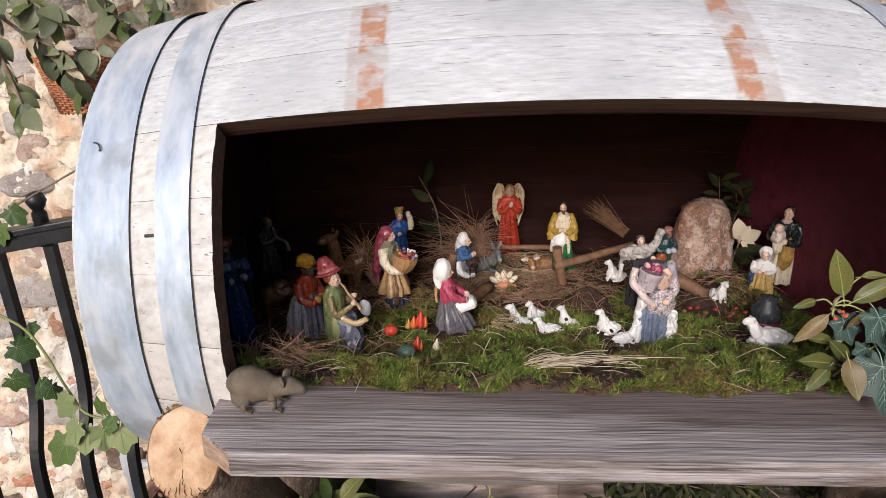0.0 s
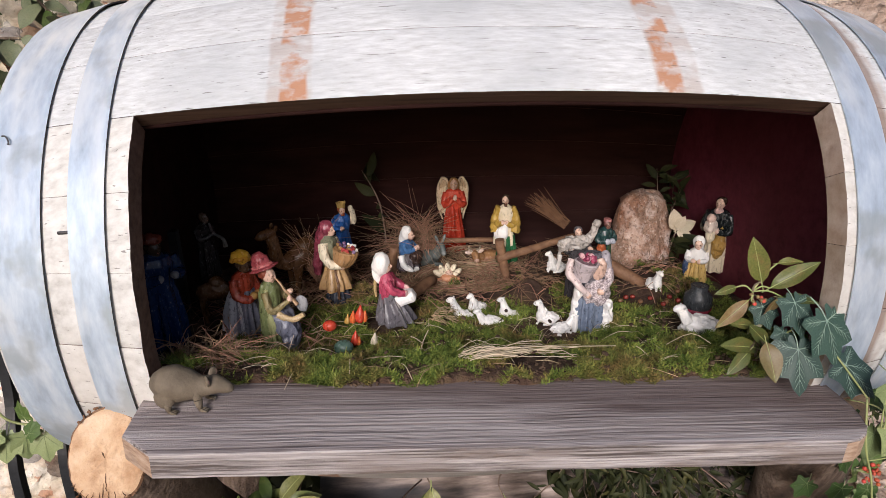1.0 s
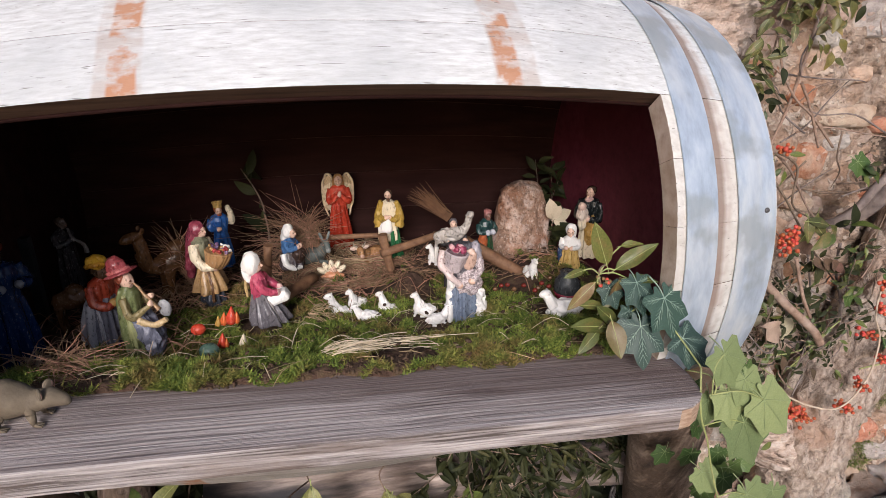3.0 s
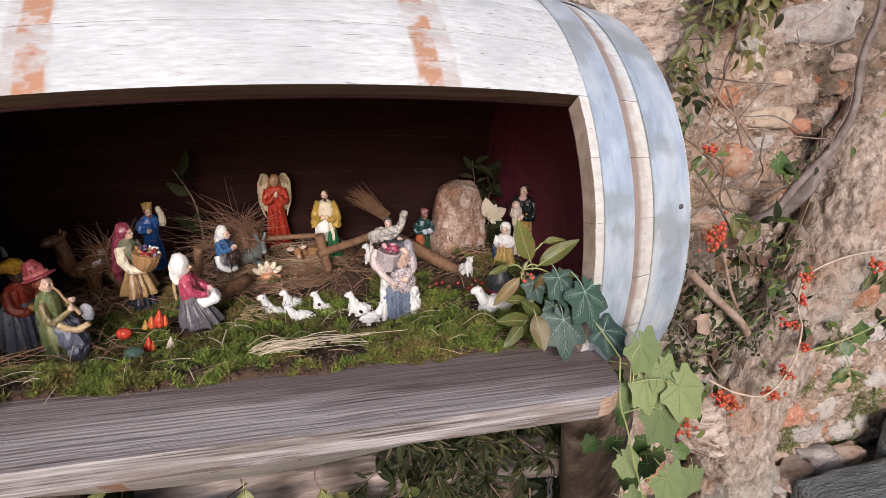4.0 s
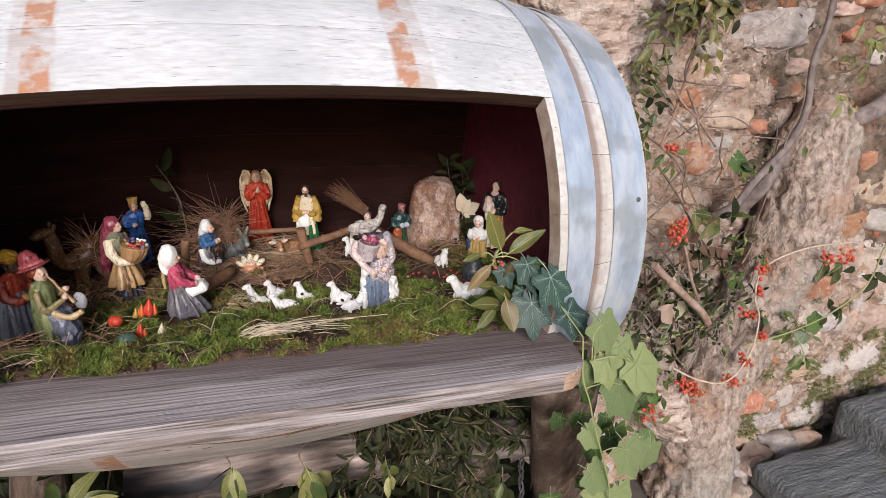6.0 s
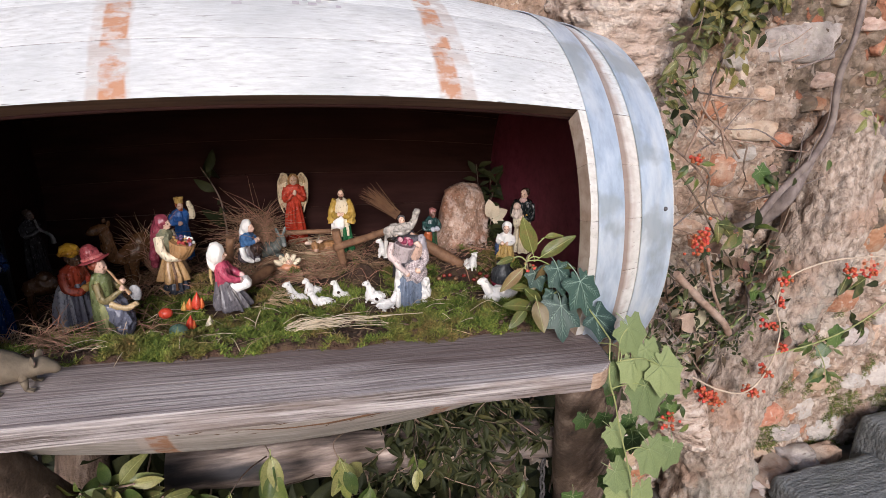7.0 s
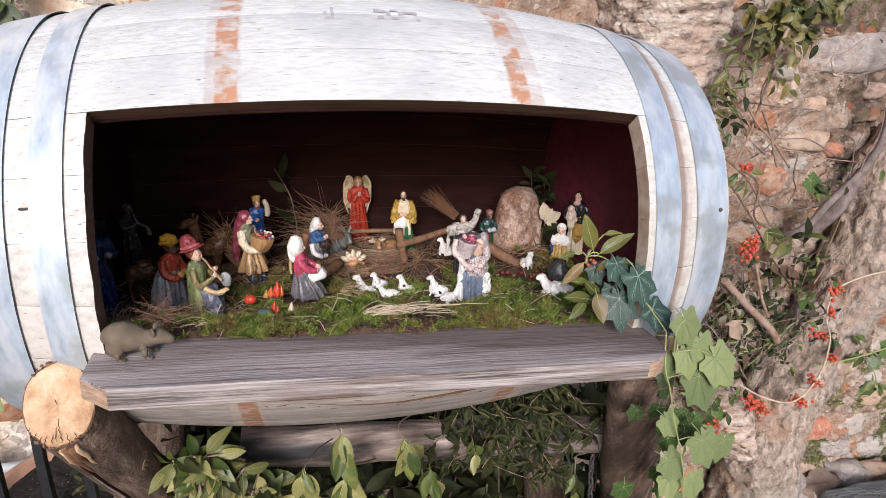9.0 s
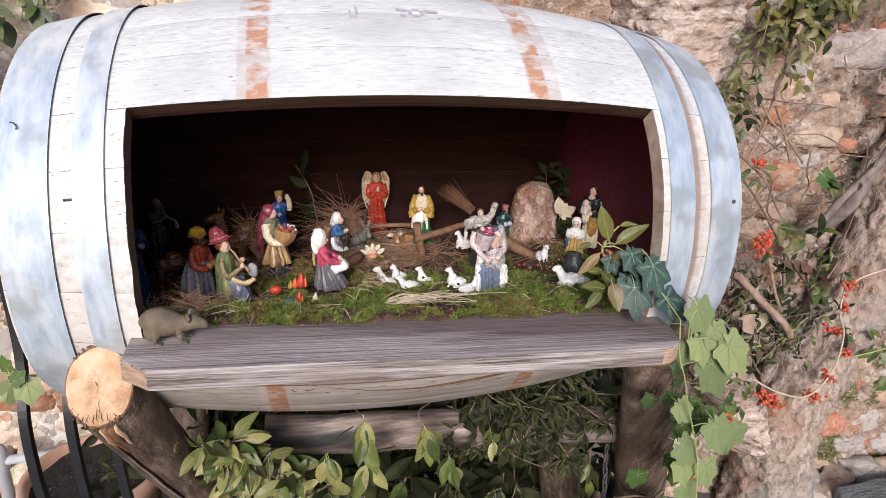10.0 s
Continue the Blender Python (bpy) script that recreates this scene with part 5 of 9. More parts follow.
def basket_woman(s):
    folds(s, [(0.140, 0.0), (0.145, 0.03), (0.140, 0.14), (0.12, 0.24)], (0, -0.04, 0), paint(0.045, 0.05, 0.065), 8, 0.22, 0.95)
    folds(s, [(0.180, 0.225), (0.184, 0.24), (0.170, 0.30), (0.132, 0.42), (0.088, 0.54)], (0, -0.015, 0), APRON, 8, 0.20, 0.9)
    s.tube(curve_points([(-0.12, -0.12, 0.13), (-0.105, -0.10, 0.30), (-0.07, -0.05, 0.48)], 5), [0.030] * 11, paint(0.12, 0.06, 0.03), 8, True, 0.4, 20, flat=0.6)
    s.lathe([(0.088, 0.48), (0.096, 0.56), (0.112, 0.68), (0.100, 0.77), (0.045, 0.82)], (0, 0.055, 0), paint(0.20, 0.20, 0.13), 26, 0.06, 6, 0.8)
    face(s, (0, 0.035, 0.885), 0.062, SKIN, VEIL_RED, None, BROWN, 0.6)
    s.ball((0, 0.072, 0.905), (0.078, 0.082, 0.088), VEIL_RED, None, 18, 12, 0.08, 30)
    s.tube(curve_points([(0, 0.115, 0.90), (-0.005, 0.155, 0.74), (-0.01, 0.195, 0.55), (-0.01, 0.215, 0.34)], 5), [0.072, 0.075, 0.078, 0.080, 0.082, 0.084, 0.086, 0.086, 0.085, 0.083, 0.080, 0.076, 0.070, 0.062, 0.054, 0.042], VEIL_RED, 20, True, 0.35, 14, flat=0.75)
    for sx in (-1, 1):
        limb(s, [(0.095 * sx, 0.06, 0.75), (0.135 * sx, 0.02, 0.62), (0.125 * sx, -0.06, 0.53), (0.07 * sx, -0.15, 0.52)], 0.056, 0.040, CREAM, SKIN)
    tip = pose(-0.02, -0.165, 0.630, 14, 6, 0)
    b = Shape()
    b.lathe([(0.070, -0.13), (0.110, -0.08), (0.134, 0.0), (0.142, 0.06), (0.120, 0.06)], (0, 0, 0), paint(0.36, 0.20, 0.09), 40, 0.06, 20)
    s.add([tip @ Vector(v) for v in b.v], b.f, paint(0.36, 0.20, 0.09))
    rb = random.Random(3)
    for k in range(34):
        a, r = rb.uniform(0, 6.28), 0.115 * math.sqrt(rb.random())
        s.ball(tip @ Vector((r * math.cos(a), r * math.sin(a), 0.085 + rb.uniform(-0.01, 0.015))), 0.020, (PLUM, paint(0.36, 0.05, 0.05), WHITE, PLUM, paint(0.42, 0.24, 0.08))[k % 5], seg=8, rings=6)


def crowned_king(s):
    folds(s, [(0.14, 0.0), (0.13, 0.25), (0.10, 0.48), (0.09, 0.56)], (0, 0, 0), BLUE, 9, 0.2, 0.85)
    s.lathe([(0.09, 0.50), (0.105, 0.60), (0.125, 0.72), (0.11, 0.78), (0.05, 0.82)], (0, 0, 0), BLUE, 26, 0.1, 7, 0.8)
    face(s, (0, -0.02, 0.865), 0.062, SKIN, paint(0.30, 0.075, 0.03), paint(0.34, 0.08, 0.03), paint(0.2, 0.05, 0.02))
    s.lathe([(0.056, 0.915), (0.058, 0.945), (0.070, 1.0), (0.045, 0.995), (0.04, 0.94)], (0, 0, 0), paint(0.50, 0.32, 0.10), 24, 0.14, 5)
    limb(s, [(0.11, 0, 0.74), (0.17, -0.02, 0.66), (0.16, -0.05, 0.80), (0.13, -0.05, 0.90)], 0.05, 0.036, CREAM, CREAM)
    limb(s, [(-0.11, 0, 0.74), (-0.15, -0.03, 0.62), (-0.06, -0.13, 0.62)], 0.05, 0.036, BLUE)


def kneeling_woman(s):
    folds(s, [(0.235, 0.0), (0.240, 0.03), (0.205, 0.16), (0.150, 0.30), (0.115, 0.42)], (0, -0.06, 0), paint(0.115, 0.105, 0.115), 9, 0.20, 1.0, (0, 0.10))
    for sx in (-1, 1):
        s.tube(curve_points([(0.13 * sx, -0.20, 0.01), (0.13 * sx, -0.16, 0.15), (0.10 * sx, -0.08, 0.32)], 4), 0.020, paint(0.33, 0.30, 0.28), 8, True, 0.4, 24)
    s.lathe([(0.118, 0.36), (0.125, 0.44), (0.130, 0.54), (0.118, 0.62), (0.05, 0.70)], (0, 0.05, 0), ROSE, 30, 0.10, 7, 0.85)
    for sx in (-1, 1):
        limb(s, [(0.12 * sx, 0.04, 0.61), (0.165 * sx, -0.03, 0.52), (0.13 * sx, -0.13, 0.46), (0.10 * sx, -0.19, 0.45)], 0.062, 0.046, ROSE, paint(0.60, 0.36, 0.33))
    face(s, (0, 0.075, 0.80), 0.085, SKIN, WHITE, None, BROWN, 0.5)
    s.ball((0, 0.125, 0.825), (0.118, 0.118, 0.165), WHITE, pose(0, 0, 0, 8, 0, 0), 22, 14, 0.06, 24)
    s.ball((0, 0.185, 0.68), (0.085, 0.055, 0.14), WHITE, pose(0, 0, 0, -14, 0, 0), 18, 12, 0.12, 24)
    s.tube(curve_points([(-0.05, 0.20, 0.62), (-0.05, 0.205, 0.5), (-0.05, 0.19, 0.38)], 4), 0.022, paint(0.42, 0.30, 0.14), 8)
    m = pose(0, -0.155, 0.365, -20, 0, 4)
    b = Shape()
    b.box((0, 0.01, -0.03), (0.22, 0.36, 0.17), WHITE, bevel=0.06)
    s.add([m @ Vector(v) for v in b.v], b.f, WHITE)


def praying_woman(s):
    folds(s, [(0.26, 0.0), (0.27, 0.05), (0.22, 0.22), (0.16, 0.38)], (0, 0.0, 0), paint(0.06, 0.045, 0.05), 7, 0.14, 1.0, (0, 0.04))
    s.tube(curve_points([(-0.19, 0.10, 0.34), (-0.255, 0.02, 0.16), (-0.22, -0.13, 0.05), (-0.06, -0.24, 0.04)], 5), taper(16, 0.075, 0.05), WHITE, 12, True, 0.2, 14)
    s.ball((0, -0.17, 0.30), (0.19, 0.15, 0.17), paint(0.05, 0.028, 0.022), None, 18, 12, 0.2, 14)
    s.lathe([(0.16, 0.30), (0.18, 0.44), (0.17, 0.58), (0.07, 0.66)], (0, 0.07, 0), SKY, 26, 0.12, 7, 0.85)
    for sx in (-1, 1):
        limb(s, [(0.15 * sx, 0.05, 0.58), (0.20 * sx, -0.04, 0.46), (0.05 * sx, -0.19, 0.50)], 0.07, 0.045, SKY, SKIN, 1.2)
    face(s, (0, -0.02, 0.79), 0.105, SKIN, paint(0.36, 0.20, 0.08), None, BROWN, 0.3)
    s.ball((0, 0.055, 0.83), (0.135, 0.125, 0.165), WHITE, pose(0, 0, 0, 10, 0, 0), 22, 14, 0.06, 20)
    s.tube(curve_points([(0, 0.12, 0.80), (0, 0.175, 0.66), (0, 0.20, 0.50)], 4), taper(9, 0.12, 0.07), WHITE, 14, True, 0.2, 14, flat=0.7)


def bearded_man(s):
    gold = paint(0.42, 0.27, 0.055)
    folds(s, [(0.135, 0.0), (0.135, 0.03), (0.125, 0.20), (0.11, 0.40)], (0.02, 0, 0), GREEN, 9, 0.24, 0.85)
    folds(s, [(0.130, 0.26), (0.130, 0.36), (0.108, 0.52), (0.09, 0.60)], (-0.015, -0.01, 0), CREAM, 8, 0.16, 0.85)
    s.lathe([(0.09, 0.54), (0.10, 0.64), (0.115, 0.74), (0.105, 0.79), (0.04, 0.84)], (0, 0, 0), CREAM, 26, 0.06, 6, 0.75)
    for sx in (-1, 1):
        s.tube(curve_points([(0.085 * sx, -0.01, 0.81), (0.135 * sx, -0.01, 0.70), (0.155 * sx, -0.03, 0.56), (0.135 * sx, -0.04, 0.46)], 4), taper(13, 0.048, 0.062), gold, 14, True, 0.35, 18)
        limb(s, [(0.13 * sx, -0.04, 0.60), (0.085 * sx, -0.12, 0.58), (0.025 * sx, -0.145, 0.62)], 0.048, 0.032, gold)
    s.ball((-0.02, -0.105, 0.46), (0.075, 0.045, 0.155), WHITE, pose(0, 0, 0, 0, 10, 0), 18, 12, 0.25, 16)
    s.ball((-0.10, -0.07, 0.42), (0.055, 0.05, 0.09), WHITE, None, 14, 10, 0.25, 18)
    face(s, (0, -0.02, 0.905), 0.062, SKIN, HAIR, paint(0.10, 0.05, 0.03))


def infant(s):
    blush = paint(0.62, 0.28, 0.15)
    s.lathe([(0.40, 0.0), (0.48, 0.10), (0.46, 0.20), (0.30, 0.24)], (0, 0, 0), CREAM, 36, 0.16, 9, 0.75)
    for k in range(5):
        a = radians(-56 + 28 * k)
        m = pose(0, 0, 0, -6, math.degrees(a), 0)
        s.ball((0.42 * math.sin(a), 0.02, 0.42 + 0.42 * math.cos(a) - 0.10), (0.11, 0.11, 0.22), CREAM, m, 14, 10)
    for k in range(5):
        s.ball((-0.30 + 0.15 * k, -0.32 + 0.05 * abs(k - 2), 0.14), (0.10, 0.09, 0.13), CREAM, seg=12, rings=8)
    s.ball((0, -0.10, 0.38), (0.30, 0.20, 0.17), blush, None, 18, 12)
    s.ball((0.05, -0.05, 0.58), 0.14, SKIN, seg=14, rings=9)
    for sx in (-1, 1):
        s.tube([(0.2 * sx, -0.15, 0.40), (0.42 * sx, -0.15, 0.36)], 0.07, blush, 8)


def shepherd_front(s):
    trousers, arm = paint(0.15, 0.185, 0.25), paint(0.58, 0.47, 0.45)
    folds(s, [(0.130, 0.0), (0.132, 0.03), (0.142, 0.16), (0.140, 0.30), (0.12, 0.42)], (0.02, -0.02, 0), trousers, 8, 0.24, 0.85)
    s.ball((0.075, -0.07, 0.49), (0.145, 0.10, 0.155), KNIT, pose(0, 0, 0, 0, -14, 0), 22, 14, 0.25, 22)
    s.lathe([(0.12, 0.40), (0.135, 0.55), (0.165, 0.72), (0.155, 0.84), (0.08, 0.93)], (0.03, 0.02, 0), paint(0.10, 0.095, 0.11), 28, 0.08, 7, 0.75)
    s.ball((0.085, -0.075, 0.76), (0.080, 0.055, 0.125), paint(0.50, 0.34, 0.27), pose(0, 0, 0, 0, 8, 0), 18, 12, 0.2, 24)
    s.ball((0.15, -0.01, 0.80), (0.07, 0.08, 0.16), paint(0.30, 0.28, 0.31), None, 16, 12, 0.15, 24)
    b, m = Shape(), pose(-0.095, -0.09, 0.66, 8, 10, 0)
    for k in range(9):
        b.tube([((0.070 + 0.006 * k) * math.cos(a), (0.070 + 0.006 * k) * 0.85 * math.sin(a), 0.026 * k) for a in [2 * math.pi * j / 20 for j in range(21)]], 0.014, WHITE, 6, False)
    b.lathe([(0.062, -0.01), (0.075, 0.06), (0.10, 0.16), (0.112, 0.22)], (0, 0, 0), WHITE, 24, 0.02, 8, 0.85)
    s.add([m @ Vector(v) for v in b.v[:9 * 126]], b.f[:9 * 120], paint(0.42, 0.36, 0.37))
    s.add([m @ Vector(v) for v in b.v[9 * 126:]], [[i - 9 * 126 for i in f] for f in b.f[9 * 120:]], paint(0.15, 0.11, 0.12))
    rb = random.Random(8)
    for k in range(13):
        a, r = rb.uniform(0, 6.28), 0.09 * math.sqrt(rb.random())
        s.ball(m @ Vector((r * math.cos(a), r * math.sin(a), 0.245 + rb.uniform(0, 0.03))), 0.030, (WINEPINK, paint(0.62, 0.36, 0.38), WINEPINK)[k % 3], seg=10, rings=7)
    limb(s, [(-0.20, -0.02, 0.86), (-0.225, -0.08, 0.72), (-0.14, -0.17, 0.62), (-0.03, -0.16, 0.50)], 0.042, 0.034, arm, SKIN)
    limb(s, [(0.16, -0.03, 0.80), (0.20, -0.09, 0.66), (0.10, -0.17, 0.55)], 0.05, 0.04, KNIT, SKIN)
    for x, h, w in ((-0.125, 0.56, 0.05), (0.215, 0.42, 0.075)):
        s.ball((x, -0.01, h * 0.44), (w, w * 1.2, h * 0.45), WHITE, None, 22, 16, 0.45, 24)
        s.ball((x * 0.97, -0.07, h * 0.86), (w * 0.72, w, h * 0.15), WHITE, None, 16, 10, 0.3, 26)
        s.tube([(x, -0.08, 0.0), (x, -0.07, h * 0.4)], 0.034, WHITE, 8)


def shepherd_back(s):
    coat, wool = paint(0.07, 0.065, 0.07), paint(0.40, 0.365, 0.33)
    folds(s, [(0.13, 0.0), (0.125, 0.2), (0.11, 0.42), (0.10, 0.56)], (0, 0, 0), paint(0.05, 0.045, 0.05), 9, 0.2, 0.85)
    s.lathe([(0.10, 0.44), (0.115, 0.58), (0.14, 0.72), (0.13, 0.80), (0.05, 0.85)], (0, 0, 0), coat, 26, 0.1, 7, 0.8)
    for sx in (-1, 1):
        limb(s, [(0.11 * sx, 0, 0.74), (0.15 * sx, -0.05, 0.66), (0.12 * sx, -0.14, 0.74)], 0.042, 0.030, coat, SKIN)
    face(s, (-0.03, -0.01, 0.915), 0.058, SKIN, paint(0.11, 0.10, 0.11))
    s.tube(curve_points([(-0.27, -0.08, 0.58), (-0.25, -0.08, 0.70), (-0.17, -0.11, 0.80), (-0.02, -0.12, 0.82), (0.10, -0.09, 0.87), (0.155, -0.09, 0.97), (0.165, -0.09, 1.06)], 5),
           [0.022] * 5 + [0.035, 0.055, 0.075, 0.085, 0.09] + [0.09] * 6 + [0.085, 0.08, 0.075, 0.07, 0.06, 0.055, 0.05, 0.05, 0.05] + [0.046] * 6, wool, 16, True, 0.5, 30)
    s.ball((0.18, -0.115, 1.07), (0.048, 0.075, 0.046), wool, None, 14, 9, 0.2, 30)
    s.tube([(-0.25, -0.10, 0.64), (-0.265, -0.10, 0.42)], [0.028, 0.020], paint(0.62, 0.59, 0.55), 8)


def green_man(s):
    folds(s, [(0.13, 0.0), (0.13, 0.2), (0.11, 0.42), (0.10, 0.52)], (0.02, 0, 0), paint(0.02, 0.07, 0.03), 9, 0.2, 0.85)
    s.ball((-0.09, -0.06, 0.42), (0.085, 0.07, 0.22), paint(0.40, 0.10, 0.035), None, 16, 12, 0.2, 16)
    s.lathe([(0.10, 0.44), (0.12, 0.58), (0.15, 0.72), (0.12, 0.80), (0.05, 0.85)], (0, 0, 0), paint(0.018, 0.050, 0.048), 26, 0.1, 7, 0.8)
    for sx in (-1, 1):
        limb(s, [(0.13 * sx, 0, 0.74), (0.17 * sx, -0.06, 0.62), (0.05 * sx, -0.16, 0.62)], 0.055, 0.045, paint(0.018, 0.050, 0.048), SILVER, 1.2)
    face(s, (0.02, -0.03, 0.885), 0.066, paint(0.16, 0.08, 0.06), paint(0.22, 0.09, 0.08))
    s.ball((0.04, 0.01, 0.955), (0.078, 0.078, 0.052), paint(0.30, 0.12, 0.11), None, 16, 10, 0.2, 24)


def dark_youth(s):
    folds(s, [(0.125, 0.0), (0.125, 0.2), (0.11, 0.42), (0.10, 0.56)], (0, 0, 0), CREAM, 9, 0.2, 0.85)
    s.ball((0.06, -0.06, 0.40), (0.09, 0.08, 0.22), paint(0.42, 0.25, 0.07), None, 16, 12, 0.25, 16)
    s.lathe([(0.105, 0.50), (0.112, 0.60), (0.128, 0.72), (0.115, 0.80), (0.05, 0.84)], (0, 0, 0), SATIN, 26, 0.10, 7, 0.8)
    s.ball((0, -0.055, 0.815), (0.06, 0.05, 0.04), paint(0.56, 0.36, 0.32), seg=14, rings=8)
    for sx in (-1, 1):
        limb(s, [(0.12 * sx, 0.01, 0.77), (0.165 * sx, 0.0, 0.66), (0.15 * sx, -0.05, 0.56), (0.05 * sx, -0.15, 0.58)], 0.056, 0.042, SATIN, SKIN)
    face(s, (0, -0.02, 0.905), 0.066, SKIN, HAIR)
    s.ball((-0.01, -0.20, 0.64), (0.075, 0.075, 0.11), paint(0.60, 0.50, 0.42), None, 18, 12, 0.25, 18)
    s.ball((-0.01, -0.22, 0.75), (0.055, 0.055, 0.06), paint(0.62, 0.44, 0.36), None, 14, 9, 0.1, 30)
    s.ball((0.0, -0.20, 0.52), (0.06, 0.06, 0.10), CREAM, None, 14, 10, 0.2, 20)


def seated_woman(s):
    folds(s, [(0.22, 0.0), (0.22, 0.06), (0.19, 0.28), (0.14, 0.48)], (0, 0, 0), paint(0.48, 0.32, 0.11), 9, 0.2, 0.95)
    s.ball((-0.19, -0.03, 0.30), (0.07, 0.12, 0.22), NAVY, None, 16, 12, 0.2, 14)
    s.lathe([(0.14, 0.42), (0.15, 0.55), (0.16, 0.66), (0.06, 0.74)], (0, 0.03, 0), WHITE, 26, 0.1, 7, 0.85)
    for sx in (-1, 1):
        limb(s, [(0.15 * sx, 0.03, 0.64), (0.19 * sx, -0.05, 0.50), (0.06 * sx, -0.19, 0.50)], 0.065, 0.048, WHITE, SKIN)
    face(s, (0, -0.02, 0.82), 0.10, SKIN, paint(0.12, 0.06, 0.04))
    s.ball((0, 0.05, 0.86), (0.125, 0.115, 0.14), WHITE, None, 20, 12, 0.08, 20)
    s.tube(curve_points([(0, 0.11, 0.82), (0.02, 0.16, 0.62), (0.02, 0.18, 0.42)], 4), taper(9, 0.12, 0.08), WHITE, 14, True, 0.25, 14, flat=0.7)


def blue_king(s):
    # blue deepened further: the shade inside the barrel put into the robe's paint
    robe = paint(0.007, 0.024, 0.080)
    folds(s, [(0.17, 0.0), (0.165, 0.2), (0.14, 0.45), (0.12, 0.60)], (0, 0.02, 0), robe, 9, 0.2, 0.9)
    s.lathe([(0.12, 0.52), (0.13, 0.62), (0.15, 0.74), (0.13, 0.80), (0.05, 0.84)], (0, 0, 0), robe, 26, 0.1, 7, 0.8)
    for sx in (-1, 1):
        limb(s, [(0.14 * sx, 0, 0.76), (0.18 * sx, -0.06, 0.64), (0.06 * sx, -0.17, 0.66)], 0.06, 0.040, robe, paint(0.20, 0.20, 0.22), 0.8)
    face(s, (0, -0.02, 0.88), 0.066, paint(0.05, 0.03, 0.022), HAIR)
    s.ball((0, 0, 0.955), (0.088, 0.088, 0.055), paint(0.16, 0.035, 0.022), None, 18, 10, 0.2, 24)


def dark_rider(s):
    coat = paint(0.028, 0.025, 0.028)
    folds(s, [(0.14, 0.0), (0.13, 0.25), (0.11, 0.5)], (0, 0, 0), coat, 9, 0.2, 0.9)
    s.lathe([(0.11, 0.45), (0.12, 0.6), (0.14, 0.73), (0.05, 0.83)], (0, 0, 0), coat, 26, 0.1, 7, 0.8)
    face(s, (0, -0.02, 0.88), 0.066, paint(0.10, 0.07, 0.06), HAIR)
    limb(s, [(-0.13, 0, 0.74), (-0.16, -0.08, 0.62), (-0.02, -0.17, 0.68)], 0.05, 0.04, coat, paint(0.12, 0.10, 0.10))
    s.tube(curve_points([(0.0, -0.09, 0.82), (-0.02, -0.18, 0.70), (-0.03, -0.27, 0.66), (-0.03, -0.36, 0.62), (-0.03, -0.38, 0.52)], 5), taper(21, 0.012, 0.030), paint(0.12, 0.115, 0.115), 10)


FIGURES = (
    ("angel_figurine", "ceramic angel in an orange-red robe with cream wings", (0.008, 0.262, 0.868), 0.146, 2, angel),
    ("piper_figurine", "ceramic piper with red hat and green cloak", (-0.259, -0.110, 0.880), 0.133, 70, piper),
    ("king_figurine", "ceramic king with yellow turban and blue-grey cloak", (-0.306, -0.068, 0.882), 0.121, 62, turban_king),
    ("basket_woman_figurine", "ceramic woman in a dark red veil carrying a fruit basket", (-0.197, 0.040, 0.868), 0.138, 62, basket_woman),
    ("crowned_king_figurine", "ceramic king with a gold crown and blue robe", (-0.193, 0.170, 0.884), 0.113, 26, crowned_king),
    ("kneeling_woman_figurine", "ceramic kneeling woman with white headscarf and rose blouse", (-0.110, -0.070, 0.892), 0.102, 82, kneeling_woman),
    ("praying_woman_figurine", "ceramic kneeling woman with white veil and blue mantle", (-0.080, 0.150, 0.880), 0.077, 62, praying_woman),
    ("bearded_man_figurine", "ceramic bearded man in ochre mantle and green robe", (0.090, 0.165, 0.880), 0.125, -14, bearded_man),
    ("infant_figurine", "small ceramic infant lying in a straw cradle", (-0.016, 0.120, 0.854), 0.046, 4, infant),
    ("shepherd_figurine", "grey ceramic shepherd with a fruit basket and white lambs", (0.155, -0.100, 0.879), 0.124, -6, shepherd_front),
    ("lamb_bearer_figurine", "dark ceramic shepherd with a grey lamb over his shoulders", (0.168, -0.010, 0.886), 0.115, -8, shepherd_back),
    ("hatted_man_figurine", "ceramic man in dark green and russet beside the rock", (0.252, 0.115, 0.874), 0.096, 16, green_man),
    ("youth_figurine", "ceramic youth in black jacket holding a pale bundle", (0.418, 0.060, 0.892), 0.127, -52, dark_youth),
    ("seated_woman_figurine", "ceramic woman in white veil and ochre skirt", (0.368, 0.020, 0.893), 0.074, -30, seated_woman),
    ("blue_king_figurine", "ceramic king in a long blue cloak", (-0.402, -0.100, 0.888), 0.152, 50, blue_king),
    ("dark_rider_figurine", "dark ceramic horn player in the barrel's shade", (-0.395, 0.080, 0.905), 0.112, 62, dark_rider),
)
for name, label, at, h, turn, fill in FIGURES:
    statue(name, label, at, h, turn, fill)


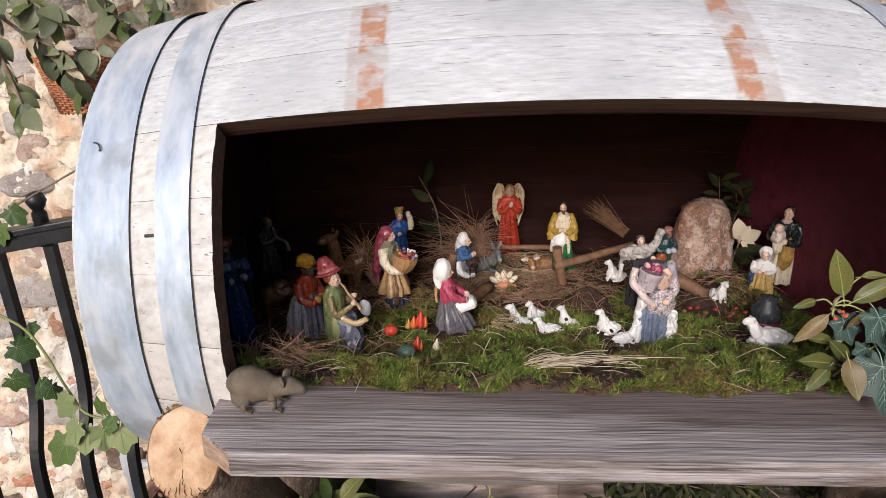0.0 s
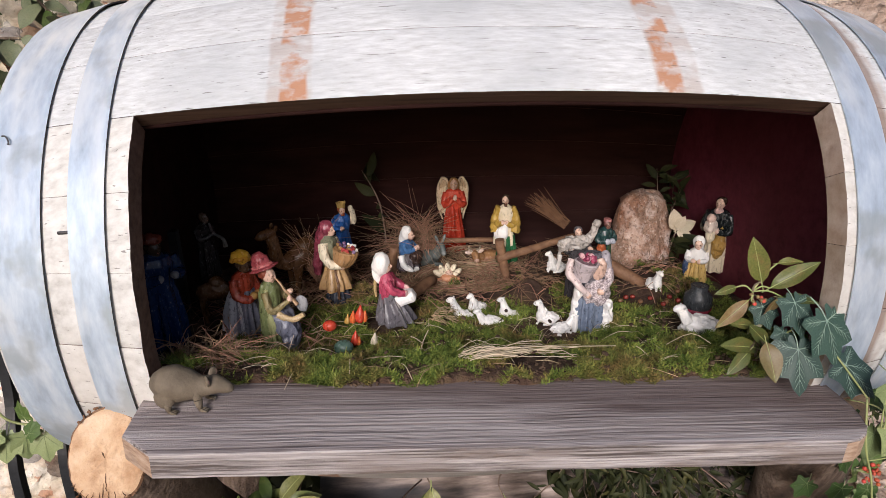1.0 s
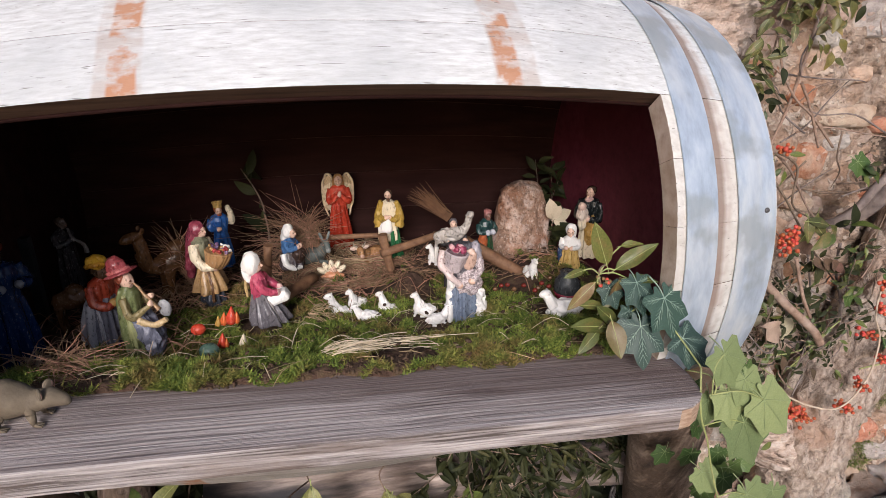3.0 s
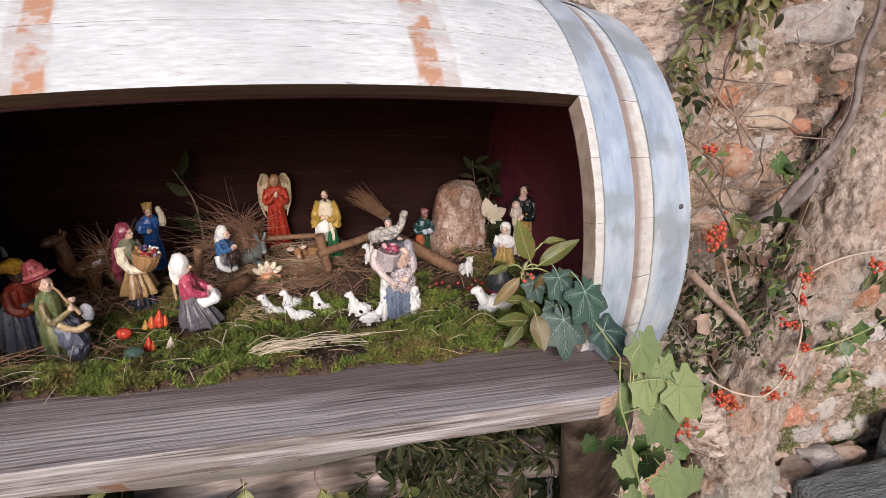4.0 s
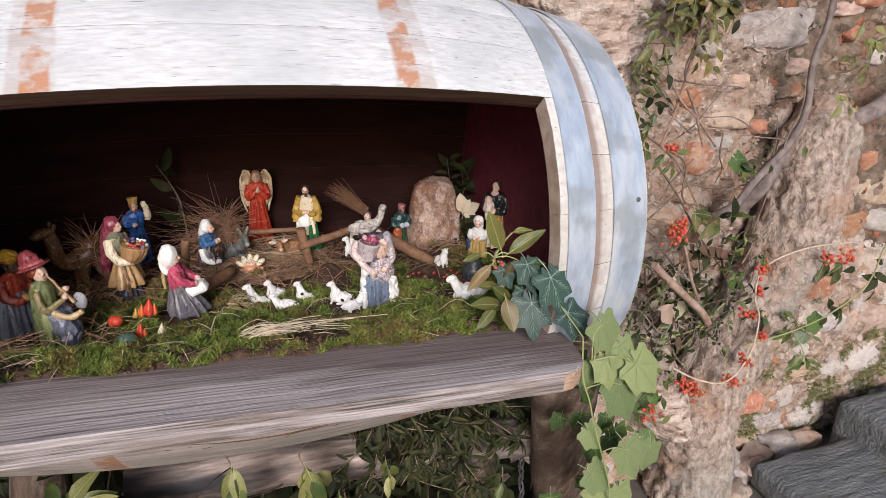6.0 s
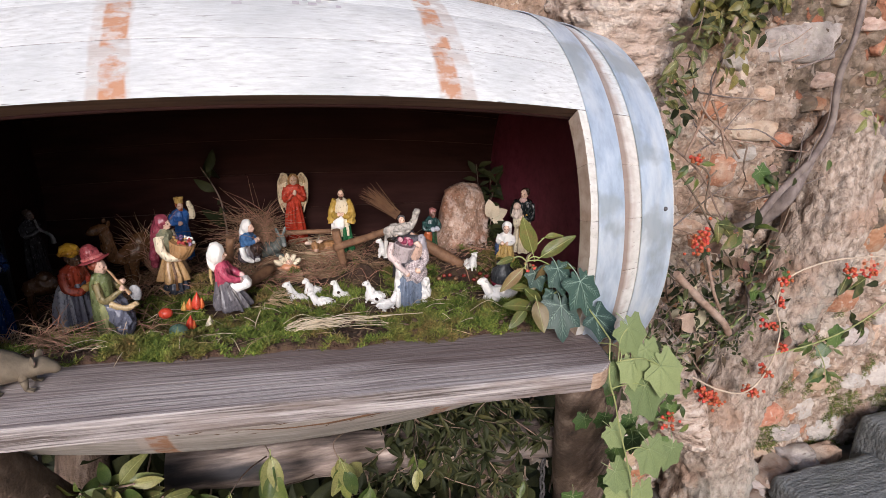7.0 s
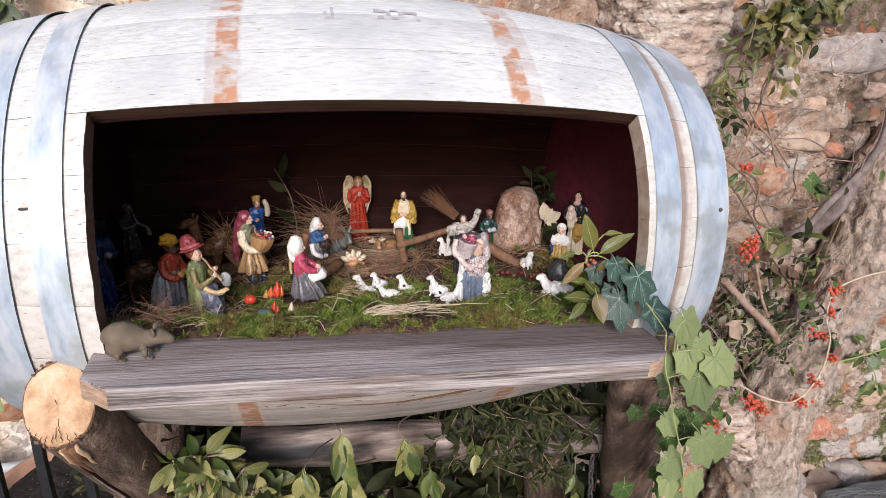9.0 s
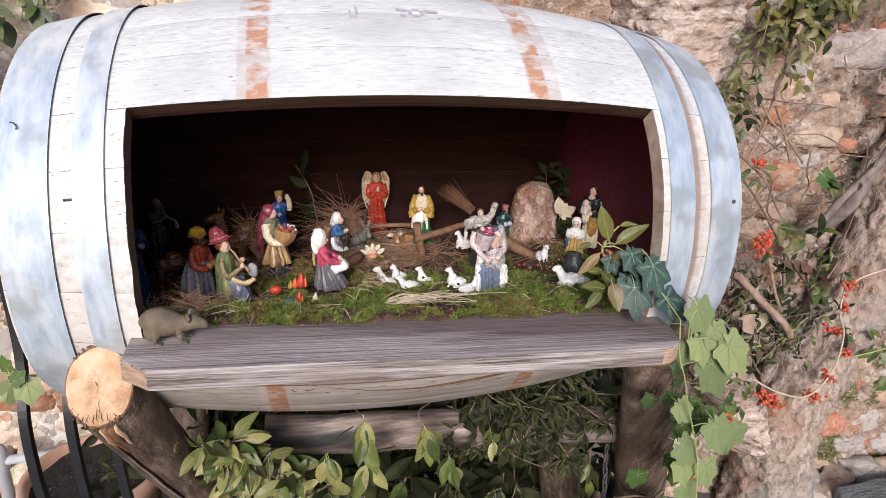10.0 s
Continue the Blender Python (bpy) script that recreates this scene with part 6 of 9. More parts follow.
def sheep(s, lying=False, wool=WHITE):
    leg = 0.0 if lying else 0.24
    s.ball((0, 0, 0.30 + leg), (0.52, 0.27, 0.29), wool, seg=22, rings=14, rough=0.28, freq=9)
    s.tube([(0.36, 0, 0.42 + leg), (0.50, 0, 0.62 + leg), (0.56, 0, 0.76 + leg)], [0.20, 0.17, 0.14], wool, 10, True, 0.3, 9)
    s.ball((0.64, 0, 0.80 + leg), (0.19, 0.11, 0.115), wool, pose(0, 0, 0, 0, 16, 0), 12, 8)
    for sy in (-1, 1):
        s.ball((0.54, 0.14 * sy, 0.84 + leg), (0.04, 0.09, 0.035), wool, pose(0, 0, 0, 18 * sy, 0, 0), 8, 6)
        for x in (-0.32, 0.30):
            if lying:
                s.tube([(x, 0.2 * sy, 0.10), (x + 0.2, 0.27 * sy, 0.05)], 0.06, wool, 7)
            else:
                s.tube([(x, 0.14 * sy, 0.30), (x, 0.14 * sy, 0.0)], [0.09, 0.055], wool, 8)
    s.ball((-0.52, 0, 0.32 + leg), (0.09, 0.06, 0.08), wool, seg=8, rings=6)


def lamb(s, wool=WHITE):
    """A seated sheep, its neck held upright."""
    s.ball((-0.16, 0, 0.27), (0.44, 0.29, 0.28), wool, None, 22, 14, 0.28, 9)
    s.ball((0.14, 0, 0.43), (0.26, 0.23, 0.36), wool, pose(0, 0, 0, 0, -14, 0), 18, 12, 0.25, 10)
    s.tube([(0.16, 0, 0.60), (0.22, 0, 0.80), (0.27, 0, 0.98)], [0.21, 0.16, 0.135], wool, 12, True, 0.3, 10)
    s.ball((0.36, 0, 1.00), (0.20, 0.125, 0.13), wool, pose(0, 0, 0, 0, 20, 0), 14, 9)
    s.ball((0.50, 0, 0.955), (0.07, 0.075, 0.065), wool, None, 10, 7)
    for sy in (-1, 1):
        s.ball((0.26, 0.15 * sy, 1.05), (0.045, 0.10, 0.04), wool, pose(0, 0, 0, 24 * sy, 0, 0), 8, 6)
        s.ball((0.47, 0.085 * sy, 1.03), (0.022, 0.016, 0.022), HAIR, None, 6, 5)
        s.tube([(0.24, 0.13 * sy, 0.34), (0.33, 0.13 * sy, 0.12), (0.38, 0.13 * sy, 0.0)], [0.09, 0.065, 0.055], wool, 8)
        s.ball((-0.22, 0.24 * sy, 0.18), (0.24, 0.11, 0.18), wool, None, 12, 8, 0.2, 10)
        s.tube([(-0.10, 0.27 * sy, 0.06), (0.12, 0.26 * sy, 0.05)], [0.07, 0.055], wool, 7)
    s.ball((-0.58, 0, 0.26), (0.08, 0.07, 0.11), wool, None, 8, 6)


for x, y, z, h, turn, lying in ((-0.014, -0.045, 0.872, 0.0340, 165, False), (0.014, -0.020, 0.872, 0.0300, 205, False), (0.028, -0.075, 0.876, 0.0310, 172, True),
                                (0.056, -0.050, 0.874, 0.0300, 150, False), (0.104, -0.080, 0.882, 0.0310, 172, False), (0.118, -0.112, 0.882, 0.029, 15, True),
                                (0.150, 0.050, 0.905, 0.030, 175, False), (0.296, 0.0, 0.890, 0.030, -80, False), (0.282, -0.168, 0.903, 0.046, 176, True)):
    statue("sheep_figurine", "small white ceramic sheep " + ("lying" if lying else "seated") + " on the moss", (x, y, z), h, turn, lambda s: sheep(s, True) if lying else lamb(s), "crib sheep", "sheep figurine", fine=60)


def ox(s, coat=paint(0.30, 0.155, 0.07)):
    """An ox lying down, its horned head turned to -y."""
    s.ball((0.35, 0.10, 0.30), (0.72, 0.34, 0.32), coat, None, 24, 14, 0.15, 6)
    s.tube(curve_points([(-0.10, 0.0, 0.42), (-0.30, -0.12, 0.56), (-0.40, -0.22, 0.66)], 4), taper(9, 0.24, 0.17), coat, 14)
    s.ball((-0.44, -0.34, 0.62), (0.15, 0.24, 0.20), coat, pose(0, 0, 0, 30, 0, 0), 18, 12)
    s.ball((-0.45, -0.52, 0.50), (0.11, 0.11, 0.10), paint(0.44, 0.28, 0.20), None, 14, 9)
    for sx in (-1, 1):
        s.ball((-0.44 + 0.26 * sx, -0.22, 0.76), (0.16, 0.06, 0.085), paint(0.56, 0.42, 0.34), pose(0, 0, 0, 0, -12 * sx, 0), 14, 9)
        s.tube(curve_points([(-0.44 + 0.10 * sx, -0.22, 0.80), (-0.44 + 0.24 * sx, -0.22, 0.92), (-0.44 + 0.22 * sx, -0.25, 1.05)], 4), taper(9, 0.055, 0.02), paint(0.30, 0.24, 0.18), 8)
        s.ball((-0.44 + 0.08 * sx, -0.50, 0.66), 0.03, HAIR, None, 8, 6)
        s.tube([(0.1, 0.24 * sx, 0.14), (-0.25, 0.28 * sx, 0.06)], 0.09, coat, 10)


def donkey(s, coat=paint(0.12, 0.135, 0.125)):
    """A donkey lying down with pricked ears."""
    s.ball((-0.30, 0.10, 0.30), (0.66, 0.32, 0.30), coat, None, 22, 14, 0.15, 6)
    s.tube(curve_points([(0.10, 0.0, 0.36), (0.24, -0.08, 0.60), (0.28, -0.12, 0.78)], 4), taper(9, 0.22, 0.15), coat, 14)
    s.ball((0.30, -0.26, 0.72), (0.13, 0.26, 0.15), coat, pose(0, 0, 0, 35, 0, 0), 16, 12)
    s.ball((0.30, -0.44, 0.58), (0.10, 0.10, 0.10), paint(0.24, 0.25, 0.235), None, 12, 9)
    for sx in (-1, 1):
        s.ball((0.28 + 0.13 * sx, -0.10, 1.02), (0.065, 0.05, 0.20), paint(0.17, 0.19, 0.18), pose(0, 0, 0, 0, 20 * sx, 0), 12, 9)
        s.tube([(0.0, 0.22 * sx, 0.14), (0.3, 0.26 * sx, 0.06)], 0.08, coat, 10)


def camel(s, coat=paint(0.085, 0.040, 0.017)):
    """A standing camel with a saddle cloth and a long raised neck."""
    s.ball((0, 0, 0.52), (0.34, 0.16, 0.17), coat, None, 22, 14, 0.15, 8)
    s.ball((0.02, 0, 0.66), (0.14, 0.12, 0.12), coat, None, 16, 10)
    s.tube(curve_points([(0.26, 0, 0.50), (0.40, 0, 0.56), (0.44, 0, 0.74), (0.46, 0, 0.90)], 4), taper(13, 0.12, 0.065), coat, 14, True, 0.15, 10)
    s.ball((0.53, 0, 0.93), (0.15, 0.07, 0.07), coat, pose(0, 0, 0, 0, 8, 0), 16, 10)
    for sy in (-1, 1):
        s.ball((0.42, 0.06 * sy, 1.0), (0.03, 0.025, 0.045), coat, None, 8, 6)
        for x in (-0.22, 0.20):
            s.tube([(x, 0.10 * sy, 0.45), (x, 0.10 * sy, 0.22), (x + 0.02, 0.10 * sy, 0.0)], [0.075, 0.045, 0.05], coat, 10)


statue("ox_figurine", "brown ceramic ox lying in straw", (0.052, 0.178, 0.866), 0.044, 14, ox, category="ox figurine", fine=60)
statue("donkey_figurine", "grey ceramic donkey lying in straw", (-0.038, 0.178, 0.872), 0.048, 14, donkey, category="donkey figurine", fine=60)
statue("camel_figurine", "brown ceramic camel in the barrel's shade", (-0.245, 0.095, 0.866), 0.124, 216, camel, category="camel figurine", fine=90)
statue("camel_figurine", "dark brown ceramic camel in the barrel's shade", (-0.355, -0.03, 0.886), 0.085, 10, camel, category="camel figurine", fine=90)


def rat(s):
    spine = [(-0.050, 0.0, 0.024), (-0.046, 0, 0.028), (-0.034, 0, 0.0315), (-0.018, 0, 0.0315), (-0.002, 0, 0.0285), (0.014, 0.0, 0.0265), (0.026, 0, 0.0280), (0.037, 0, 0.0290),
             (0.047, 0, 0.0265), (0.055, 0, 0.0235), (0.059, 0, 0.0225)]
    rad = [0.005, 0.0140, 0.0215, 0.0228, 0.0192, 0.0140, 0.0118, 0.0115, 0.0088, 0.0058, 0.0018]
    pts = curve_points(spine, 4)
    rr = [rad[min(len(rad) - 1, i // 4)] + ((rad[min(len(rad) - 1, i // 4 + 1)] - rad[min(len(rad) - 1, i // 4)]) * (i % 4) / 4) for i in range(len(pts))]
    s.tube(pts, rr, CLAY, 24, True, 0.08, 60)
    for sy in (-1, 1):
        s.ball((0.0290, 0.0105 * sy, 0.0400), (0.0030, 0.0070, 0.0074), CLAY, pose(0, 0, 0, 0, 0, -35 * sy), 14, 9)
        s.ball((0.0306, 0.0110 * sy, 0.0397), (0.0018, 0.0054, 0.0058), paint(0.27, 0.17, 0.14), pose(0, 0, 0, 0, 0, -35 * sy), 12, 8)
        s.ball((0.0450, 0.0070 * sy, 0.0315), 0.0014, CLAY, seg=8, rings=6)
        s.ball((-0.030, 0.0150 * sy, 0.0215), (0.0150, 0.0075, 0.0155), CLAY, pose(0, 0, 0, 0, 20, 0), 14, 9)
        s.ball((0.012, 0.0105 * sy, 0.0215), (0.0075, 0.005, 0.0110), CLAY, seg=12, rings=8)
        for x, y in ((-0.028, 0.0175), (0.013, 0.0130)):
            s.tube([(x, y * sy * 0.9, 0.016), (x + 0.002, y * sy, 0.003)], [0.0060, 0.0032], CLAY, 9)
            for k in (-1, 0, 1):
                s.tube([(x + 0.001, y * sy, 0.0026), (x + 0.007, (y + 0.0015 * k) * sy - 0.001 * k, 0.0022), (x + 0.013, (y + 0.0034 * k) * sy, 0.0011)], [0.0025, 0.0019, 0.0009], CLAY, 6)


s = Shape()
rat(s)
solo("rat_figurine", s, "grey-brown clay rat standing on the grey plank", "rat figurine", m=pose(-0.2960, -0.323, plank_top(-0.296) + 0.0005, 0, 0, -4) @ Matrix.Diagonal((0.67, 0.76, 0.77, 1)))

# ---- rock, sticks, brushwood, straw and small decoration ----
s = Shape()
prof = [(0.086, -0.02), (0.080, 0.0), (0.076, 0.018), (0.068, 0.034), (0.057, 0.050), (0.053, 0.066), (0.051, 0.082), (0.047, 0.098), (0.041, 0.112), (0.028, 0.121), (0.012, 0.124), (0.003, 0.1245)]
vs, seg = [], 56
for r, z in prof:
    for j in range(seg):
        a = 2 * math.pi * j / seg
        k = 1 + 0.20 * noise.noise(Vector((math.cos(a) * 1.6, math.sin(a) * 1.6, z * 22))) + 0.17 * noise.noise(Vector((math.cos(a) * 5, math.sin(a) * 5, z * 70))) + 0.05 * noise.noise(Vector((math.cos(a) * 13, math.sin(a) * 13, z * 200)))
        vs.append((r * k * math.cos(a), r * k * 0.72 * math.sin(a), z + 0.004 * noise.noise(Vector((a, z * 50, 3)))))
s.add(vs, [(i * seg + j, i * seg + (j + 1) % seg, (i + 1) * seg + (j + 1) % seg, (i + 1) * seg + j) for i in range(len(prof) - 1) for j in range(seg)] + [tuple(range((len(prof) - 1) * seg, len(prof) * seg))], GRANITE)
solo("rock", s, "upright rough pinkish grained rock in the moss", "rock", m=pose(0.332, 0.160, 0.872, 0, 0, 10) @ Matrix.Diagonal((0.90, 1, 1.06, 1)))

cross = (("stick", (-0.066, 0.205, 0.909), (0.096, 0.190, 0.911), 0.0050), ("stick", (0.073, 0.125, 0.935), (0.087, 0.122, 0.860), 0.0078),
         ("stick", (0.068, 0.118, 0.902), (0.205, 0.135, 0.933), 0.0068), ("stick", (-0.104, 0.000, 0.975), (-0.111, 0.000, 0.905), 0.0066),
         ("stick", (-0.128, -0.005, 0.957), (-0.102, -0.004, 0.938), 0.0052), ("stick", (0.200, 0.075, 0.932), (0.288, 0.020, 0.888), 0.0110), ("stick", (-0.045, 0.06, 0.895), (-0.10, -0.02, 0.893), 0.009))
for name, a, b, r in cross:
    s = Shape()
    log(s, a, b, r, r * 0.9, STICK, seg=10, steps=6, wob=0.15)
    solo(name, s, "short peeled brown stick in the crib", "stick", "crib sticks")


def fan(name, label, foot, head, spread, n, length, material, seed, thin=0.0008, curl=0.2):
    """A sheaf of dry stems that opens from its foot."""
    r = random.Random(seed)
    s = Shape()
    foot, axis = Vector(foot), (Vector(head) - Vector(foot)).normalized()
    side = axis.orthogonal().normalized()
    up = axis.cross(side)
    for _ in range(n):
        a, k = r.uniform(0, 6.283), spread * math.sqrt(r.random())
        d = (axis + side * math.cos(a) * k + up * math.sin(a) * k).normalized()
        ln = length * r.uniform(0.55, 1.1)
        bend = Vector((r.uniform(-1, 1), r.uniform(-1, 1), r.uniform(-1, 0.4))) * ln * curl
        o = foot + side * r.gauss(0, 0.004 + 0.02 * max(0, curl - 0.6)) + up * r.gauss(0, 0.004 + 0.02 * max(0, curl - 0.6))
        s.tube(curve_points([o, o + d * ln * 0.33 - bend * 0.10, o + d * ln * 0.66 + bend * 0.25, o + d * ln * 0.9 + bend], 3), taper(10, thin * 1.3, thin * 0.6), material, 4, False)
    return solo(name, s, label, "straw", "dry straw and twigs", "stuff")


fan("brushwood", "fan of thin dry brown twigs behind the figures", (-0.050, 0.195, 0.885), (-0.09, 0.205, 0.97), 0.95, 210, 0.090, BRUSH, 1, 0.00048, 1.0)
fan("brushwood", "fan of thin dry brown twigs behind the figures", (-0.04, 0.22, 0.890), (-0.13, 0.235, 0.955), 0.8, 180, 0.105, BRUSH, 2, 0.00048, 0.9)
fan("brushwood", "upright tuft of dry brown twigs", (-0.225, 0.085, 0.89), (-0.255, 0.10, 1.0), 0.40, 150, 0.105, BRUSH, 3, 0.0004, 0.35)
fan("twig_broom", "small bundle of brown twigs tied like a broom", (0.196, 0.160, 0.946), (0.135, 0.165, 1.004), 0.20, 110, 0.082, STICK, 4, 0.0006, 0.08)
fan("straw_bundle", "bundle of reddish straw beside the rat", (-0.325, -0.225, 0.928), (-0.25, -0.25, 0.945), 0.75, 150, 0.080, BRUSH, 5, 0.00045, 0.5)
fan("straw_bundle", "bundle of reddish straw beside the rat", (-0.265, -0.240, 0.926), (-0.33, -0.22, 0.945), 0.7, 130, 0.070, BRUSH, 6, 0.00045, 0.5)


def sheaf(label, x0, x1, y, n, length, material, seed, turn=6, thin=0.0005):
    """Straws lying side by side on the moss, a little crossed."""
    r = random.Random(seed)
    s = Shape()
    for _ in range(n):
        x, yy = r.uniform(x0, x1), y + r.gauss(0, 0.007)
        a, ln = radians(r.gauss(turn, 13)), length * r.uniform(0.5, 1.15)
        p, q = Vector((x, yy, 0)), Vector((x + ln * math.cos(a), yy + ln * math.sin(a) * 0.5, 0))
        lift = r.uniform(0.008, 0.018)
        p.z, q.z = bed(p.x, p.y) + lift, bed(q.x, q.y) + lift + r.uniform(-0.002, 0.008)
        mid = p.lerp(q, 0.5) + Vector((0, r.gauss(0, 0.004), r.uniform(0, 0.006)))
        s.tube(curve_points([p, mid, q], 3), thin * r.uniform(0.7, 1.4), material, 4, False)
    return solo("hay", s, label, "straw", "dry straw and twigs", "stuff")


sheaf("flat bundle of pale hay lying on the moss", -0.040, -0.005, -0.262, 36, 0.050, HAY, 7, 8, 0.0004)
sheaf("long pale straws lying on the moss", -0.02, 0.01, -0.258, 14, 0.115, HAY, 8, 3, 0.00035)
fan("hay", "tuft of brown hay on the ground", (-0.05, -0.06, 0.892), (0.0, -0.10, 0.897), 0.8, 46, 0.045, STRAW, 9, 0.0006, 0.2)
fan("dead_grass", "dry brown grass at the barrel's side", (-0.36, -0.19, 0.90), (-0.36, -0.18, 0.99), 1.2, 46, 0.05, STRAW, 12, 0.0006, 0.3)
r5 = random.Random(5)


def scatter(name, label, box, n, length, material, seed, flat=0.25, thin=0.0006):
    r = random.Random(seed)
    s = Shape()
    x0, x1, y0, y1 = box
    for _ in range(n):
        x, y = r.uniform(x0, x1), r.uniform(y0, y1)
        a, ln = r.uniform(0, 6.283), length * r.uniform(0.5, 1.2)
        rise = r.uniform(0.1, 1.0) * flat * ln
        z = bed(x, y) + 0.004
        d = Vector((math.cos(a), math.sin(a), 0))
        bend = Vector((r.uniform(-1, 1), r.uniform(-1, 1), 0)) * ln * 0.2
        p = Vector((x, y, z))
        q = p + d * ln + bend
        q.z = bed(q.x, min(q.y, 0.25)) + 0.004 + rise * r.random()
        s.tube(curve_points([p, p.lerp(q, 0.5) + Vector((0, 0, rise)) - bend * 0.3, q], 3), thin * r.uniform(0.7, 1.3), material, 4, False)
    return solo(name, s, label, "straw", "dry straw and twigs", "stuff")


def nest(name, c, r0, n, seed):
    r = random.Random(seed)
    s = Shape()
    for _ in range(n):
        a, rad = r.uniform(0, 6.283), r0 * r.uniform(0.55, 1.15)
        ln = r.uniform(0.5, 1.3)
        z = c[2] + r.uniform(-0.006, 0.016)
        s.tube(curve_points([(c[0] + rad * math.cos(a + ln * k) * 1.35, c[1] + rad * 0.85 * math.sin(a + ln * k), z + r.uniform(-0.003, 0.005)) for k in (0, 0.5, 1)], 3), 0.0006, BRUSH if r.random() < 0.6 else STRAW, 4, False)
    return solo(name, s, "nest of dry brown straw round the cradle", "straw", "dry straw and twigs", "stuff")


nest("straw_nest", (-0.005, 0.125, 0.856), 0.062, 620, 3)
nest("straw_nest", (0.06, 0.20, 0.868), 0.055, 260, 4)
scatter("loose_straw", "loose dry straws over the barrel floor", (-0.30, 0.36, 0.0, 0.22), 900, 0.06, BRUSH, 21, 0.3, 0.0005)
scatter("loose_straw", "loose dry straws over the moss", (-0.28, 0.30, -0.28, -0.05), 160, 0.04, STRAW, 22, 0.12, 0.0004)
scatter("pale_grass", "pale dry grass blades on the moss", (-0.30, 0.26, -0.28, -0.06), 150, 0.045, HAY, 23, 0.25, 0.00035)
scatter("leaf_litter", "dark dry stalks in the barrel's shade", (-0.40, -0.20, -0.15, 0.15), 160, 0.06, BRUSH, 24, 0.4)

for x, y, seed in ((-0.235, -0.175, 1), (-0.075, -0.165, 2)):
    rz = random.Random(seed)
    z = bed(x, y) + 0.004
    s = Shape()
    s.tube(curve_points([(x, y, z), (x + 0.003, y - 0.002, z + 0.016), (x + 0.010, y - 0.004, z + 0.034)], 4), taper(9, 0.0009, 0.0005), PALESTEM, 5)
    s.tube(curve_points([(x + 0.003, y - 0.002, z + 0.014), (x - 0.004, y - 0.004, z + 0.022), (x - 0.012, y - 0.003, z + 0.026)], 4), taper(9, 0.0007, 0.0004), PALESTEM, 5)
    s.tube(curve_points([(x + 0.004, y - 0.002, z + 0.004), (x + 0.014, y - 0.004, z + 0.010), (x + 0.020, y - 0.005, z + 0.006)], 4), taper(9, 0.0007, 0.0004), PALESTEM, 5)
    solo("forked_twig", s, "small bare forked pale twig standing in the moss", "twig")
# little red and yellow camp fire pieces, pot and pebbles
for x, y, z, h, col in ((-0.155, -0.080, 0.898, 0.034, RED), (-0.164, -0.082, 0.898, 0.024, ORANGE), (-0.171, -0.084, 0.898, 0.019, OCHRE), (-0.148, -0.080, 0.898, 0.022, ORANGE), (-0.157, -0.150, 0.902, 0.026, RED), (-0.133, -0.150, 0.898, 0.026, CREAM), (-0.152, -0.152, 0.902, 0.016, ORANGE)):
    s, h = Shape(), h * 0.72
    s.lathe([(h * 0.24, 0.0), (h * 0.30, h * 0.2), (h * 0.20, h * 0.55), (h * 0.08, h * 0.85), (0.0004, h)], (0, 0, 0), col, 12, 0.3, 4, 1.0, (h * 0.12, 0))
    solo("flame_ornament", s, "tiny painted ceramic flame in the moss", "ornament", "camp fire", m=pose(x, y, z))
for x, y, z, r, col in ((-0.193, -0.100, 0.903, 0.0095, RED), (-0.169, -0.170, 0.909, 0.012, paint(0.10, 0.17, 0.13))):
    s = Shape()
    s.ball((0, 0, 0), (r, r * 0.85, r * 0.8), col, seg=14, rings=10, rough=0.05)
    solo("pebble", s, "small painted round pebble in the moss", "ornament", m=pose(x, y, z))
s = Shape()
s.lathe([(0.010, 0.0), (0.017, 0.004), (0.022, 0.018), (0.020, 0.032), (0.012, 0.040), (0.013, 0.047), (0.009, 0.046)], (0, 0, 0), paint(0.05, 0.055, 0.06), 20)
s.lathe([(0.0102, -0.001), (0.0182, 0.004), (0.0215, 0.012)], (0, 0, 0), paint(0.26, 0.025, 0.05), 20)
solo("pot", s, "small dark ceramic jug with a red foot", "pot", m=pose(0.318, -0.090, 0.892) @ Matrix.Scale(0.92, 4))
for k in range(10):
    s = Shape()
    s.ball((0, 0, 0), (0.0042, 0.0036, 0.0034), paint(0.17, 0.025, 0.018) if k % 3 else BROWN, seg=9, rings=6, rough=0.1)
    solo("red_berry", s, "small red bead lying in the moss", "berry", "red beads", m=pose(0.215 + 0.010 * k + r5.uniform(-0.004, 0.004), -0.075 + r5.uniform(-0.02, 0.02), 0.905 + 0.0008 * k))
# crumbs of bark, dead leaf and soil over the moss
rc = random.Random(88)
s = Shape()
for _ in range(900):
    x, y = rc.uniform(-0.34, 0.36), rc.uniform(-0.285, 0.15)
    if noise.noise(Vector((x * 14, y * 14, 12))) < rc.uniform(-0.2, 0.35):
        continue
    z = bed(x, y) + 0.008 + rc.uniform(0, 0.006)
    s.ball((x, y, z), (rc.uniform(0.0012, 0.005), rc.uniform(0.0012, 0.004), rc.uniform(0.0006, 0.002)), (SOIL, DEAD_LEAF, SOIL, SOIL)[rc.randrange(4)], pose(0, 0, 0, rc.uniform(-40, 40), rc.uniform(-40, 40), rc.uniform(0, 180)), 6, 4)
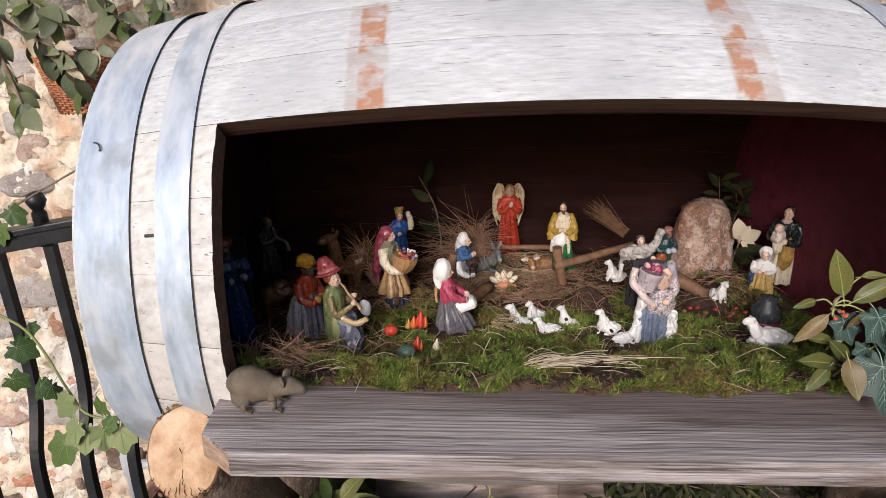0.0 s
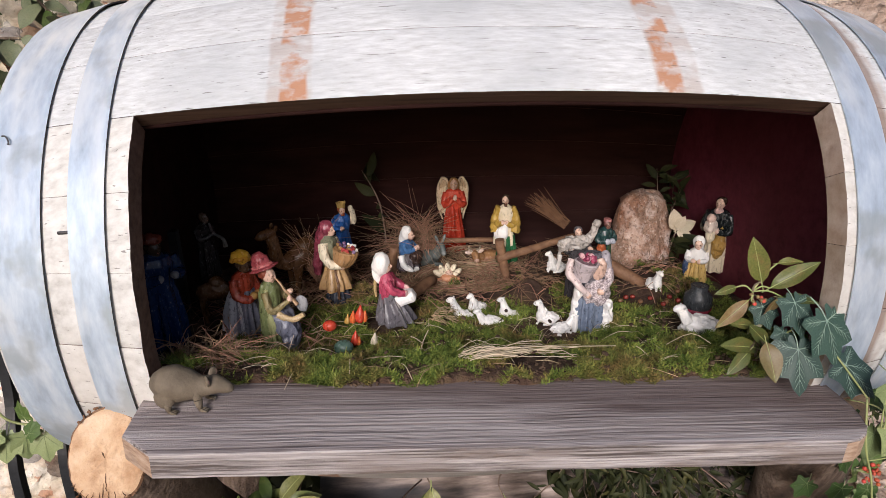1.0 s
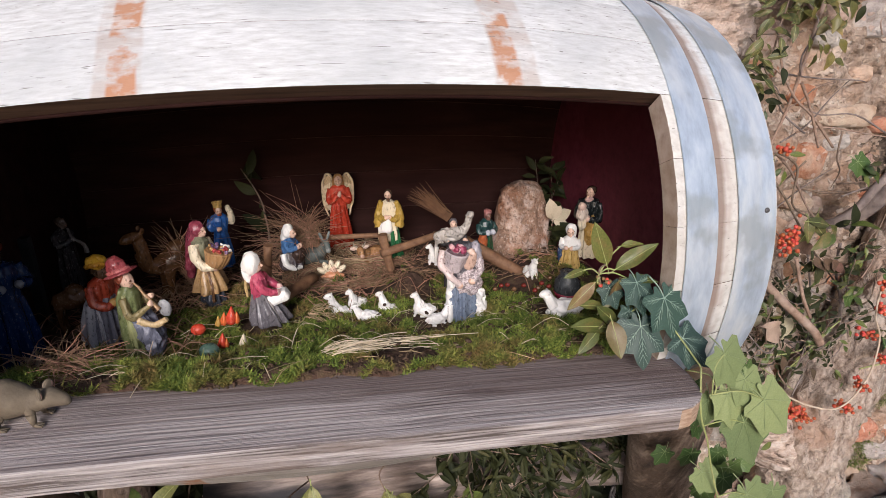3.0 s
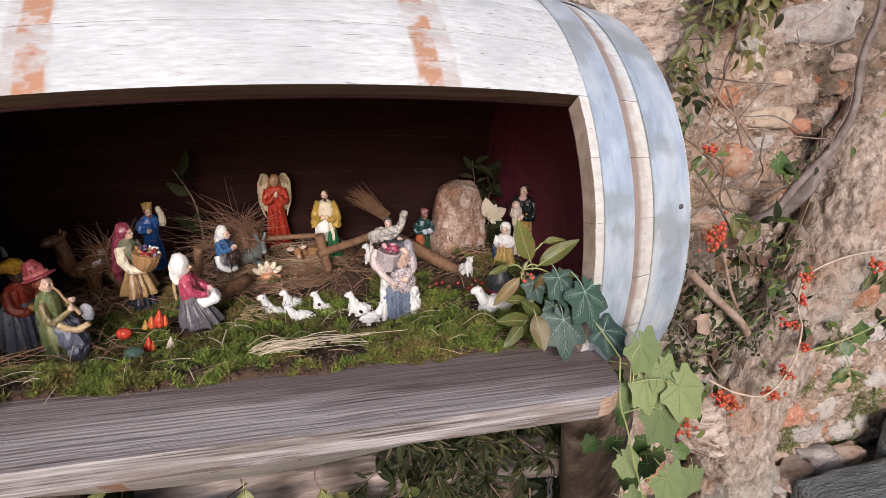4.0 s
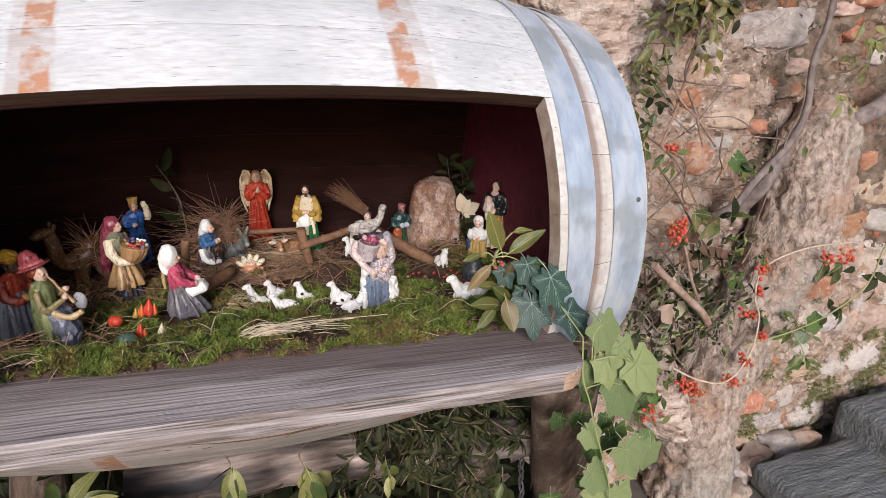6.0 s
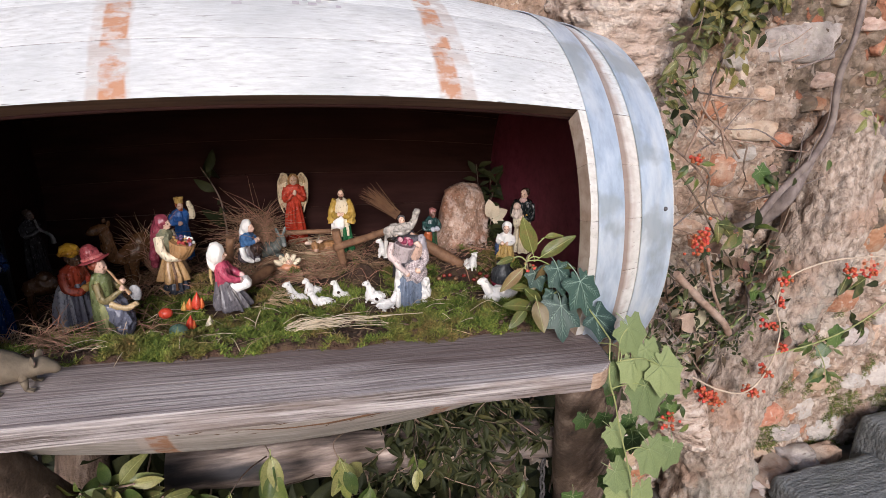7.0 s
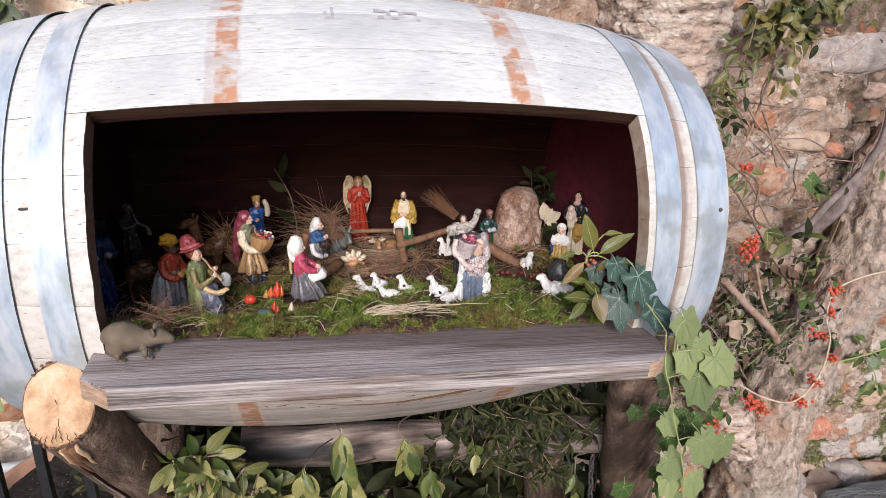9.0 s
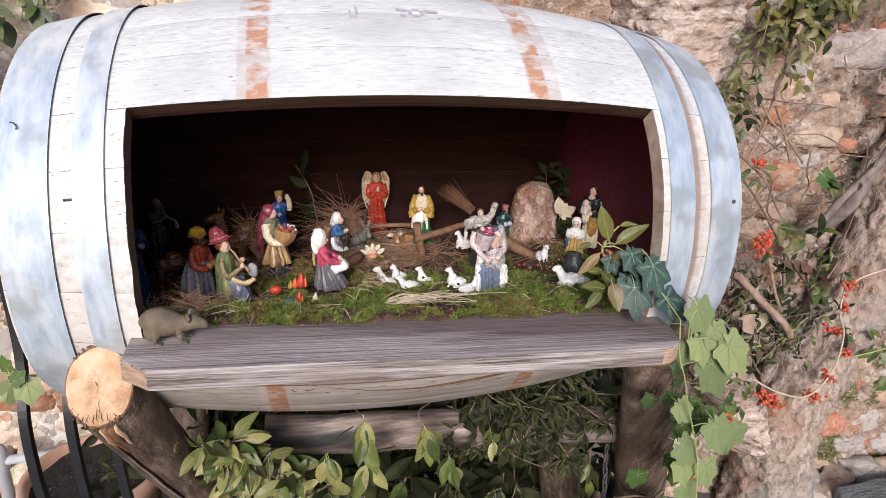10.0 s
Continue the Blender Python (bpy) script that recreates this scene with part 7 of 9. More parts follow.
for _ in range(1300):
    x, v = rc.uniform(-0.36, 0.37), 0.09 * rc.random() ** 1.3
    y = bed_y(x, v)
    s.ball((x, y, bed(x, y) - 0.003 * (v < 0.02) + rc.uniform(-0.001, 0.003)), (rc.uniform(0.001, 0.0045), rc.uniform(0.001, 0.0025), rc.uniform(0.0006, 0.0018)), (SOIL, DEAD_LEAF, SOIL, DEAD_LEAF)[rc.randrange(4)], pose(0, 0, 0, rc.uniform(-40, 40), rc.uniform(-40, 40), rc.uniform(0, 180)), 5, 4)
solo("litter", s, "crumbs of bark and dead leaf on the moss", "litter", kind="stuff")


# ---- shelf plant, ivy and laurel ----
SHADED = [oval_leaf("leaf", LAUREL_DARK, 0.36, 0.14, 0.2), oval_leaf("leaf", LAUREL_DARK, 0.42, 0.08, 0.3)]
OVALS = [oval_leaf("leaf", LAUREL, 0.36, 0.14, 0.15), oval_leaf("leaf", LAUREL, 0.42, 0.08, 0.3), oval_leaf("leaf", OLIVE, 0.38, 0.12, 0.2)]
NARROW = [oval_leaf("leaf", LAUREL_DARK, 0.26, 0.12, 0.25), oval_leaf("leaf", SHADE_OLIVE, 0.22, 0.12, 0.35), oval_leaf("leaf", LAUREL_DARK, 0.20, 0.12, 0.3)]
OLIVES = [oval_leaf("leaf", OLIVE, 0.34, 0.12, 0.12, 0.03, STEM), oval_leaf("leaf", OLIVE, 0.40, 0.10, 0.3, 0.03, STEM)]
BROWNS = [oval_leaf("leaf", DEAD_LEAF, 0.46, 0.16, 0.25)]
PALES = [oval_leaf("leaf", LAUREL_PALE, 0.38, 0.12, 0.2, 0.03, STEM), oval_leaf("leaf", LAUREL_PALE, 0.44, 0.10, 0.3, 0.03, STEM)]
DRY = [oval_leaf("leaf", DRYLEAF, 0.42, 0.16, 0.25)]
CLIMB = [oval_leaf("leaf", CLIMB_LEAF, 0.58, 0.10, 0.20), oval_leaf("leaf", CLIMB_LEAF, 0.66, 0.14, 0.30)]
HANG = [oval_leaf("leaf", HANG_LEAF, 0.52, 0.10, 0.20), oval_leaf("leaf", HANG_LEAF, 0.60, 0.14, 0.30), oval_leaf("leaf", HANG_LEAF, 0.44, 0.12, 0.25)]
IVY_D = [ivy_leaf("leaf", IVY_DARK, IVY_VEIN, 0.5, 1.3, 0.80), ivy_leaf("leaf", IVY_DARK, IVY_VEIN, 0.6, 1.2, 0.84)]
IVY_P = [ivy_leaf("leaf", IVY_PALE, IVY_PALE_VEIN, 0.15, 1.6, 0.94, False), ivy_leaf("leaf", IVY_PALE, IVY_PALE_VEIN, 0.45, 1.4, 0.88, False)]
IVY_M = [ivy_leaf("leaf", IVY_MID, IVY_PALE_VEIN, 0.3, 1.5, 0.90, False), ivy_leaf("leaf", IVY_MID, IVY_PALE_VEIN, 0.5, 1.3, 0.84, False)]

SPRIG = [oval_leaf("leaf", SPRIG_GREEN, 0.38, 0.10, 0.10, 0.02, STEM), oval_leaf("leaf", SPRIG_GREEN, 0.34, 0.14, 0.22, 0.03, STEM), oval_leaf("leaf", SPRIG_BROWN, 0.52, 0.10, 0.15, 0.03, STEM), oval_leaf("leaf", SPRIG_BROWN, 0.34, 0.12, 0.2, 0.03, STEM)]
sprig = thing("laurel_sprig", "cut sprig with olive-green and browning leaves on the plank's end", "sprig")
node = Vector((0.261, -0.290, 1.019))


def laid_leaf(mesh, base, tip, owner, face=(-0.1, -1, 0.55), longer=1.0):
    """A leaf from its base to its tip."""
    base, tip = Vector(base), Vector(tip)
    part("leaf", mesh, owner, "", leaf_pose(base, tip - base, face, (tip - base).length * longer))


s = Shape()
s.tube(curve_points([(0.292, -0.270, 0.930), (0.280, -0.285, 0.965), node, (0.268, -0.29, 1.03)], 5), taper(16, 0.0016, 0.0009), TWIG, 6)
for tip in ((0.269, -0.29, 1.029), (0.285, -0.285, 1.047), (0.279, -0.29, 1.022), (0.295, -0.29, 1.011), (0.255, -0.30, 1.013), (0.243, -0.29, 1.025)):
    s.tube(curve_points([node, node.lerp(Vector(tip), 0.5) + Vector((0, 0, 0.004)), tip], 4), 0.0009, STEM, 5)
for tip in ((0.272, -0.30, 0.958), (0.257, -0.31, 0.963), (0.265, -0.32, 0.973), (0.272, -0.29, 0.978)):
    s.tube(curve_points([(0.281, -0.284, 0.962), (0.276, -0.29, 0.966), tip], 4), 0.0009, TWIG, 5)
part("stem", s, sprig, "thin brown stem")
for base, tip, k, fc in (((0.269, -0.29, 1.029), (0.247, -0.30, 1.079), 0, (-0.3, -1, 0.1)), ((0.285, -0.285, 1.047), (0.310, -0.29, 1.053), 1, (0, -0.6, 0.9)), ((0.279, -0.29, 1.022), (0.320, -0.30, 1.055), 1, (-0.3, -0.8, 0.7)),
                         ((0.292, -0.29, 1.011), (0.320, -0.31, 1.015), 0, (0, -0.6, 0.9)), ((0.255, -0.296, 1.013), (0.224, -0.300, 0.984), 3, (-0.4, -1, 0.4)), ((0.243, -0.29, 1.025), (0.219, -0.30, 1.024), 1, (0, -0.8, 0.6)),
                         ((0.272, -0.30, 0.958), (0.227, -0.32, 0.979), 1, (0, -0.7, 0.8)), ((0.257, -0.31, 0.963), (0.229, -0.325, 0.945), 0, (-0.3, -1, 0.5)), ((0.265, -0.32, 0.978), (0.268, -0.345, 0.946), 2, (-0.2, -1, 0.3)),
                         ((0.272, -0.29, 0.978), (0.240, -0.30, 0.992), 1, (-0.1, -0.7, 0.9)), ((0.282, -0.30, 0.962), (0.254, -0.31, 0.990), 0, (-0.2, -0.9, 0.5)), ((0.277, -0.29, 0.990), (0.278, -0.31, 1.016), 2, (0.2, -1, 0.2)),
                         ((0.262, -0.30, 0.955), (0.240, -0.315, 0.958), 1, (0, -0.6, 0.9)), ((0.285, -0.285, 1.000), (0.262, -0.30, 0.976), 1, (-0.2, -1, 0.4))):
    laid_leaf(SPRIG[k], base, tip, sprig, fc)
for k in range(9):
    s = Shape()
    s.ball((0, 0, 0), 0.0021, BERRY if k % 2 else SPRIG_BROWN, seg=8, rings=6)
    part("berry", s, sprig, "orange-brown bud", pose(0.263 + rng.uniform(-0.008, 0.008), -0.298 + rng.uniform(-0.005, 0.004), 1.014 + rng.uniform(-0.006, 0.006)))

ivy = thing("ivy_sprig", "sprig of dark green pale-veined ivy leaves on the plank", "ivy")
s = Shape()
s.tube(curve_points([(0.290, -0.275, 0.930), (0.300, -0.30, 0.975), (0.315, -0.315, 0.990), (0.335, -0.335, 0.962), (0.350, -0.362, 0.935)], 6), 0.0010, STEM, 6)
part("stem", s, ivy)
for base, tip, k, fc, big in (((0.297, -0.325, 0.970), (0.294, -0.350, 0.928), 0, (-0.15, -1, 0.6), 0.95), ((0.298, -0.305, 1.012), (0.302, -0.325, 0.982), 1, (0.1, -1, 0.6), 1.0), ((0.320, -0.325, 1.001), (0.336, -0.345, 0.950), 0, (0.15, -1, 0.7), 0.88),
                              ((0.341, -0.337, 0.957), (0.368, -0.357, 0.930), 1, (0.3, -1, 0.6), 1.0), ((0.272, -0.295, 1.004), (0.283, -0.305, 0.976), 1, (-0.1, -1, 0.5), 0.85), ((0.316, -0.30, 0.962), (0.318, -0.32, 0.940), 1, (0, -1, 0.5), 0.8),
                              ((0.296, -0.30, 0.976), (0.282, -0.315, 0.958), 1, (-0.2, -1, 0.5), 0.7)):
    laid_leaf(IVY_D[k], base, tip, ivy, fc, big)

trail = thing("ivy_trail", "pale green ivy hanging from the plank's end", "ivy")
s = Shape()
s.tube(curve_points([(0.350, -0.362, 0.935), (0.341, -0.385, 0.895), (0.352, -0.388, 0.862), (0.368, -0.385, 0.815), (0.392, -0.38, 0.755), (0.412, -0.375, 0.697), (0.43, -0.37, 0.60)], 6), 0.0011, STEM, 6)
s.tube(curve_points([(0.345, -0.345, 0.922), (0.352, -0.372, 0.932), (0.354, -0.383, 0.927), (0.352, -0.386, 0.917)], 5), 0.0008, STEM, 5)
s.tube(curve_points([(0.350, -0.385, 0.917), (0.380, -0.39, 0.920), (0.411, -0.388, 0.904)], 5), 0.0009, STEM, 5)
s.tube(curve_points([(0.350, -0.385, 0.917), (0.352, -0.38, 0.945), (0.364, -0.375, 0.957)], 5), 0.0008, STEM, 5)
s.tube(curve_points([(0.346, -0.386, 0.880), (0.372, -0.39, 0.886), (0.394, -0.386, 0.876)], 5), 0.0008, STEM, 5)
s.tube(curve_points([(0.385, -0.38, 0.772), (0.405, -0.38, 0.775), (0.429, -0.375, 0.762)], 5), 0.0008, STEM, 5)
part("stem", s, trail, "thin green twisting stem")
for base, tip, k, big in (((0.364, -0.375, 0.957), (0.385, -0.385, 0.918), 1, 1.1), ((0.411, -0.388, 0.904), (0.445, -0.402, 0.863), 0, 1.05), ((0.371, -0.382, 0.912), (0.376, -0.397, 0.876), 1, 1.1), ((0.394, -0.386, 0.878), (0.414, -0.402, 0.820), 1, 1.0),
                          ((0.429, -0.375, 0.764), (0.445, -0.39, 0.719), 1, 1.1), ((0.368, -0.37, 0.802), (0.388, -0.38, 0.773), 0, 1.0), ((0.383, -0.37, 0.731), (0.415, -0.38, 0.699), 0, 1.0), ((0.48, -0.36, 0.744), (0.469, -0.37, 0.703), 1, 1.0),
                          ((0.392, -0.378, 0.925), (0.405, -0.392, 0.886), 0, 1.0), ((0.358, -0.372, 0.900), (0.350, -0.385, 0.862), 1, 0.9), ((0.40, -0.36, 0.69), (0.41, -0.37, 0.645), 0, 1.0), ((0.44, -0.36, 0.68), (0.45, -0.37, 0.635), 1, 1.0), ((0.42, -0.35, 0.63), (0.43, -0.36, 0.585), 0, 1.0)):
    laid_leaf(IVY_P[k], base, tip, trail, (0.1, -1, 0.5), big * 0.9)
r6 = random.Random(6)
for k in range(26):
    part("leaf", IVY_M[k % 2], trail, "", leaf_pose((0.425 + r6.uniform(-0.05, 0.06), -0.31 + r6.uniform(-0.03, 0.04), 0.58 + 0.33 * r6.random()),
                                                  (r6.uniform(-0.7, 0.7), r6.uniform(-0.3, 0.1), -1), (r6.uniform(-0.4, 0.4), -1, 0.5), r6.uniform(0.022, 0.036)))

# ivy shoot before the fence
shoot = thing("ivy_shoot", "thin ivy shoot with green leaves before the iron fence", "ivy")
line = curve_points([(-0.70, -0.19, 1.02), (-0.626, -0.2, 0.986), (-0.595, -0.2, 0.955), (-0.572, -0.2, 0.886), (-0.553, -0.2, 0.849), (-0.494, -0.2, 0.840), (-0.455, -0.21, 0.848)], 6)
s = Shape()
s.tube(line, 0.0015, STEM, 6)
part("stem", s, shoot)
s = Shape()
s.tube(curve_points([(-0.80, 0.0, 1.01), (-0.746, -0.02, 1.039), (-0.691, -0.03, 1.071), (-0.60, 0.0, 1.12)], 6), 0.0014, TWIG, 5)
part("twig", s, shoot, "thin brown twig")
for x, z, size, dx, dz, k, mt in ((-0.623, 0.941, 0.032, 0.9, -0.5, 0, 1), (-0.618, 0.914, 0.026, 0.6, -0.2, 1, 1), (-0.587, 0.905, 0.026, -0.2, -0.9, 1, 1), (-0.592, 0.890, 0.030, -0.8, -0.5, 0, 1), (-0.576, 0.868, 0.034, -0.4, -1, 1, 0),
                                  (-0.561, 0.846, 0.036, -0.3, -0.9, 1, 0), (-0.552, 0.838, 0.036, 0.1, -1, 0, 0), (-0.533, 0.836, 0.036, 0.2, -1, 0, 0), (-0.512, 0.838, 0.038, 0.3, -1, 1, 0), (-0.590, 0.812, 0.044, -0.3, -1, 0, 1),
                                  (-0.487, 0.852, 0.030, 0.9, 0.3, 1, 1), (-0.470, 0.846, 0.028, 0.8, -0.6, 1, 1), (-0.572, 0.880, 0.024, 0.7, 0.3, 1, 0), (-0.540, 0.852, 0.026, 0.2, 0.9, 1, 1), (-0.525, 0.845, 0.024, 0.6, 0.6, 0, 1),
                                  (-0.605, 0.962, 0.022, 0.8, 0.2, 0, 1), (-0.64, 0.985, 0.034, -0.4, -0.9, 0, 1), (-0.70, 1.062, 0.030, 0.3, -0.9, 0, 1), (-0.735, 1.035, 0.034, 0.2, -1, 1, 1)):
    part("leaf", (IVY_M if mt else IVY_P)[k], shoot, "", leaf_pose((x, -0.205 + (0.18 if z > 1.02 else 0) + r6.uniform(-0.015, 0.015), z), (dx + r6.uniform(-0.5, 0.5), r6.uniform(-0.5, 0.2), dz), (r6.uniform(-0.6, 0.7), -1, r6.uniform(0.0, 1.1)), size * 0.86))


def shrub(name, label, stems, leaves, meshes, spread, size, seed, material=TWIG, droop=-0.2, along=(0.15, 1.0), face=(0, -0.8, 0.7), rad=0.0035):
    """Woody stems, each with leaves set round it."""
    r = random.Random(seed)
    ob = thing(name, label, "shrub")
    for st in stems:
        line = curve_points(st, 6)
        s = Shape()
        s.tube(line, taper(len(line), rad, rad * 0.4), material, 6, True, 0.1, 40)
        part("branch", s, ob)
        for k in range(leaves):
            t = along[0] + (along[1] - along[0]) * (k + r.random()) / leaves
            i = min(len(line) - 2, int(t * (len(line) - 1)))
            d = (line[i + 1] - line[i]).normalized()
            out = Vector((r.uniform(-1, 1), r.uniform(-1, 0.5), r.uniform(-0.8, 0.8)))
            tip = d * r.uniform(0.2, 0.8) + out * spread + Vector((0, 0, droop))
            fc = Vector(face) + Vector((r.uniform(-0.6, 0.6), 0, r.uniform(-0.4, 0.4)))
            part("leaf", meshes[r.randrange(len(meshes))], ob, "", leaf_pose(line[i] + out * 0.004, tip, fc, size * r.uniform(0.65, 1.15)))
    return ob


rl = random.Random(9)
stems = []
for k in range(16):
    x = -0.02 + 0.032 * k + rl.uniform(-0.03, 0.03)
    y = rl.uniform(-0.16, -0.02)
    stems.append([(x * 0.7, 0.14, -0.1), (x * 0.9, 0.04, 0.2), (x, y, 0.40 + rl.uniform(-0.03, 0.05)), (x + rl.uniform(-0.06, 0.06), y - 0.06, 0.50 + rl.uniform(-0.08, 0.05))])
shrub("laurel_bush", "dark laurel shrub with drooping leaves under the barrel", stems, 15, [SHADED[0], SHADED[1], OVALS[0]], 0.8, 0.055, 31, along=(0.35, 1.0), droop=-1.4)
stems = []
for k in range(15):
    x = -0.29 + 0.0095 * k + rl.uniform(-0.02, 0.02)
    up = 0.05 - 0.0075 * k
    stems.append([(x, 0.1, 0.1), (x, -0.05, 0.40), (x + rl.uniform(-0.04, 0.04), -0.15, 0.61 + up + rl.uniform(-0.05, 0.03)), (x + rl.uniform(-0.05, 0.05), -0.20, 0.675 + up + rl.uniform(-0.08, 0.02))])
shrub("laurel_bush", "laurel shrub with pale yellow-green leaves beside the log leg", stems, 15, [PALES[0], PALES[1], PALES[0], OVALS[1], OLIVES[1], OVALS[0], SHADED[0]], 1.1, 0.046, 33, along=(0.45, 1.0), droop=-0.5)
TWIGS = (([(-0.10, -0.02, 0.62), (-0.085, -0.12, 0.69), (-0.068, -0.19, 0.712), (-0.062, -0.205, 0.685)], 9, 0.058), ([(0.10, -0.02, 0.64), (0.06, -0.13, 0.69), (0.024, -0.19, 0.712), (0.030, -0.205, 0.690), (0.045, -0.20, 0.665)], 10, 0.056),
         ([(-0.06, -0.02, 0.58), (-0.10, -0.13, 0.64), (-0.123, -0.19, 0.655), (-0.130, -0.20, 0.640)], 6, 0.052), ([(0.20, -0.03, 0.62), (0.16, -0.14, 0.645), (0.150, -0.18, 0.66), (0.155, -0.19, 0.63)], 5, 0.040),
         ([(0.02, -0.02, 0.52), (-0.02, -0.13, 0.60), (-0.055, -0.18, 0.635), (-0.062, -0.19, 0.60)], 8, 0.054), ([(0.12, -0.02, 0.50), (0.10, -0.12, 0.58), (0.078, -0.18, 0.615), (0.085, -0.19, 0.58)], 9, 0.056))
for seed, (stem, count, big) in enumerate(TWIGS):
    shrub("laurel_twig", "thin twig of drooping olive-green leaves hanging before the crossbeam", [stem], count, [PALES[0], OVALS[0], PALES[1], OVALS[1]], 0.8, big, 60 + seed, along=(0.72, 1.0), droop=-1.2, rad=0.0016)
stems = []
for k in range(26):
    x = 0.17 + 0.009 * k + rl.uniform(-0.02, 0.02)
    top = rl.uniform(0.60, 0.69)
    stems.append([(x, 0.2, 0.3), (x, 0.10, 0.55), (x + rl.uniform(-0.05, 0.05), -0.04, top), (x + rl.uniform(-0.10, 0.10), -0.10 + rl.uniform(-0.05, 0.03), top - rl.uniform(-0.03, 0.07)), (x + rl.uniform(-0.14, 0.14), -0.13 + rl.uniform(-0.04, 0.03), top - rl.uniform(0.02, 0.14))])
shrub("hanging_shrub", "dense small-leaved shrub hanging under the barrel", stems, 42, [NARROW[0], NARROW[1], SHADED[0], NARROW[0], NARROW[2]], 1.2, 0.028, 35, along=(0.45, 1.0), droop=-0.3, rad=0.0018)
stems = [[(-0.46 + 0.055 * k, 0.34 - 0.1 * (k % 3), GROUND), (-0.46 + 0.055 * k + rl.uniform(-0.05, 0.05), 0.28 - 0.1 * (k % 3), 0.2), (-0.46 + 0.055 * k + rl.uniform(-0.1, 0.1), 0.2 - 0.08 * (k % 3), 0.62)] for k in range(20)]
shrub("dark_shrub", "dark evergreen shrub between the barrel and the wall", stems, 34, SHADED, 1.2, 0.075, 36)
# leaf mass added as a dark backdrop for the shade behind the trestle
thicket = thing("dark_thicket", "dense shade-dark leaf backdrop behind the trestle", "shrub", kind="stuff")
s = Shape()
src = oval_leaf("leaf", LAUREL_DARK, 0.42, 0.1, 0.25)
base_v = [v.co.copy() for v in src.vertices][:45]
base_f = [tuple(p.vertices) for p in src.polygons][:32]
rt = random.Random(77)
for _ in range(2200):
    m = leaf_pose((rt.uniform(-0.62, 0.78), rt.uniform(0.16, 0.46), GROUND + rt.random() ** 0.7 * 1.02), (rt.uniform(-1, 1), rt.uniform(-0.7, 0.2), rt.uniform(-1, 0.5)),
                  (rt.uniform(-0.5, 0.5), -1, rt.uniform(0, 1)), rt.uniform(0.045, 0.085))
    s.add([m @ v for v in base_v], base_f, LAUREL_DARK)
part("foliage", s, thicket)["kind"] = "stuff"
# foliage inside the barrel at the back, its leaves darkened for the deep shade
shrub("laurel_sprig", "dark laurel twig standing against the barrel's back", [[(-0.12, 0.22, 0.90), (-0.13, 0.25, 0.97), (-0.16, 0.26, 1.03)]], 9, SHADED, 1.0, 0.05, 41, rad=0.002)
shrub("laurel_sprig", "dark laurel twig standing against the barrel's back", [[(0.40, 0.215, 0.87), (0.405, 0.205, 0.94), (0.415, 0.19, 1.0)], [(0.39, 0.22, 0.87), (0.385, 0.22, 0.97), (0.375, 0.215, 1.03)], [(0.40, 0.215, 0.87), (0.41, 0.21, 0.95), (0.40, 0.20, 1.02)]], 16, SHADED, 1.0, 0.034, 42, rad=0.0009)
dry = thing("dry_leaf_sprig", "few broad pale dry leaves beside the rock", "sprig")
BROAD_DRY = oval_leaf("leaf", DRYLEAF, 0.66, 0.10, 0.25, 0.05)
s = Shape()
s.tube(curve_points([(0.372, 0.130, 0.880), (0.375, 0.120, 0.925), (0.376, 0.114, 0.948)], 4), 0.0011, TWIG, 5)
part("stem", s, dry)
for base, tip in (((0.375, 0.114, 0.944), (0.366, 0.106, 0.990)), ((0.376, 0.113, 0.946), (0.410, 0.100, 0.966)), ((0.376, 0.113, 0.942), (0.404, 0.098, 0.938)), ((0.374, 0.112, 0.946), (0.386, 0.100, 0.976))):
    laid_leaf(BROAD_DRY, base, tip, dry, (-0.1, -1, 0.35), 0.8)
for k in range(14):
    laid_leaf(SHADED[k % 2], (0.375, 0.118, 0.905 + 0.002 * k), (0.375 + rl.uniform(-0.008, 0.032), 0.09 + rl.uniform(-0.01, 0.02), 0.905 + 0.002 * k + rl.uniform(-0.02, 0.02)), dry, (rl.uniform(-0.5, 0.5), -1, 0.6))

# ---- old ivy trunk on the wall ----
trunk = thing("old_trunk", "thick forked old vine trunk with flaky bark against the wall", "trunk")


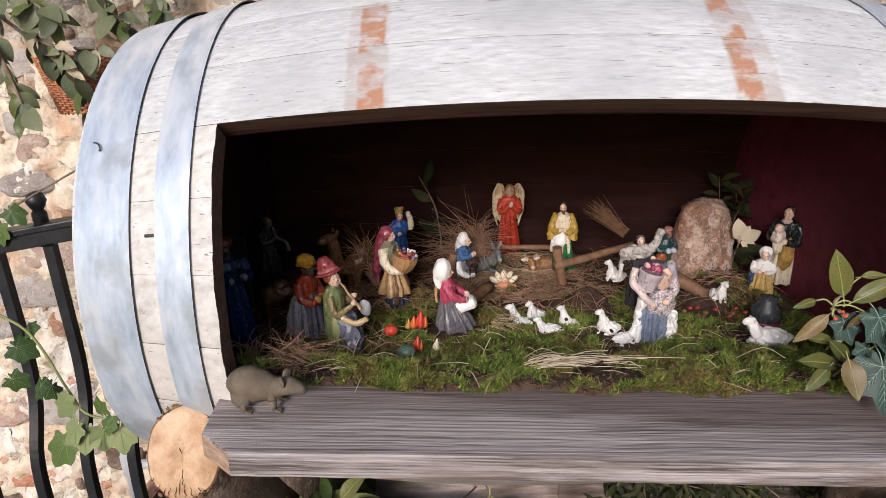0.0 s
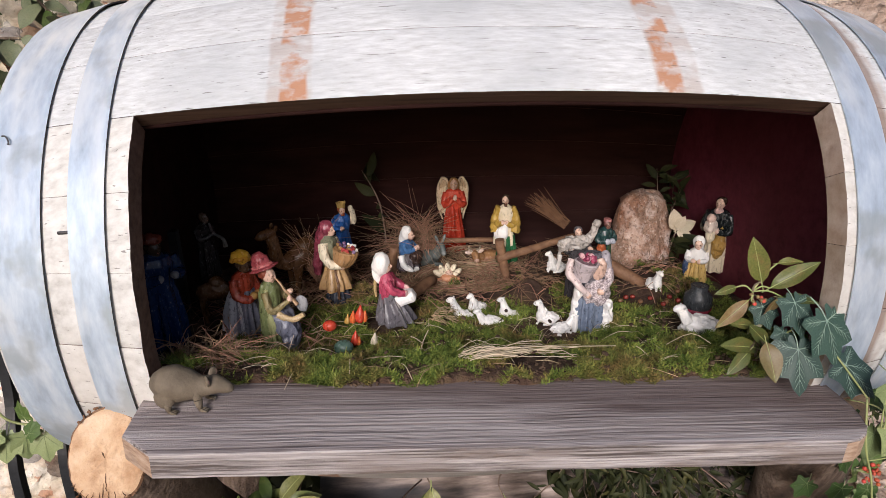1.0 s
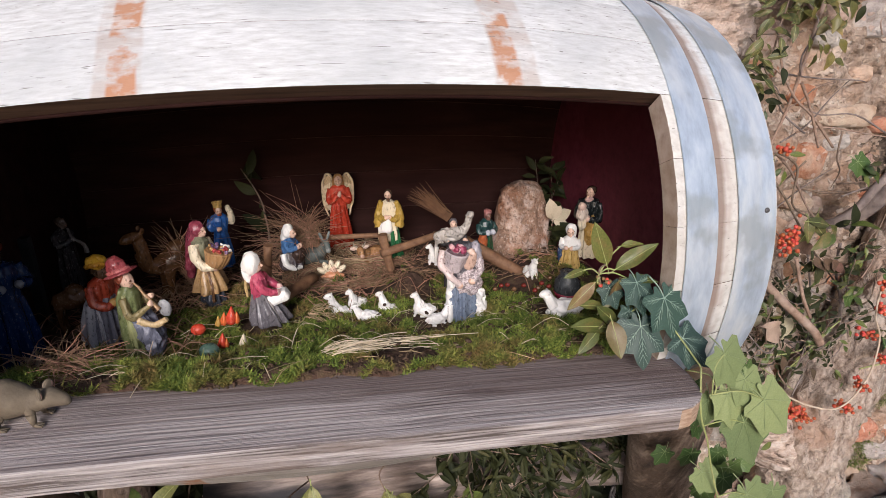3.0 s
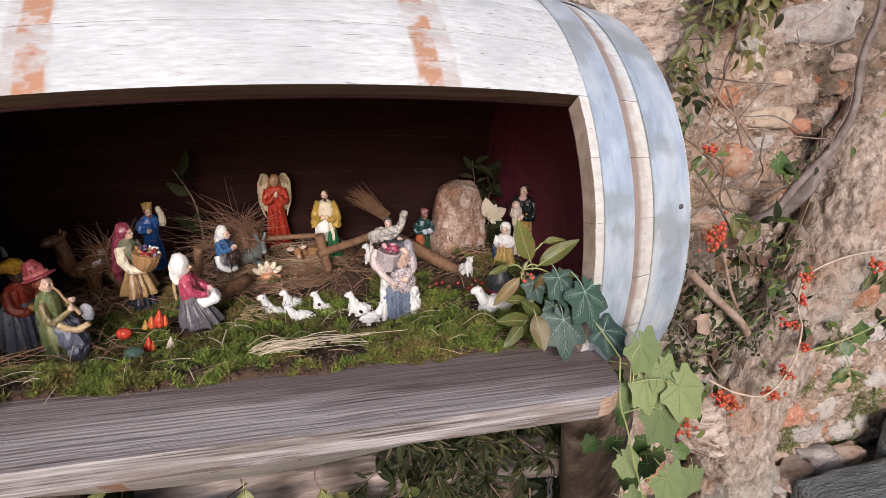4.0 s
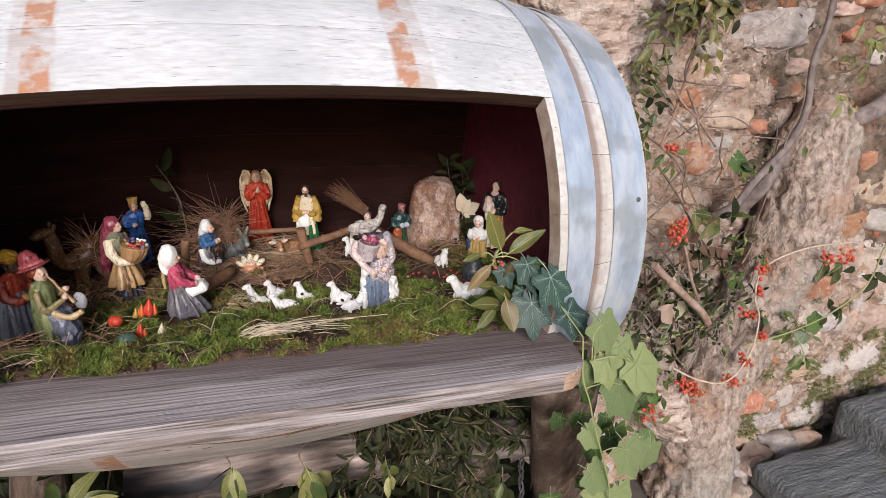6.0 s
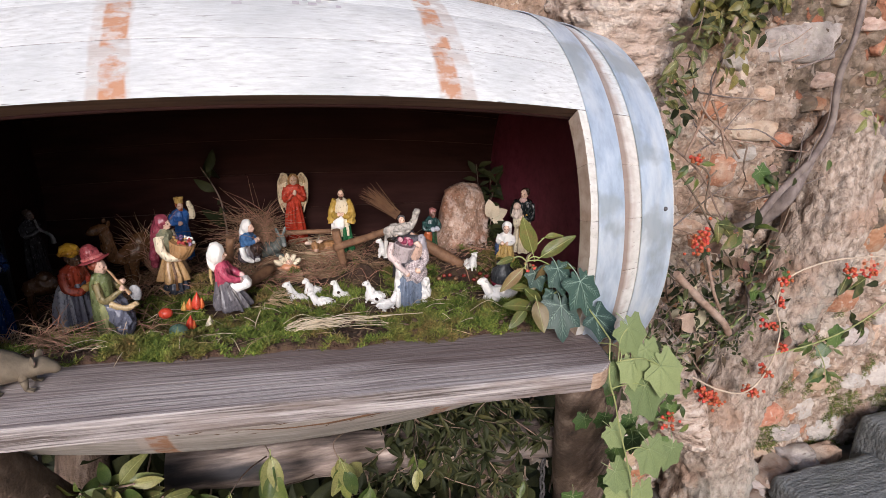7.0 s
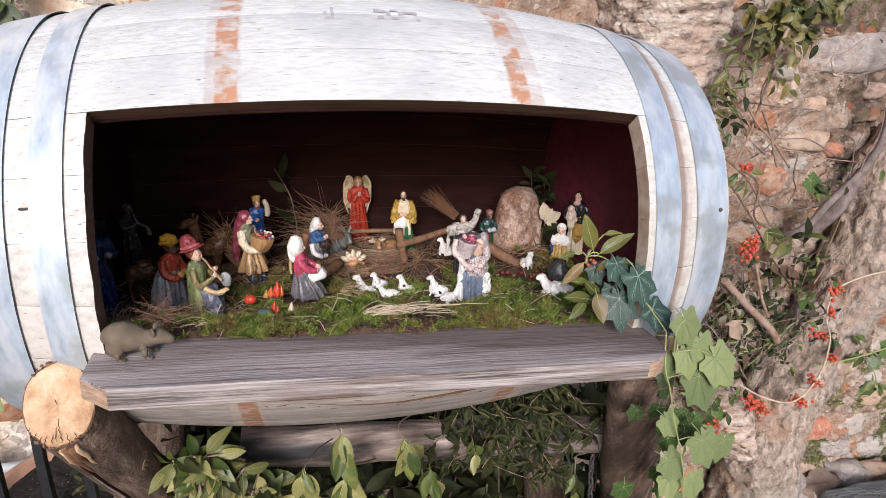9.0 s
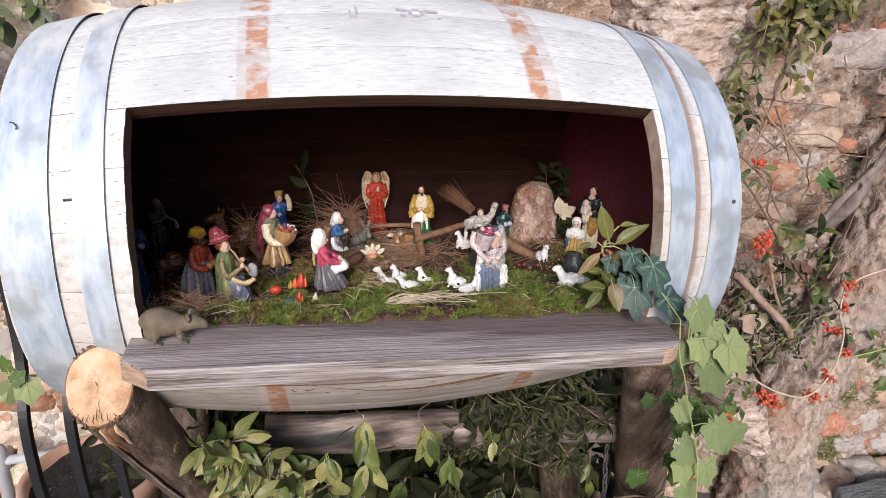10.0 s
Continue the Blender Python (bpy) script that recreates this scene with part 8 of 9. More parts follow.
def bark_tube(pts, radii, seg=132, amp=0.16, fine=9.0, steps=14, tall=0.42, deep=1.0, skew=0.35, grain=1.0, material=BARK):
    """A trunk whose bark stands out in plates and furrows."""
    line = curve_points(pts, steps)
    n = len(line)
    s, vs, side = Shape(), [], None
    k0 = len(pts) - 1
    for i, p in enumerate(line):
        d = (line[min(i + 1, n - 1)] - line[max(i - 1, 0)]).normalized()
        side = d.orthogonal().normalized() if side is None else (side - d * side.dot(d)).normalized()
        up = d.cross(side)
        f = i / (n - 1) * k0
        a = min(k0 - 1, int(f))
        r = radii[a] + (radii[a + 1] - radii[a]) * (f - a)
        for j in range(seg):
            w = side * math.cos(2 * math.pi * j / seg) + up * math.sin(2 * math.pi * j / seg)
            q = p + w * r
            h = amp * noise.noise(q * 6) + 0.55 * amp * noise.noise(Vector((q.x, q.y, q.z * 0.55)) * 24)
            bend = Vector((noise.noise(q * 30), noise.noise(q * 30 + Vector((5, 0, 0))), noise.noise(q * 30 + Vector((0, 7, 0))))) * 0.012
            flat = Vector((q.x - skew * q.z, q.y, q.z * tall)) + bend
            far, at = noise.voronoi(flat * fine * 3.4)
            gap = min(1.0, max(0.0, (far[1] - far[0]) * 4.5))
            h += ((0.02 + 0.07 * noise.cell(at[0] * 3.7)) * gap - 0.035 * (1 - gap)) * deep + (0.025 * noise.noise(flat * 60) + 0.02 * noise.noise(q * 130)) * grain
            vs.append(p + w * r * (1 + h))
    s.add(vs, [(i * seg + j, i * seg + (j + 1) % seg, (i + 1) * seg + (j + 1) % seg, (i + 1) * seg + j) for i in range(n - 1) for j in range(seg)], material)
    for ring in (list(range(seg))[::-1], list(range((n - 1) * seg, n * seg))):
        s.f.append(ring)
        s.m.append(0)
        s.s.append(True)
    return s


part("stem", bark_tube([(1.42, 0.43, GROUND - 0.05), (1.37, 0.42, 0.02), (1.40, 0.42, 0.20), (1.465, 0.42, 0.345), (1.565, 0.43, 0.545), (1.645, 0.445, 0.79), (1.67, 0.475, 1.00), (1.68, 0.51, 1.09)], [0.15, 0.125, 0.115, 0.108, 0.112, 0.125, 0.105, 0.05], steps=44), trunk)
part("stem", bark_tube([(1.28, 0.43, 0.05), (1.10, 0.46, 0.36), (0.95, 0.48, 0.62), (0.84, 0.49, 0.95), (0.82, 0.50, 1.4), (0.80, 0.50, 2.1)], [0.09, 0.085, 0.085, 0.12, 0.165, 0.17], steps=64, fine=4.6, tall=2.1, deep=1.1, skew=0.0, grain=0.5, amp=0.10, material=PALE_BARK), trunk)
for pts, r0, r1 in (([(1.27, 0.47, 0.74), (1.316, 0.40, 0.797), (1.365, 0.38, 0.885), (1.452, 0.38, 0.973), (1.506, 0.39, 1.069), (1.503, 0.40, 1.203), (1.535, 0.41, 1.34), (1.56, 0.45, 1.6)], 0.0125, 0.008),
                    ([(1.36, 0.45, 0.76), (1.385, 0.38, 0.85), (1.41, 0.37, 0.905), (1.47, 0.40, 0.97)], 0.024, 0.014),
                    ([(1.00, 0.44, 0.71), (1.05, 0.37, 0.665), (1.14, 0.35, 0.574), (1.25, 0.36, 0.478)], 0.013, 0.012),
                    ([(1.66, 0.46, 1.00), (1.746, 0.41, 1.044), (1.823, 0.40, 1.084), (1.98, 0.42, 1.16)], 0.03, 0.028)):
    line = curve_points(pts, 8)
    s = Shape()
    s.tube(line, taper(len(line), r0, r1), GREYTWIG, 12, True, 0.22, 22)
    part("limb", s, trunk, "smooth grey-brown limb")
for seed, (a, b) in enumerate((((1.0, 0.42, 1.02), (1.27, 0.36, 0.74)), ((1.27, 0.36, 0.74), (1.34, 0.36, 0.46)),                                ((1.05, 0.38, 0.98), (1.20, 0.40, 0.80)), ((1.2, 0.4, 0.8), (1.24, 0.38, 0.58)), ((1.16, 0.42, 0.88), (1.46, 0.44, 0.86)), ((1.08, 0.38, 0.70), (1.22, 0.35, 0.50)), ((0.98, 0.38, 0.72), (1.06, 0.36, 0.55)),
                               ((1.4, 0.45, 1.22), (1.56, 0.46, 1.30)), ((1.02, 0.39, 0.95), (1.3, 0.37, 0.62)))):
    a, b = Vector(a), Vector(b)
    rt = random.Random(seed)
    mid = [a.lerp(b, t) + Vector((rt.uniform(-1, 1), 0, rt.uniform(-1, 1))) * 0.02 for t in (0.33, 0.66)]
    line = curve_points([a, *mid, b], 6)
    s = Shape()
    s.tube(line, taper(len(line), 0.0036, 0.002), GREYTWIG if seed % 2 else TWIG, 7, True, 0.15, 40)
    part("twig", s, trunk)

rt = random.Random(301)
for _ in range(22):
    a = Vector((rt.uniform(0.98, 1.45), rt.uniform(0.37, 0.43), rt.uniform(0.62, 1.28)))
    d = Vector((rt.uniform(-1, 1), 0, rt.uniform(-0.4, 1))).normalized() * rt.uniform(0.10, 0.28)
    line = curve_points([a, a + d * 0.4 + Vector((0, 0, rt.uniform(-0.02, 0.02))), a + d * 0.7 + Vector((rt.uniform(-0.03, 0.03), -0.01, 0)), a + d], 4)
    s = Shape()
    s.tube(line, taper(len(line), 0.0026, 0.0010), TWIG if rt.random() < 0.6 else GREYTWIG, 5)
    part("twig", s, trunk)

# bare brown shoots before the wall
for pts, r0, r1 in (([(1.110, 0.390, 1.342), (1.097, 0.390, 1.296), (1.084, 0.390, 1.217), (1.073, 0.390, 1.156), (1.059, 0.390, 1.083), (1.030, 0.390, 0.991)], 0.0052, 0.003),
                    ([(0.989, 0.380, 1.248), (1.018, 0.380, 1.168), (1.064, 0.380, 1.107), (1.125, 0.380, 1.060), (1.200, 0.380, 0.986)], 0.0026, 0.003),
                    ([(1.074, 0.380, 1.140), (1.111, 0.380, 1.083), (1.158, 0.380, 0.988)], 0.0034, 0.003),
                    ([(0.959, 0.380, 1.195), (0.989, 0.380, 1.178), (1.020, 0.380, 1.157)], 0.002, 0.0026),
                    ([(1.387, 0.420, 1.327), (1.337, 0.420, 1.293), (1.294, 0.420, 1.275), (1.307, 0.420, 1.242)], 0.0012, 0.0018),
                    ([(1.399, 0.420, 1.257), (1.351, 0.420, 1.243), (1.321, 0.420, 1.234), (1.399, 0.420, 1.232)], 0.0018, 0.001),
                    ([(0.943, 0.240, 0.725), (1.031, 0.240, 0.646), (1.122, 0.240, 0.570), (1.155, 0.240, 0.528)], 0.0105, 0.010),
                    ([(1.038, 0.250, 0.762), (1.080, 0.250, 0.662), (1.117, 0.250, 0.600)], 0.0045, 0.004),
                    ([(1.113, 0.410, 1.020), (1.203, 0.410, 1.029), (1.367, 0.410, 1.001), (1.472, 0.410, 0.992)], 0.0022, 0.0014)):
    line = curve_points(pts, 7)
    s = Shape()
    s.tube(line, taper(len(line), r0, r1), SHOOT, 10, True, 0.12, 30)
    part("shoot", s, trunk, "bare brown shoot")

# bare pale stem with berries, slung round the trunk
vine = thing("berry_vine", "bare pale stem with clusters of orange-red berries on the trunk", "vine")
s = Shape()
s.tube(curve_points([(1.109, 0.29, 0.366), (1.19, 0.265, 0.325), (1.28, 0.25, 0.314), (1.356, 0.26, 0.387), (1.372, 0.27, 0.496), (1.338, 0.27, 0.572), (1.37, 0.29, 0.65), (1.53, 0.30, 0.690), (1.784, 0.33, 0.675)], 7), 0.0026, PALESTEM, 7)
part("stem", s, vine, "pale bare stem")
bs = Shape()
bs.ball((0, 0, 0), 1.0, BERRY, seg=9, rings=6)
berry_mesh = bs.mesh("berry")
rb = random.Random(12)
for x, z, n, w in ((0.965, 1.013, 9, 0.014), (1.023, 0.802, 30, 0.034), (1.149, 0.311, 26, 0.026), (1.19, 0.285, 16, 0.022), (1.315, 0.298, 22, 0.022), (1.352, 0.359, 18, 0.018), (1.395, 0.437, 8, 0.012), (1.327, 0.52, 10, 0.014),
                   (1.354, 0.587, 8, 0.014), (1.335, 0.658, 12, 0.022), (1.58, 0.665, 10, 0.018), (1.66, 0.661, 12, 0.03), (0.83, 0.40, 14, 0.028), (1.04, 0.24, 10, 0.026)):
    for _ in range(int(n * 2.0)):
        part("berry", berry_mesh, vine, "", Matrix.Translation((x + rb.gauss(0, w * 0.45), 0.268 + rb.gauss(0, 0.010), z + rb.gauss(0, w * 0.45))) @ Matrix.Scale(rb.uniform(0.0038, 0.0056), 4))

wild = thing("wild_ivy", "climbing ivy and small-leaved twigs over trunk and wall", "ivy")
rw = random.Random(14)
stem_s = Shape()
for pts, thick in (([(1.37, 0.30, 0.39), (1.539, 0.28, 0.428), (1.685, 0.28, 0.473), (1.798, 0.28, 0.554), (1.824, 0.28, 0.672), (1.88, 0.3, 0.76)], 0.0022),
                   ([(1.54, 0.28, 0.42), (1.58, 0.27, 0.36), (1.62, 0.27, 0.28)], 0.0016), ([(1.05, 0.32, 0.46), (1.15, 0.29, 0.48), (1.24, 0.28, 0.56)], 0.0018),
                   ([(1.02, 0.33, 0.36), (1.12, 0.3, 0.41), (1.22, 0.29, 0.52)], 0.0016), ([(0.95, 0.35, 0.5), (1.05, 0.3, 0.44), (1.16, 0.29, 0.36)], 0.0016)):
    stem_s.tube(curve_points(pts, 6), thick, STEM, 6)
part("stem", stem_s, wild)
for cx, cz, wx, wz, n, sz, kind in ((1.60, 0.40, 0.12, 0.05, 9, 0.050, 0), (1.62, 0.29, 0.05, 0.05, 8, 0.045, 0), (1.665, 0.61, 0.04, 0.03, 5, 0.075, 2), (1.74, 0.44, 0.05, 0.04, 7, 0.055, 1), (1.81, 0.56, 0.05, 0.05, 7, 0.055, 1),
                                    (1.10, 0.85, 0.03, 0.015, 4, 0.085, 2), (1.155, 0.80, 0.03, 0.02, 3, 0.075, 2), (1.215, 0.79, 0.015, 0.03, 4, 0.065, 1), (1.17, 0.735, 0.02, 0.01, 3, 0.075, 3), (1.25, 0.93, 0.04, 0.03, 6, 0.045, 0),
                                    (0.895, 1.17, 0.025, 0.10, 26, 0.036, 2), (0.91, 1.27, 0.04, 0.05, 18, 0.038, 2), (0.91, 1.04, 0.02, 0.08, 14, 0.034, 0), (0.93, 1.12, 0.02, 0.10, 14, 0.034, 1), (0.99, 0.98, 0.03, 0.03, 5, 0.04, 1), (1.13, 0.54, 0.10, 0.06, 36, 0.026, 1), (1.22, 0.46, 0.06, 0.05, 28, 0.024, 1),
                                    (1.24, 0.55, 0.05, 0.06, 26, 0.024, 1), (1.06, 0.40, 0.10, 0.08, 34, 0.036, 1), (1.05, 0.25, 0.08, 0.10, 26, 0.042, 0), (1.22, 0.68, 0.05, 0.03, 8, 0.05, 3), (1.30, 0.66, 0.06, 0.05, 12, 0.04, 0), (1.42, 0.24, 0.03, 0.06, 8, 0.032, 0),
                                    (1.90, 0.98, 0.03, 0.10, 40, 0.035, 1), (1.20, 1.42, 0.14, 0.07, 80, 0.042, 5), (1.12, 1.36, 0.08, 0.06, 70, 0.040, 5), (1.16, 1.38, 0.12, 0.07, 40, 0.045, 1), (1.05, 1.27, 0.03, 0.10, 26, 0.036, 5), (1.58, 1.24, 0.03, 0.05, 6, 0.045, 2), (1.50, 0.50, 0.02, 0.02, 3, 0.04, 0), (1.44, 0.47, 0.02, 0.02, 3, 0.05, 3), (1.16, 0.60, 0.10, 0.08, 26, 0.032, 1), (1.02, 0.60, 0.05, 0.10, 14, 0.034, 1), (1.26, 0.70, 0.05, 0.05, 12, 0.034, 1), (1.10, 0.70, 0.08, 0.06, 8, 0.05, 3), (1.06, 0.56, 0.04, 0.04, 4, 0.06, 4), (1.34, 0.98, 0.10, 0.06, 7, 0.035, 1), (1.550, 1.272, 0.02, 0.04, 7, 0.045, 6), (1.559, 1.099, 0.03, 0.02, 6, 0.04, 6)):
    for _ in range(n):
        at = (cx + rw.gauss(0, wx * 0.5), 0.30 + rw.uniform(-0.02, 0.05) + (0.12 if cz > 1.3 else 0), cz + rw.gauss(0, wz * 0.5))
        tip = (rw.uniform(-1, 1), rw.uniform(-0.4, 0.1), rw.uniform(-1, 0.35))
        meshes = ([IVY_M[0], OVALS[0], OVALS[1], OVALS[0]], SHADED + [OVALS[0]], OLIVES + [OVALS[2]], [SHADED[1], SHADED[0], BROWNS[0]], DRY, HANG + [OLIVES[0]], PALES)[kind]
        part("leaf", meshes[rw.randrange(len(meshes))], wild, "", leaf_pose(at, tip, (rw.uniform(-0.6, 0.5), -1, rw.uniform(0.1, 0.9)), sz * rw.uniform(0.7, 1.2)))

# a tangle of thin dry vines and small dark leaves where the trunk forks
tangle = thing("vine_tangle", "tangle of thin dry vines with small dark leaves", "vine")
rt = random.Random(404)
for _ in range(70):
    a = Vector((rt.uniform(0.92, 1.32), rt.uniform(0.26, 0.36), rt.uniform(0.36, 0.74)))
    d = Vector((rt.uniform(-1, 1), rt.uniform(-0.2, 0.2), rt.uniform(-0.7, 0.9))).normalized() * rt.uniform(0.06, 0.20)
    sag = Vector((rt.uniform(-0.03, 0.03), rt.uniform(-0.02, 0.01), rt.uniform(-0.04, 0.03)))
    line = curve_points([a, a + d * 0.35 + sag, a + d * 0.7 - sag * 0.5, a + d], 4)
    s = Shape()
    s.tube(line, taper(len(line), rt.uniform(0.0012, 0.0028), 0.0007), (TWIG, GREYTWIG, TWIG, TWIG)[rt.randrange(4)], 5)
    part("vine", s, tangle)
    for k in range(4):
        q = line[rt.randrange(len(line))]
        meshes = (SHADED[0], SHADED[1], SHADED[0], OVALS[0], SHADED[1], SHADED[0])
        part("leaf", meshes[rt.randrange(6)], tangle, "", leaf_pose(q, (rt.uniform(-1, 1), rt.uniform(-0.5, 0.2), rt.uniform(-1, 0.5)), (rt.uniform(-0.6, 0.6), -1, rt.uniform(0, 0.9)), rt.uniform(0.014, 0.034)))
for x, z, w in ((1.02, 0.56, 0.05), (0.98, 0.44, 0.045), (1.10, 0.47, 0.055), (1.20, 0.42, 0.04), (1.06, 0.66, 0.05)):
    part("leaf", DRY[0] if z > 0.5 else BROWNS[0], tangle, "curled dead leaf", leaf_pose((x, 0.29, z), (rt.uniform(-1, 1), -0.3, rt.uniform(-1, 0.3)), (0.2, -1, 0.5), w))

part("leaf", oval_leaf("leaf", DRYLEAF_BROWN, 0.72, 0.22, 0.5, 0.14), tangle, "large curled pale-brown dead leaf", leaf_pose((0.976, 0.235, 0.596), (0.073, -0.015, -0.029), (0.1, -1, 0.3), 0.075))
# ---- grey steps beside the wall ----
steps_ob = thing("garden_steps", "weathered grey steps with rounded worn edges beside the wall", "steps")


def worn_step(x0, x1, y0, y1, top):
    bm = bmesh.new()
    bmesh.ops.create_cube(bm, size=1.0, matrix=Matrix.Translation(((x0 + x1) / 2, (y0 + y1) / 2, (GROUND + top) / 2)) @ Matrix.Diagonal((x1 - x0, y1 - y0, top - GROUND, 1)))
    bmesh.ops.bevel(bm, geom=bm.edges[:], offset=0.035, segments=4, affect="EDGES", profile=0.5)
    bmesh.ops.subdivide_edges(bm, edges=bm.edges[:], cuts=6, use_grid_fill=True)
    for v in bm.verts:
        v.co += Vector((noise.noise(v.co * 5), noise.noise(v.co * 5 + Vector((9, 0, 0))), noise.noise(v.co * 6 + Vector((0, 9, 0))))) * 0.010 + Vector((1, 1, 1)) * 0.004 * noise.noise(v.co * 28)
    s = Shape()
    bm.verts.index_update()
    s.add([v.co.copy() for v in bm.verts], [[v.index for v in f.verts] for f in bm.faces], STEP)
    bm.free()
    return s


part("step", worn_step(1.645, 2.19, -0.75, 0.40, -0.185), steps_ob, "lower grey step with long grooves")
part("step", worn_step(2.12, 2.95, -0.75, 0.47, -0.055), steps_ob, "upper grey step")

# ---- iron fence, pipe, flower pot, basket ----
fence = thing("iron_fence", "black wrought-iron fence with ball finials and bulging bars", "fence")
s = Shape()
for x, y, z, l in ((-0.84, 0.0, 1.030, 0.92),):
    s.box((0, 0.0, 0.018), (l, 0.030, 0.010), IRON, bevel=0.002)
    s.box((0, 0.0, 0.003), (l, 0.022, 0.022), IRON, bevel=0.002)
part("rail", s, fence, "flat black top rail", Matrix.Translation((-0.72, -0.005, 1.006)) @ pose(0, 0, 0, 0, -8, 7) @ pose(-0.25, 0, 0))
bar = Shape()
zs = [1.0, 0.9, 0.82, 0.76, 0.72, 0.68, 0.64, 0.58, 0.50, 0.35, 0.1, GROUND + 0.05]
bulge = [0, 0, 0.0, -0.006, -0.018, -0.034, -0.042, -0.044, -0.040, -0.02, 0.0, 0.0]
bar.tube(curve_points([(0, b, z) for z, b in zip(zs, bulge)], 3), 0.0098, IRON, 4, smooth=False)
bar_mesh = bar.mesh("bar")
for k, x in enumerate((-1.20, -1.125, -1.05, -0.975, -0.90, -0.83, -0.758, -0.686, -0.618, -0.553, -0.49, -0.425)):
    y = 0.085 * 0 + (x + 0.7) * 0.12
    part("bar", bar_mesh, fence, "", pose(x, y, 0))
for x in (-1.10, -0.90, -0.690):
    y = (x + 0.7) * 0.12
    s = Shape()
    s.lathe([(0.010, 1.00), (0.010, 1.048), (0.007, 1.053), (0.010, 1.057), (0.0135, 1.066), (0.010, 1.076), (0.003, 1.079)], (0, 0, 0), IRON, 16)
    part("finial", s, fence, "black ball finial", Matrix.Translation((x, y, 0.14 * (x + 0.69))))
s = Shape()
s.box((-0.8, 0.0, GROUND + 0.06), (0.86, 0.02, 0.03), IRON, bevel=0.002)
part("rail", s, fence, "lower rail", pose(0, 0, 0, 0, 0, 7) @ pose(0, 0.085, 0))

pipe = thing("drain_pipe", "grey drain pipe with a rounded coupling before the wall", "pipe")
s = Shape()
s.lathe([(0.014, GROUND), (0.014, 0.215), (0.018, 0.22), (0.018, 0.275), (0.014, 0.288), (0.005, 0.293)], (-0.932, 0.45, 0), PIPE, 20)
part("upright", s, pipe)
s = Shape()
s.tube([(-0.93, 0.45, 0.245), (-0.79, 0.46, 0.245)], 0.012, PIPE, 14)
part("branch", s, pipe)

pot = thing("flower_pot", "wide terracotta flower pot filled with dark earth", "flower pot", at=pose(-0.635, 0.235, 0.0))
s = Shape()
s.lathe([(0.085, GROUND), (0.115, 0.1), (0.130, 0.30), (0.134, 0.31), (0.146, 0.315), (0.148, 0.352), (0.140, 0.357), (0.131, 0.352), (0.128, 0.325)], (0, 0, 0), TERRA, 40)
part("body", s, pot)
s = Shape()
vs = [(0, 0, 0.333)]
for i in range(1, 9):
    for j in range(36):
        a = 2 * math.pi * j / 36
        r = 0.131 * i / 8
        vs.append((r * math.cos(a), r * math.sin(a), 0.33 + 0.010 * noise.noise(Vector((r * math.cos(a) * 40, r * math.sin(a) * 40, 2)))))
s.add(vs, [(0, 1 + j, 1 + (j + 1) % 36) for j in range(36)] + [(1 + i * 36 + j, 1 + (i + 1) * 36 + j, 1 + (i + 1) * 36 + (j + 1) % 36, 1 + i * 36 + (j + 1) % 36) for i in range(7) for j in range(36)], mat("damp_potting_earth", [(0.012, 0.010, 0.009), (0.045, 0.038, 0.033)], (80, 80, 80), 0.95, 0.9, dist=0.006))
part("soil", s, pot, "dark damp earth")
for k in range(14):
    part("leaf", OLIVES[k % 2], pot, "", leaf_pose((0.06 + rw.gauss(0, 0.02), rw.gauss(-0.01, 0.02), 0.345 + 0.03 * rw.random()), (rw.uniform(-1, 1), rw.uniform(-1, 0.4), rw.uniform(0.1, 1)), (0, -0.5, 1), rw.uniform(0.02, 0.04)))
for k in range(28):
    s = Shape()
    s.ball((0, 0, 0), (0.0026, 0.0022, 0.0018), paint(0.09, 0.08, 0.07), seg=6, rings=4)
    part("grit", s, pot, "", pose(rw.uniform(-0.09, 0.09), rw.uniform(-0.09, 0.09), 0.337))

basket = thing("wicker_basket", "orange wicker basket hanging among leaves on the wall", "basket", at=pose(-0.835, 0.43, 1.140))
for k in range(24):
    s = Shape()
    z = k * 0.0046
    r = 0.042 + 0.0010 * k
    pts = []
    for j in range(65):
        a = 2 * math.pi * j / 64
        w = r + 0.0022 * (1 if (j // 2 + k) % 2 else -1)
        pts.append((w * math.cos(a) * 1.15, w * 0.8 * math.sin(a), z))
    s.tube(pts, 0.0022, WICKER, 5, False)
    part("weave", s, basket)
for j in range(32):
    a = 2 * math.pi * j / 32
    s = Shape()
    s.tube([(0.042 * 1.15 * math.cos(a), 0.0336 * math.sin(a), -0.004), (0.066 * 1.15 * math.cos(a), 0.0528 * math.sin(a), 0.112)], 0.0018, WICKER, 5)
    part("stake", s, basket)
stems = [[(-0.98, 0.42, 1.45), (-0.9, 0.38, 1.34), (-0.83, 0.34, 1.27), (-0.74, 0.36, 1.26)], [(-0.80, 0.45, 1.48), (-0.76, 0.42, 1.36), (-0.70, 0.40, 1.29)], [(-1.0, 0.42, 1.36), (-0.93, 0.36, 1.24), (-0.89, 0.33, 1.14)],
         [(-0.86, 0.36, 1.27), (-0.80, 0.34, 1.22), (-0.76, 0.34, 1.17)], [(-0.9, 0.42, 1.46), (-0.86, 0.36, 1.36), (-0.80, 0.34, 1.31)], [(-0.70, 0.45, 1.46), (-0.66, 0.44, 1.36), (-0.64, 0.42, 1.30)]]
